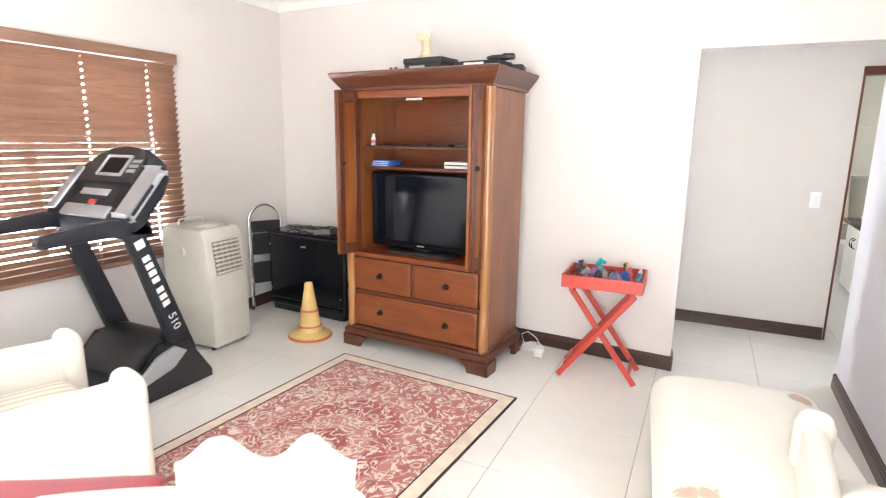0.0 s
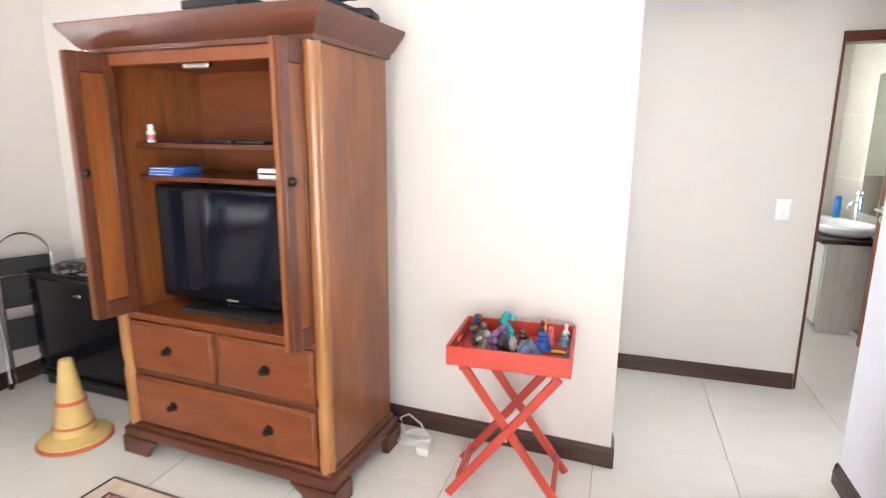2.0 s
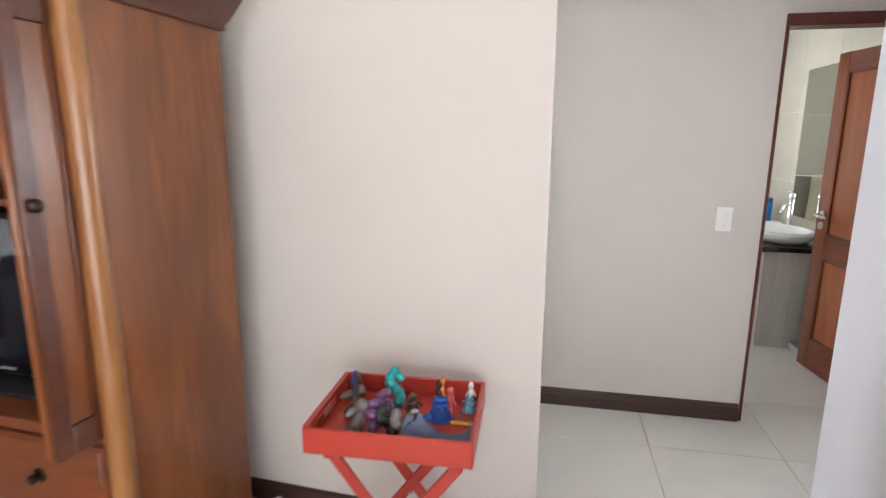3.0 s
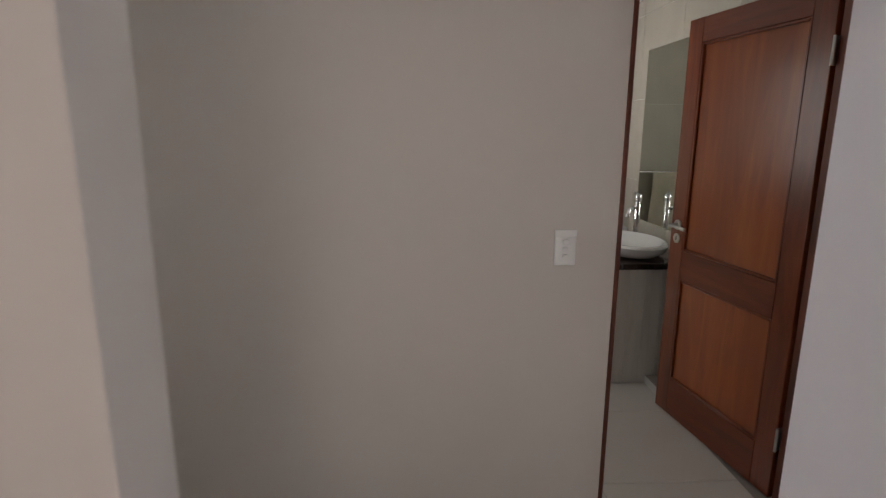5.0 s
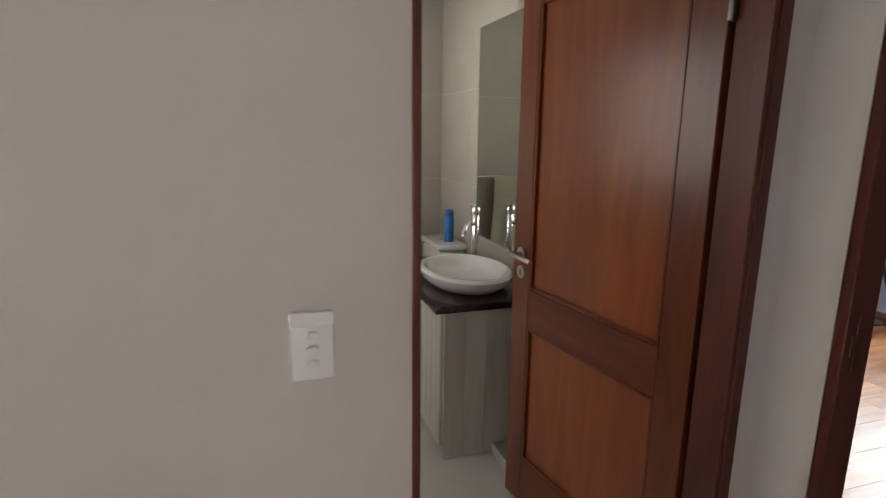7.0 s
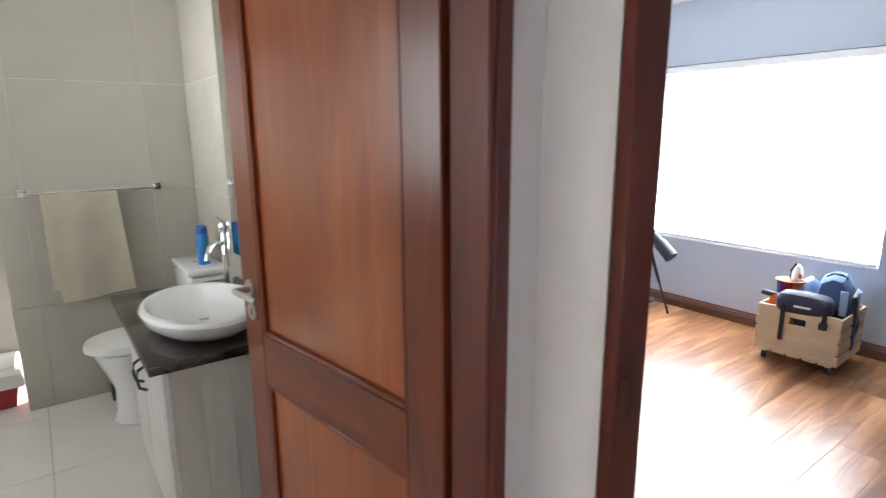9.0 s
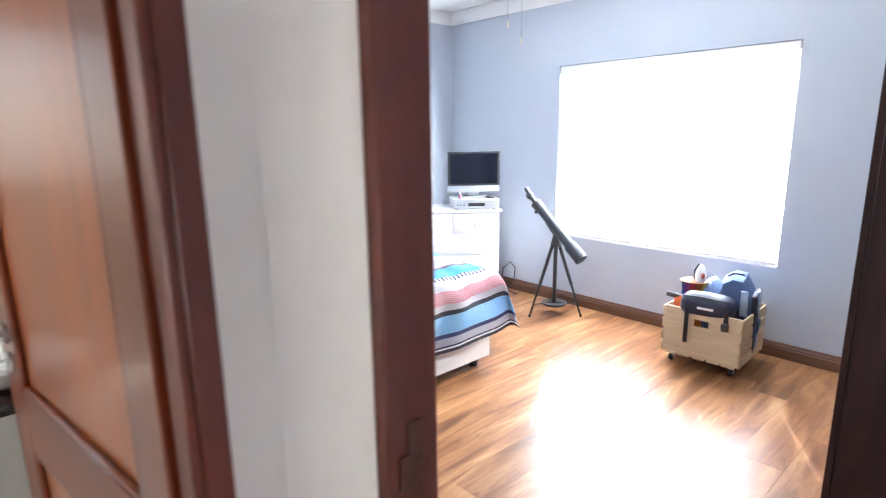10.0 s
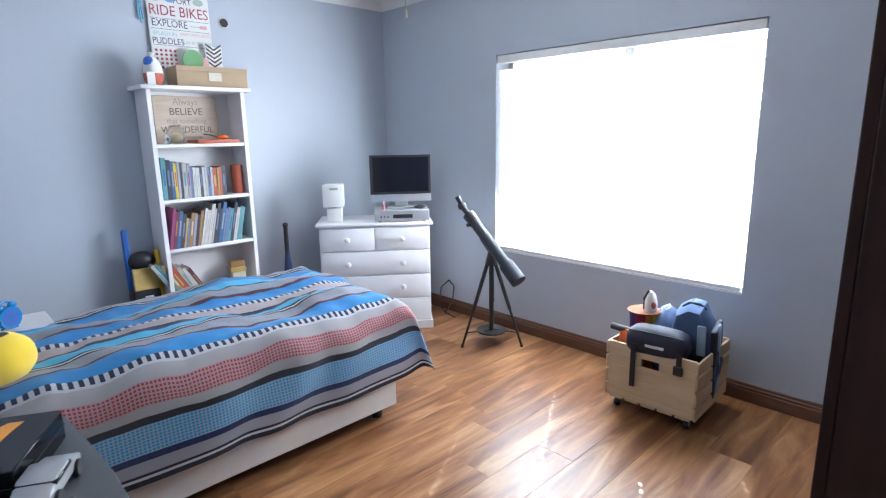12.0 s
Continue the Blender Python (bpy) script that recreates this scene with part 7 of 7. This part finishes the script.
part("strap", box(-0.120, -0.075, 0.28, -0.108, -0.035, 0.44, 0.004), PALEB, bp, "pale blue strap")
part("top_handle", tube([(0.0, -0.05, 0.475), (0.0, -0.02, 0.50), (0.0, 0.03, 0.50), (0.0, 0.06, 0.475)], 0.007, 8), NAVY, bp)
bp2 = at_crate("bag", 0.10, 0.045, 0.09, 0, -6, 0, "rounded dark bag with pale piping in the crate", "bag")
part("body", lathe([(0.10, 0.0), (0.13, 0.1), (0.135, 0.28), (0.11, 0.38), (0.04, 0.43)], 22, (0, 0), 0.55), BOOKM[13], bp2)
part("piping", tube([(-0.10, -0.02, 0.30), (-0.085, -0.01, 0.37), (-0.03, 0.0, 0.435), (0.04, 0.0, 0.43), (0.10, 0.0, 0.36)], 0.006, 6), PALEB, bp2)
wbg = at_crate("waist_bag", -0.155, 0.0, 0.335, 0, 0, 4, "black nylon waist bag hanging over the crate's edge", "waist bag")
part("pouch", soft_box(-0.075, -0.16, 0.0, 0.075, 0.14, 0.13, 0.05, 0.015), NAVY, wbg)
part("zip", tube([(-0.05, -0.14, 0.118), (-0.062, -0.05, 0.125), (-0.062, 0.05, 0.125), (-0.05, 0.12, 0.118)], 0.004, 6), BLACK, wbg)
part("print", box(-0.0775, -0.06, 0.055, -0.0745, 0.03, 0.068), WHITE, wbg)
for sy, zz in ((0.085, -0.17), (-0.135, -0.035)):
    part("strap", box(-0.080, sy - 0.013, zz, -0.074, sy + 0.013, 0.06, 0.002), BLACK_M, wbg)
part("buckle", box(-0.090, -0.155, -0.05, -0.072, -0.112, -0.005, 0.004), BLACK, wbg)
sh = at_crate("striped_hat", -0.02, 0.13, 0.10, 0, 0, 0, "rainbow striped felt hat with a red and orange brim", "hat")
HATS = [paint("hat_stripe", c, 0.85, 0.1, 20, 240, 0.2) for c in ((0.45, 0.03, 0.03), (0.62, 0.20, 0.03), (0.60, 0.42, 0.05), (0.06, 0.22, 0.10), (0.05, 0.10, 0.35), (0.22, 0.05, 0.22))]
for k in range(12):
    sg_ = bmesh.new()
    a0, a1 = 2 * math.pi * k / 12, 2 * math.pi * (k + 1) / 12
    ringv = [[sg_.verts.new((r * math.cos(a), r * math.sin(a), z)) for a in (a0, (a0 + a1) / 2, a1)] for r, z in ((0.060, 0.20), (0.068, 0.30), (0.075, 0.40))]
    for q in range(2):
        for i in range(2):
            sg_.faces.new((ringv[q][i], ringv[q][i + 1], ringv[q + 1][i + 1], ringv[q + 1][i]))
    bmesh.ops.solidify(sg_, geom=sg_.faces, thickness=0.004)
    part("stripe", sg_, HATS[k % 6], sh)
part("brim", lathe([(0.05, 0.392), (0.084, 0.400), (0.086, 0.405), (0.05, 0.405)], 28), paint("brim_felt", (0.30, 0.11, 0.05), 0.9, 0.3, 25, 240, 0.3), sh)
part("crown_base", lathe([(0.075, 0.0), (0.078, 0.10), (0.060, 0.205)], 20), HATS[1], sh)
cp = at_crate("cap", -0.01, 0.10, 0.512, 0, -15, 20, "white cap with a red badge on the striped hat", "cap")
part("crown", lathe([(0.045, 0.0), (0.045, 0.04), (0.032, 0.085), (0.012, 0.105)], 20, (0, 0), 0.7), WHITE, cp)
part("strap", tube([(0, 0.034, 0.0), (0.0, 0.036, 0.06), (0, 0.012, 0.112)], 0.007, 6), NAVY, cp)
part("badge", ball((-0.036, -0.014, 0.045), 0.012, 0.014, 0.022, 10, 6), BOOKM[7], cp)
rtool = at_crate("toy_blaster", -0.14, 0.165, 0.23, 0, 0, 0, "red and black plastic toy sticking out of the crate", "toy")
part("body", box(-0.025, -0.045, 0.0, 0.025, 0.03, 0.20, 0.012, 2), ORANGE, rtool)
part("grip", cyl((-0.02, 0.075, 0.20), (0.0, -0.03, 0.185), 0.018, seg=12), BLACK, rtool)
solo("cord", tube([cr.matrix_world @ Vector(p) for p in ((0.02, -0.20, 0.36), (0.0, -0.226, 0.385), (-0.01, -0.246, 0.36), (0.0, -0.248, 0.29), (-0.005, -0.246, 0.24))], 0.0035, 6), BLACK, "thin black cord hanging over the crate", "cord")

# dark wardrobe beside the door
DARKW = wood("dark_wenge_board", (0.016, 0.006, 0.005), (0.029, 0.011, 0.009), (0.044, 0.018, 0.014), "Z", 0.6, 0.0)
DARKW.node_tree.nodes["Principled BSDF"].inputs["Specular IOR Level"].default_value = 0.15
wd = thing("wardrobe", 5.13, 5.43, 0, 0, "tall dark brown built-in wardrobe along the wall", "wardrobe")
part("side_panel", box(-0.70, -0.32, 0.0, -0.678, 0.315, 2.40, 0.002), DARKW, wd)
part("side_panel", box(0.678, -0.32, 0.0, 0.70, 0.315, 2.40, 0.002), DARKW, wd)
part("top_panel", box(-0.678, -0.32, 2.378, 0.678, 0.315, 2.40), DARKW, wd)
part("back_panel", box(-0.678, -0.325, 0.0, 0.678, -0.305, 2.378), DARKW, wd)
for i in range(2):
    dr = part("door", box(-0.70 + 0.702 * i, 0.316, 0.06, -0.002 + 0.702 * i, 0.335, 2.40, 0.002), DARKW, wd)
    part("handle", box(-0.06 + 0.10 * i, 0.335, 1.0, -0.045 + 0.10 * i, 0.355, 1.2, 0.004), STEEL, dr)
part("plinth", box(-0.678, -0.3, 0.0, 0.678, 0.29, 0.06), DARKW, wd)

# desk by the door with clutter
DESKG = paint("dark_grey_desk_laminate", (0.060, 0.066, 0.074), 0.4, 0.06, 6, 200, 0.03)
PANELC = paint("pale_beige_board", (0.50, 0.46, 0.42), 0.5, 0.04, 5, 200, 0.03)
dk = thing("desk", 3.145, 6.90, 0, 0, "dark grey laminate desk with a rounded corner and side shelf", "desk")
out = [(0.0, 0.36), (0.478, 0.36), (0.492, 0.20), (0.504, 0.0), (0.502, -0.14), (0.485, -0.27), (0.452, -0.36), (0.405, -0.41), (0.34, -0.425), (0.0, -0.425)]
top_bm = extrude(out, 0.028, "Z", 0.005)
bmesh.ops.translate(top_bm, verts=top_bm.verts, vec=(0, 0, 0.694))
part("desktop", top_bm, DESKG, dk)
part("leg_panel", box(0.03, -0.30, 0.0, 0.22, -0.275, 0.694, 0.003), PANELC, dk)
part("leg_panel", box(0.03, 0.30, 0.0, 0.30, 0.325, 0.975, 0.003), PANELC, dk)
part("side_shelf", box(0.0, 0.262, 0.975, 0.332, 1.02, 1.005, 0.005), DESKG, dk)
part("shelf_apron", box(0.02, 0.275, 0.925, 0.316, 0.30, 0.975, 0.003), PANELC, dk)
part("shelf_leg", box(0.02, 0.94, 0.0, 0.06, 0.98, 0.975, 0.003), PANELC, dk)
solo("laptop", box(3.17, 6.60, 0.7225, 3.48, 6.80, 0.757, 0.008, 2), DESKG, "closed dark grey laptop lying on the desk", "laptop")
solo("ruler", box(3.20, 6.81, 0.7225, 3.565, 6.835, 0.735, 0.003), BLACK, "long black bar lying on the grey desk", "ruler")
gs = thing("glass_bowl", 3.33, 7.02, 0.7225, 0, "round clear glass bowl holding green and orange toys", "glass bowl")
globe = ball((0, 0, 0.094), 0.105, 0.105, 0.093, 32, 20)
hollow = ball((0, 0, 0.094), 0.1035, 0.1035, 0.0915, 32, 20)
bmesh.ops.reverse_faces(hollow, faces=hollow.faces)
inner = bpy.data.meshes.new("hollow")
hollow.to_mesh(inner)
hollow.free()
globe.from_mesh(inner)
bpy.data.meshes.remove(inner)
part("bowl", globe, CLEAR, gs)
part("green_toy", lathe([(0.045, 0.02), (0.055, 0.03), (0.05, 0.065), (0.02, 0.07)], 16, (-0.02, -0.01)), GREEN, gs)
part("orange_toy", ball((0.045, 0.01, 0.045), 0.03, 0.025, 0.018, 12, 8), ORANGE, gs)
gbx = thing("game_box", 3.475, 7.05, 0.7225, 62, "glossy black game box with an orange print on the desk", "box")
part("box", box(-0.13, -0.075, 0.0, 0.13, 0.075, 0.075, 0.003), GLOSS, gbx)
swoosh = [(-0.10 + 0.19 * i / 12, 0.02 + 0.035 * math.sin(math.pi * i / 12)) for i in range(13)] + [(0.09 - 0.19 * i / 12, -0.012 + 0.012 * math.sin(math.pi * i / 12)) for i in range(13)]
part("print", extrude(swoosh, 0.0012, "Z", m=Matrix.Translation((0, 0, 0.0752))), paint("amber_print", (0.80, 0.30, 0.02), 0.4, 0.05, 20, 200, 0.0), gbx, "curved orange print")
part("seam", box(-0.131, -0.0762, 0.036, 0.131, 0.0762, 0.038), BLACK_M, gbx)
c2 = thing("toy_car", 3.53, 6.90, 0.7225, 62, "silver toy car on the grey desk", "toy car")
part("body", extrude([(-0.088, 0.016), (0.088, 0.016), (0.090, 0.034), (0.055, 0.042), (0.024, 0.058), (-0.040, 0.058), (-0.068, 0.043), (-0.090, 0.038)], 0.074, "Y", 0.006, m=Matrix.Translation((0, -0.037, 0))), SILVER, c2)
part("windscreen", box(-0.052, -0.0385, 0.043, 0.034, 0.0385, 0.054, 0.003), SCREEN, c2)
part("bumper", box(0.086, -0.032, 0.018, 0.094, 0.032, 0.028, 0.003), CHROME, c2)
for px in (-0.054, 0.056):
    for py in (-0.036, 0.036):
        part("wheel", cyl((px, py - 0.008, 0.0175), (px, py + 0.008, 0.0175), 0.0175, seg=14), BLACK, c2)
pn = thing("pen_stand", 3.30, 6.86, 0.7225, 0, "upright dark pen stand on the desk", "pen stand")
part("post", box(-0.012, -0.01, 0.0, 0.012, 0.01, 0.10, 0.004), BLACK_M, pn)
part("base", box(-0.03, -0.025, 0.0, 0.03, 0.025, 0.008, 0.002), BLACK_M, pn)
gl = thing("drinking_glass", 3.36, 6.545, 0.7225, 0, "small clear drinking glass near the desk's edge", "glass")
part("glass", lathe([(0.026, 0), (0.028, 0.003), (0.034, 0.085), (0.0315, 0.085), (0.026, 0.008), (0.004, 0.007)], 20), CLEAR, gl)
BLACK_C = paint("black_cloth", (0.008, 0.007, 0.009), 0.95, 0.2, 14, 260, 0.4)
bh = thing("black_bag", 3.27, 7.44, 1.0055, 10, "soft black bag lying on the side shelf", "bag")
part("body", soft_box(-0.12, -0.20, 0.0, 0.14, 0.24, 0.11, 0.05, 0.03), BLACK_C, bh)
part("strap", tube([(0.10, -0.05, 0.07), (0.14, -0.02, 0.07), (0.15, 0.04, 0.05), (0.12, 0.09, 0.06)], 0.006, 6), BLACK, bh)
part("clip", box(0.12, -0.03, 0.05, 0.15, -0.01, 0.06, 0.002), CHROME, bh)

# pull cords of the ceiling fan
for px, py, pz in ((4.90, 7.41, 2.0), (4.90, 7.32, 1.905)):
    pc_ = thing("pull_cord", px, py, BZ, 0, "thin ceiling fan pull cord with a small bell end", "pull cord", "fan pull cords")
    part("cord", cyl((0, 0, 0), (0, 0, pz - BZ), 0.0012, seg=6), CHROME, pc_)
    part("end", lathe([(0.004, pz - BZ - 0.035), (0.007, pz - BZ - 0.03), (0.004, pz - BZ)], 10), PAPER, pc_)

# ---- floors and wall tiles: the pieces, last ----
floor = structure("floor", box(-2.68, -1.75, -0.12, 3.03, 9.6, -0.004), GROUT)
sub = structure("floor_bedroom", box(3.03, 4.95, -0.12, 6.67, 9.61, -0.004), GROUT)
tile_bm = box(0, 0, -0.004, 0.617, 0.617, 0.0, 0.0008)
tile_me = mesh_from(tile_bm, "floor_tile", TILE, 0)
for i in range(-5, 4):
    for j in range(-6, 13):
        x, y = 0.29 + 0.62 * i, 5.72 + 0.62 * (j - 6)
        if not (-3.2 < x < 3.03) or y > 9.5 or y < -2.3:
            continue
        if y > 6.1 and (x < 0.3):
            continue
        if y < 4.4 and x > 1.96:
            continue
        t = new("floor_tile", tile_me)
        t.parent = floor
        t.location = (x + 0.0015, y + 0.0015, 0)
# laminate planks, 0.19 wide, laid along x with staggered ends
plank_me = {}
rng = random.Random(4)
y = 5.08
row = 0
while y < 9.46:
    x = 3.03 - rng.random() * 1.1
    while x < 6.47:
        x0, x1 = max(x, 3.035), min(x + 1.28, 6.468)
        if x1 - x0 > 0.02:
            key = round(x1 - x0, 3)
            if key not in plank_me:
                plank_me[key] = mesh_from(box(0, 0, -0.004, key - 0.0006, 0.1893, 0.0, 0.0005), "plank", LAMINATE, 0)
            p = new("plank", plank_me[key])
            p.parent = sub
            p.location = (x0, y, 0)
        x += 1.28
    y += 0.19
    row += 1
# wall tiles of the bathroom, back wall and right wall
back = bpy.data.objects["wall_bathroom_back"]
right = bpy.data.objects["wall_bathroom_right"]
bt_me = mesh_from(box(0, -0.004, 0, 0.597, 0.0, 0.577, 0.0008), "wall_tile", BATH_TILE, 0)
bt_right = mesh_from(box(0, -0.004, 0, 0.219, 0.0, 0.577, 0.0008), "wall_tile", BATH_TILE, 0)
bt_left = mesh_from(box(0, -0.004, 0, 0.117, 0.0, 0.577, 0.0008), "wall_tile", BATH_TILE, 0)
br_me = mesh_from(box(-0.004, 0, 0, 0.0, 0.597, 0.577, 0.0008), "wall_tile", BATH_TILE, 0)
br_cut = mesh_from(box(-0.004, 0, 0, 0.0, 0.347, 0.577, 0.0008), "wall_tile", BATH_TILE, 0)
for k in range(5):
    z = 1.15 + 0.58 * (k - 2)
    if z > 2.4:
        continue
    for x, me in ((2.793, bt_right), (2.193, bt_me), (2.073, bt_left)):
        t = new("wall_tile", me)
        t.parent, t.location = back, (x, 8.9498, z)
    for j in range(5):
        t = new("wall_tile", br_me if j < 4 else br_cut)
        t.parent, t.location = right, (3.0158, 8.945 - 0.6 * (j + 1) if j < 4 else 6.195, z)
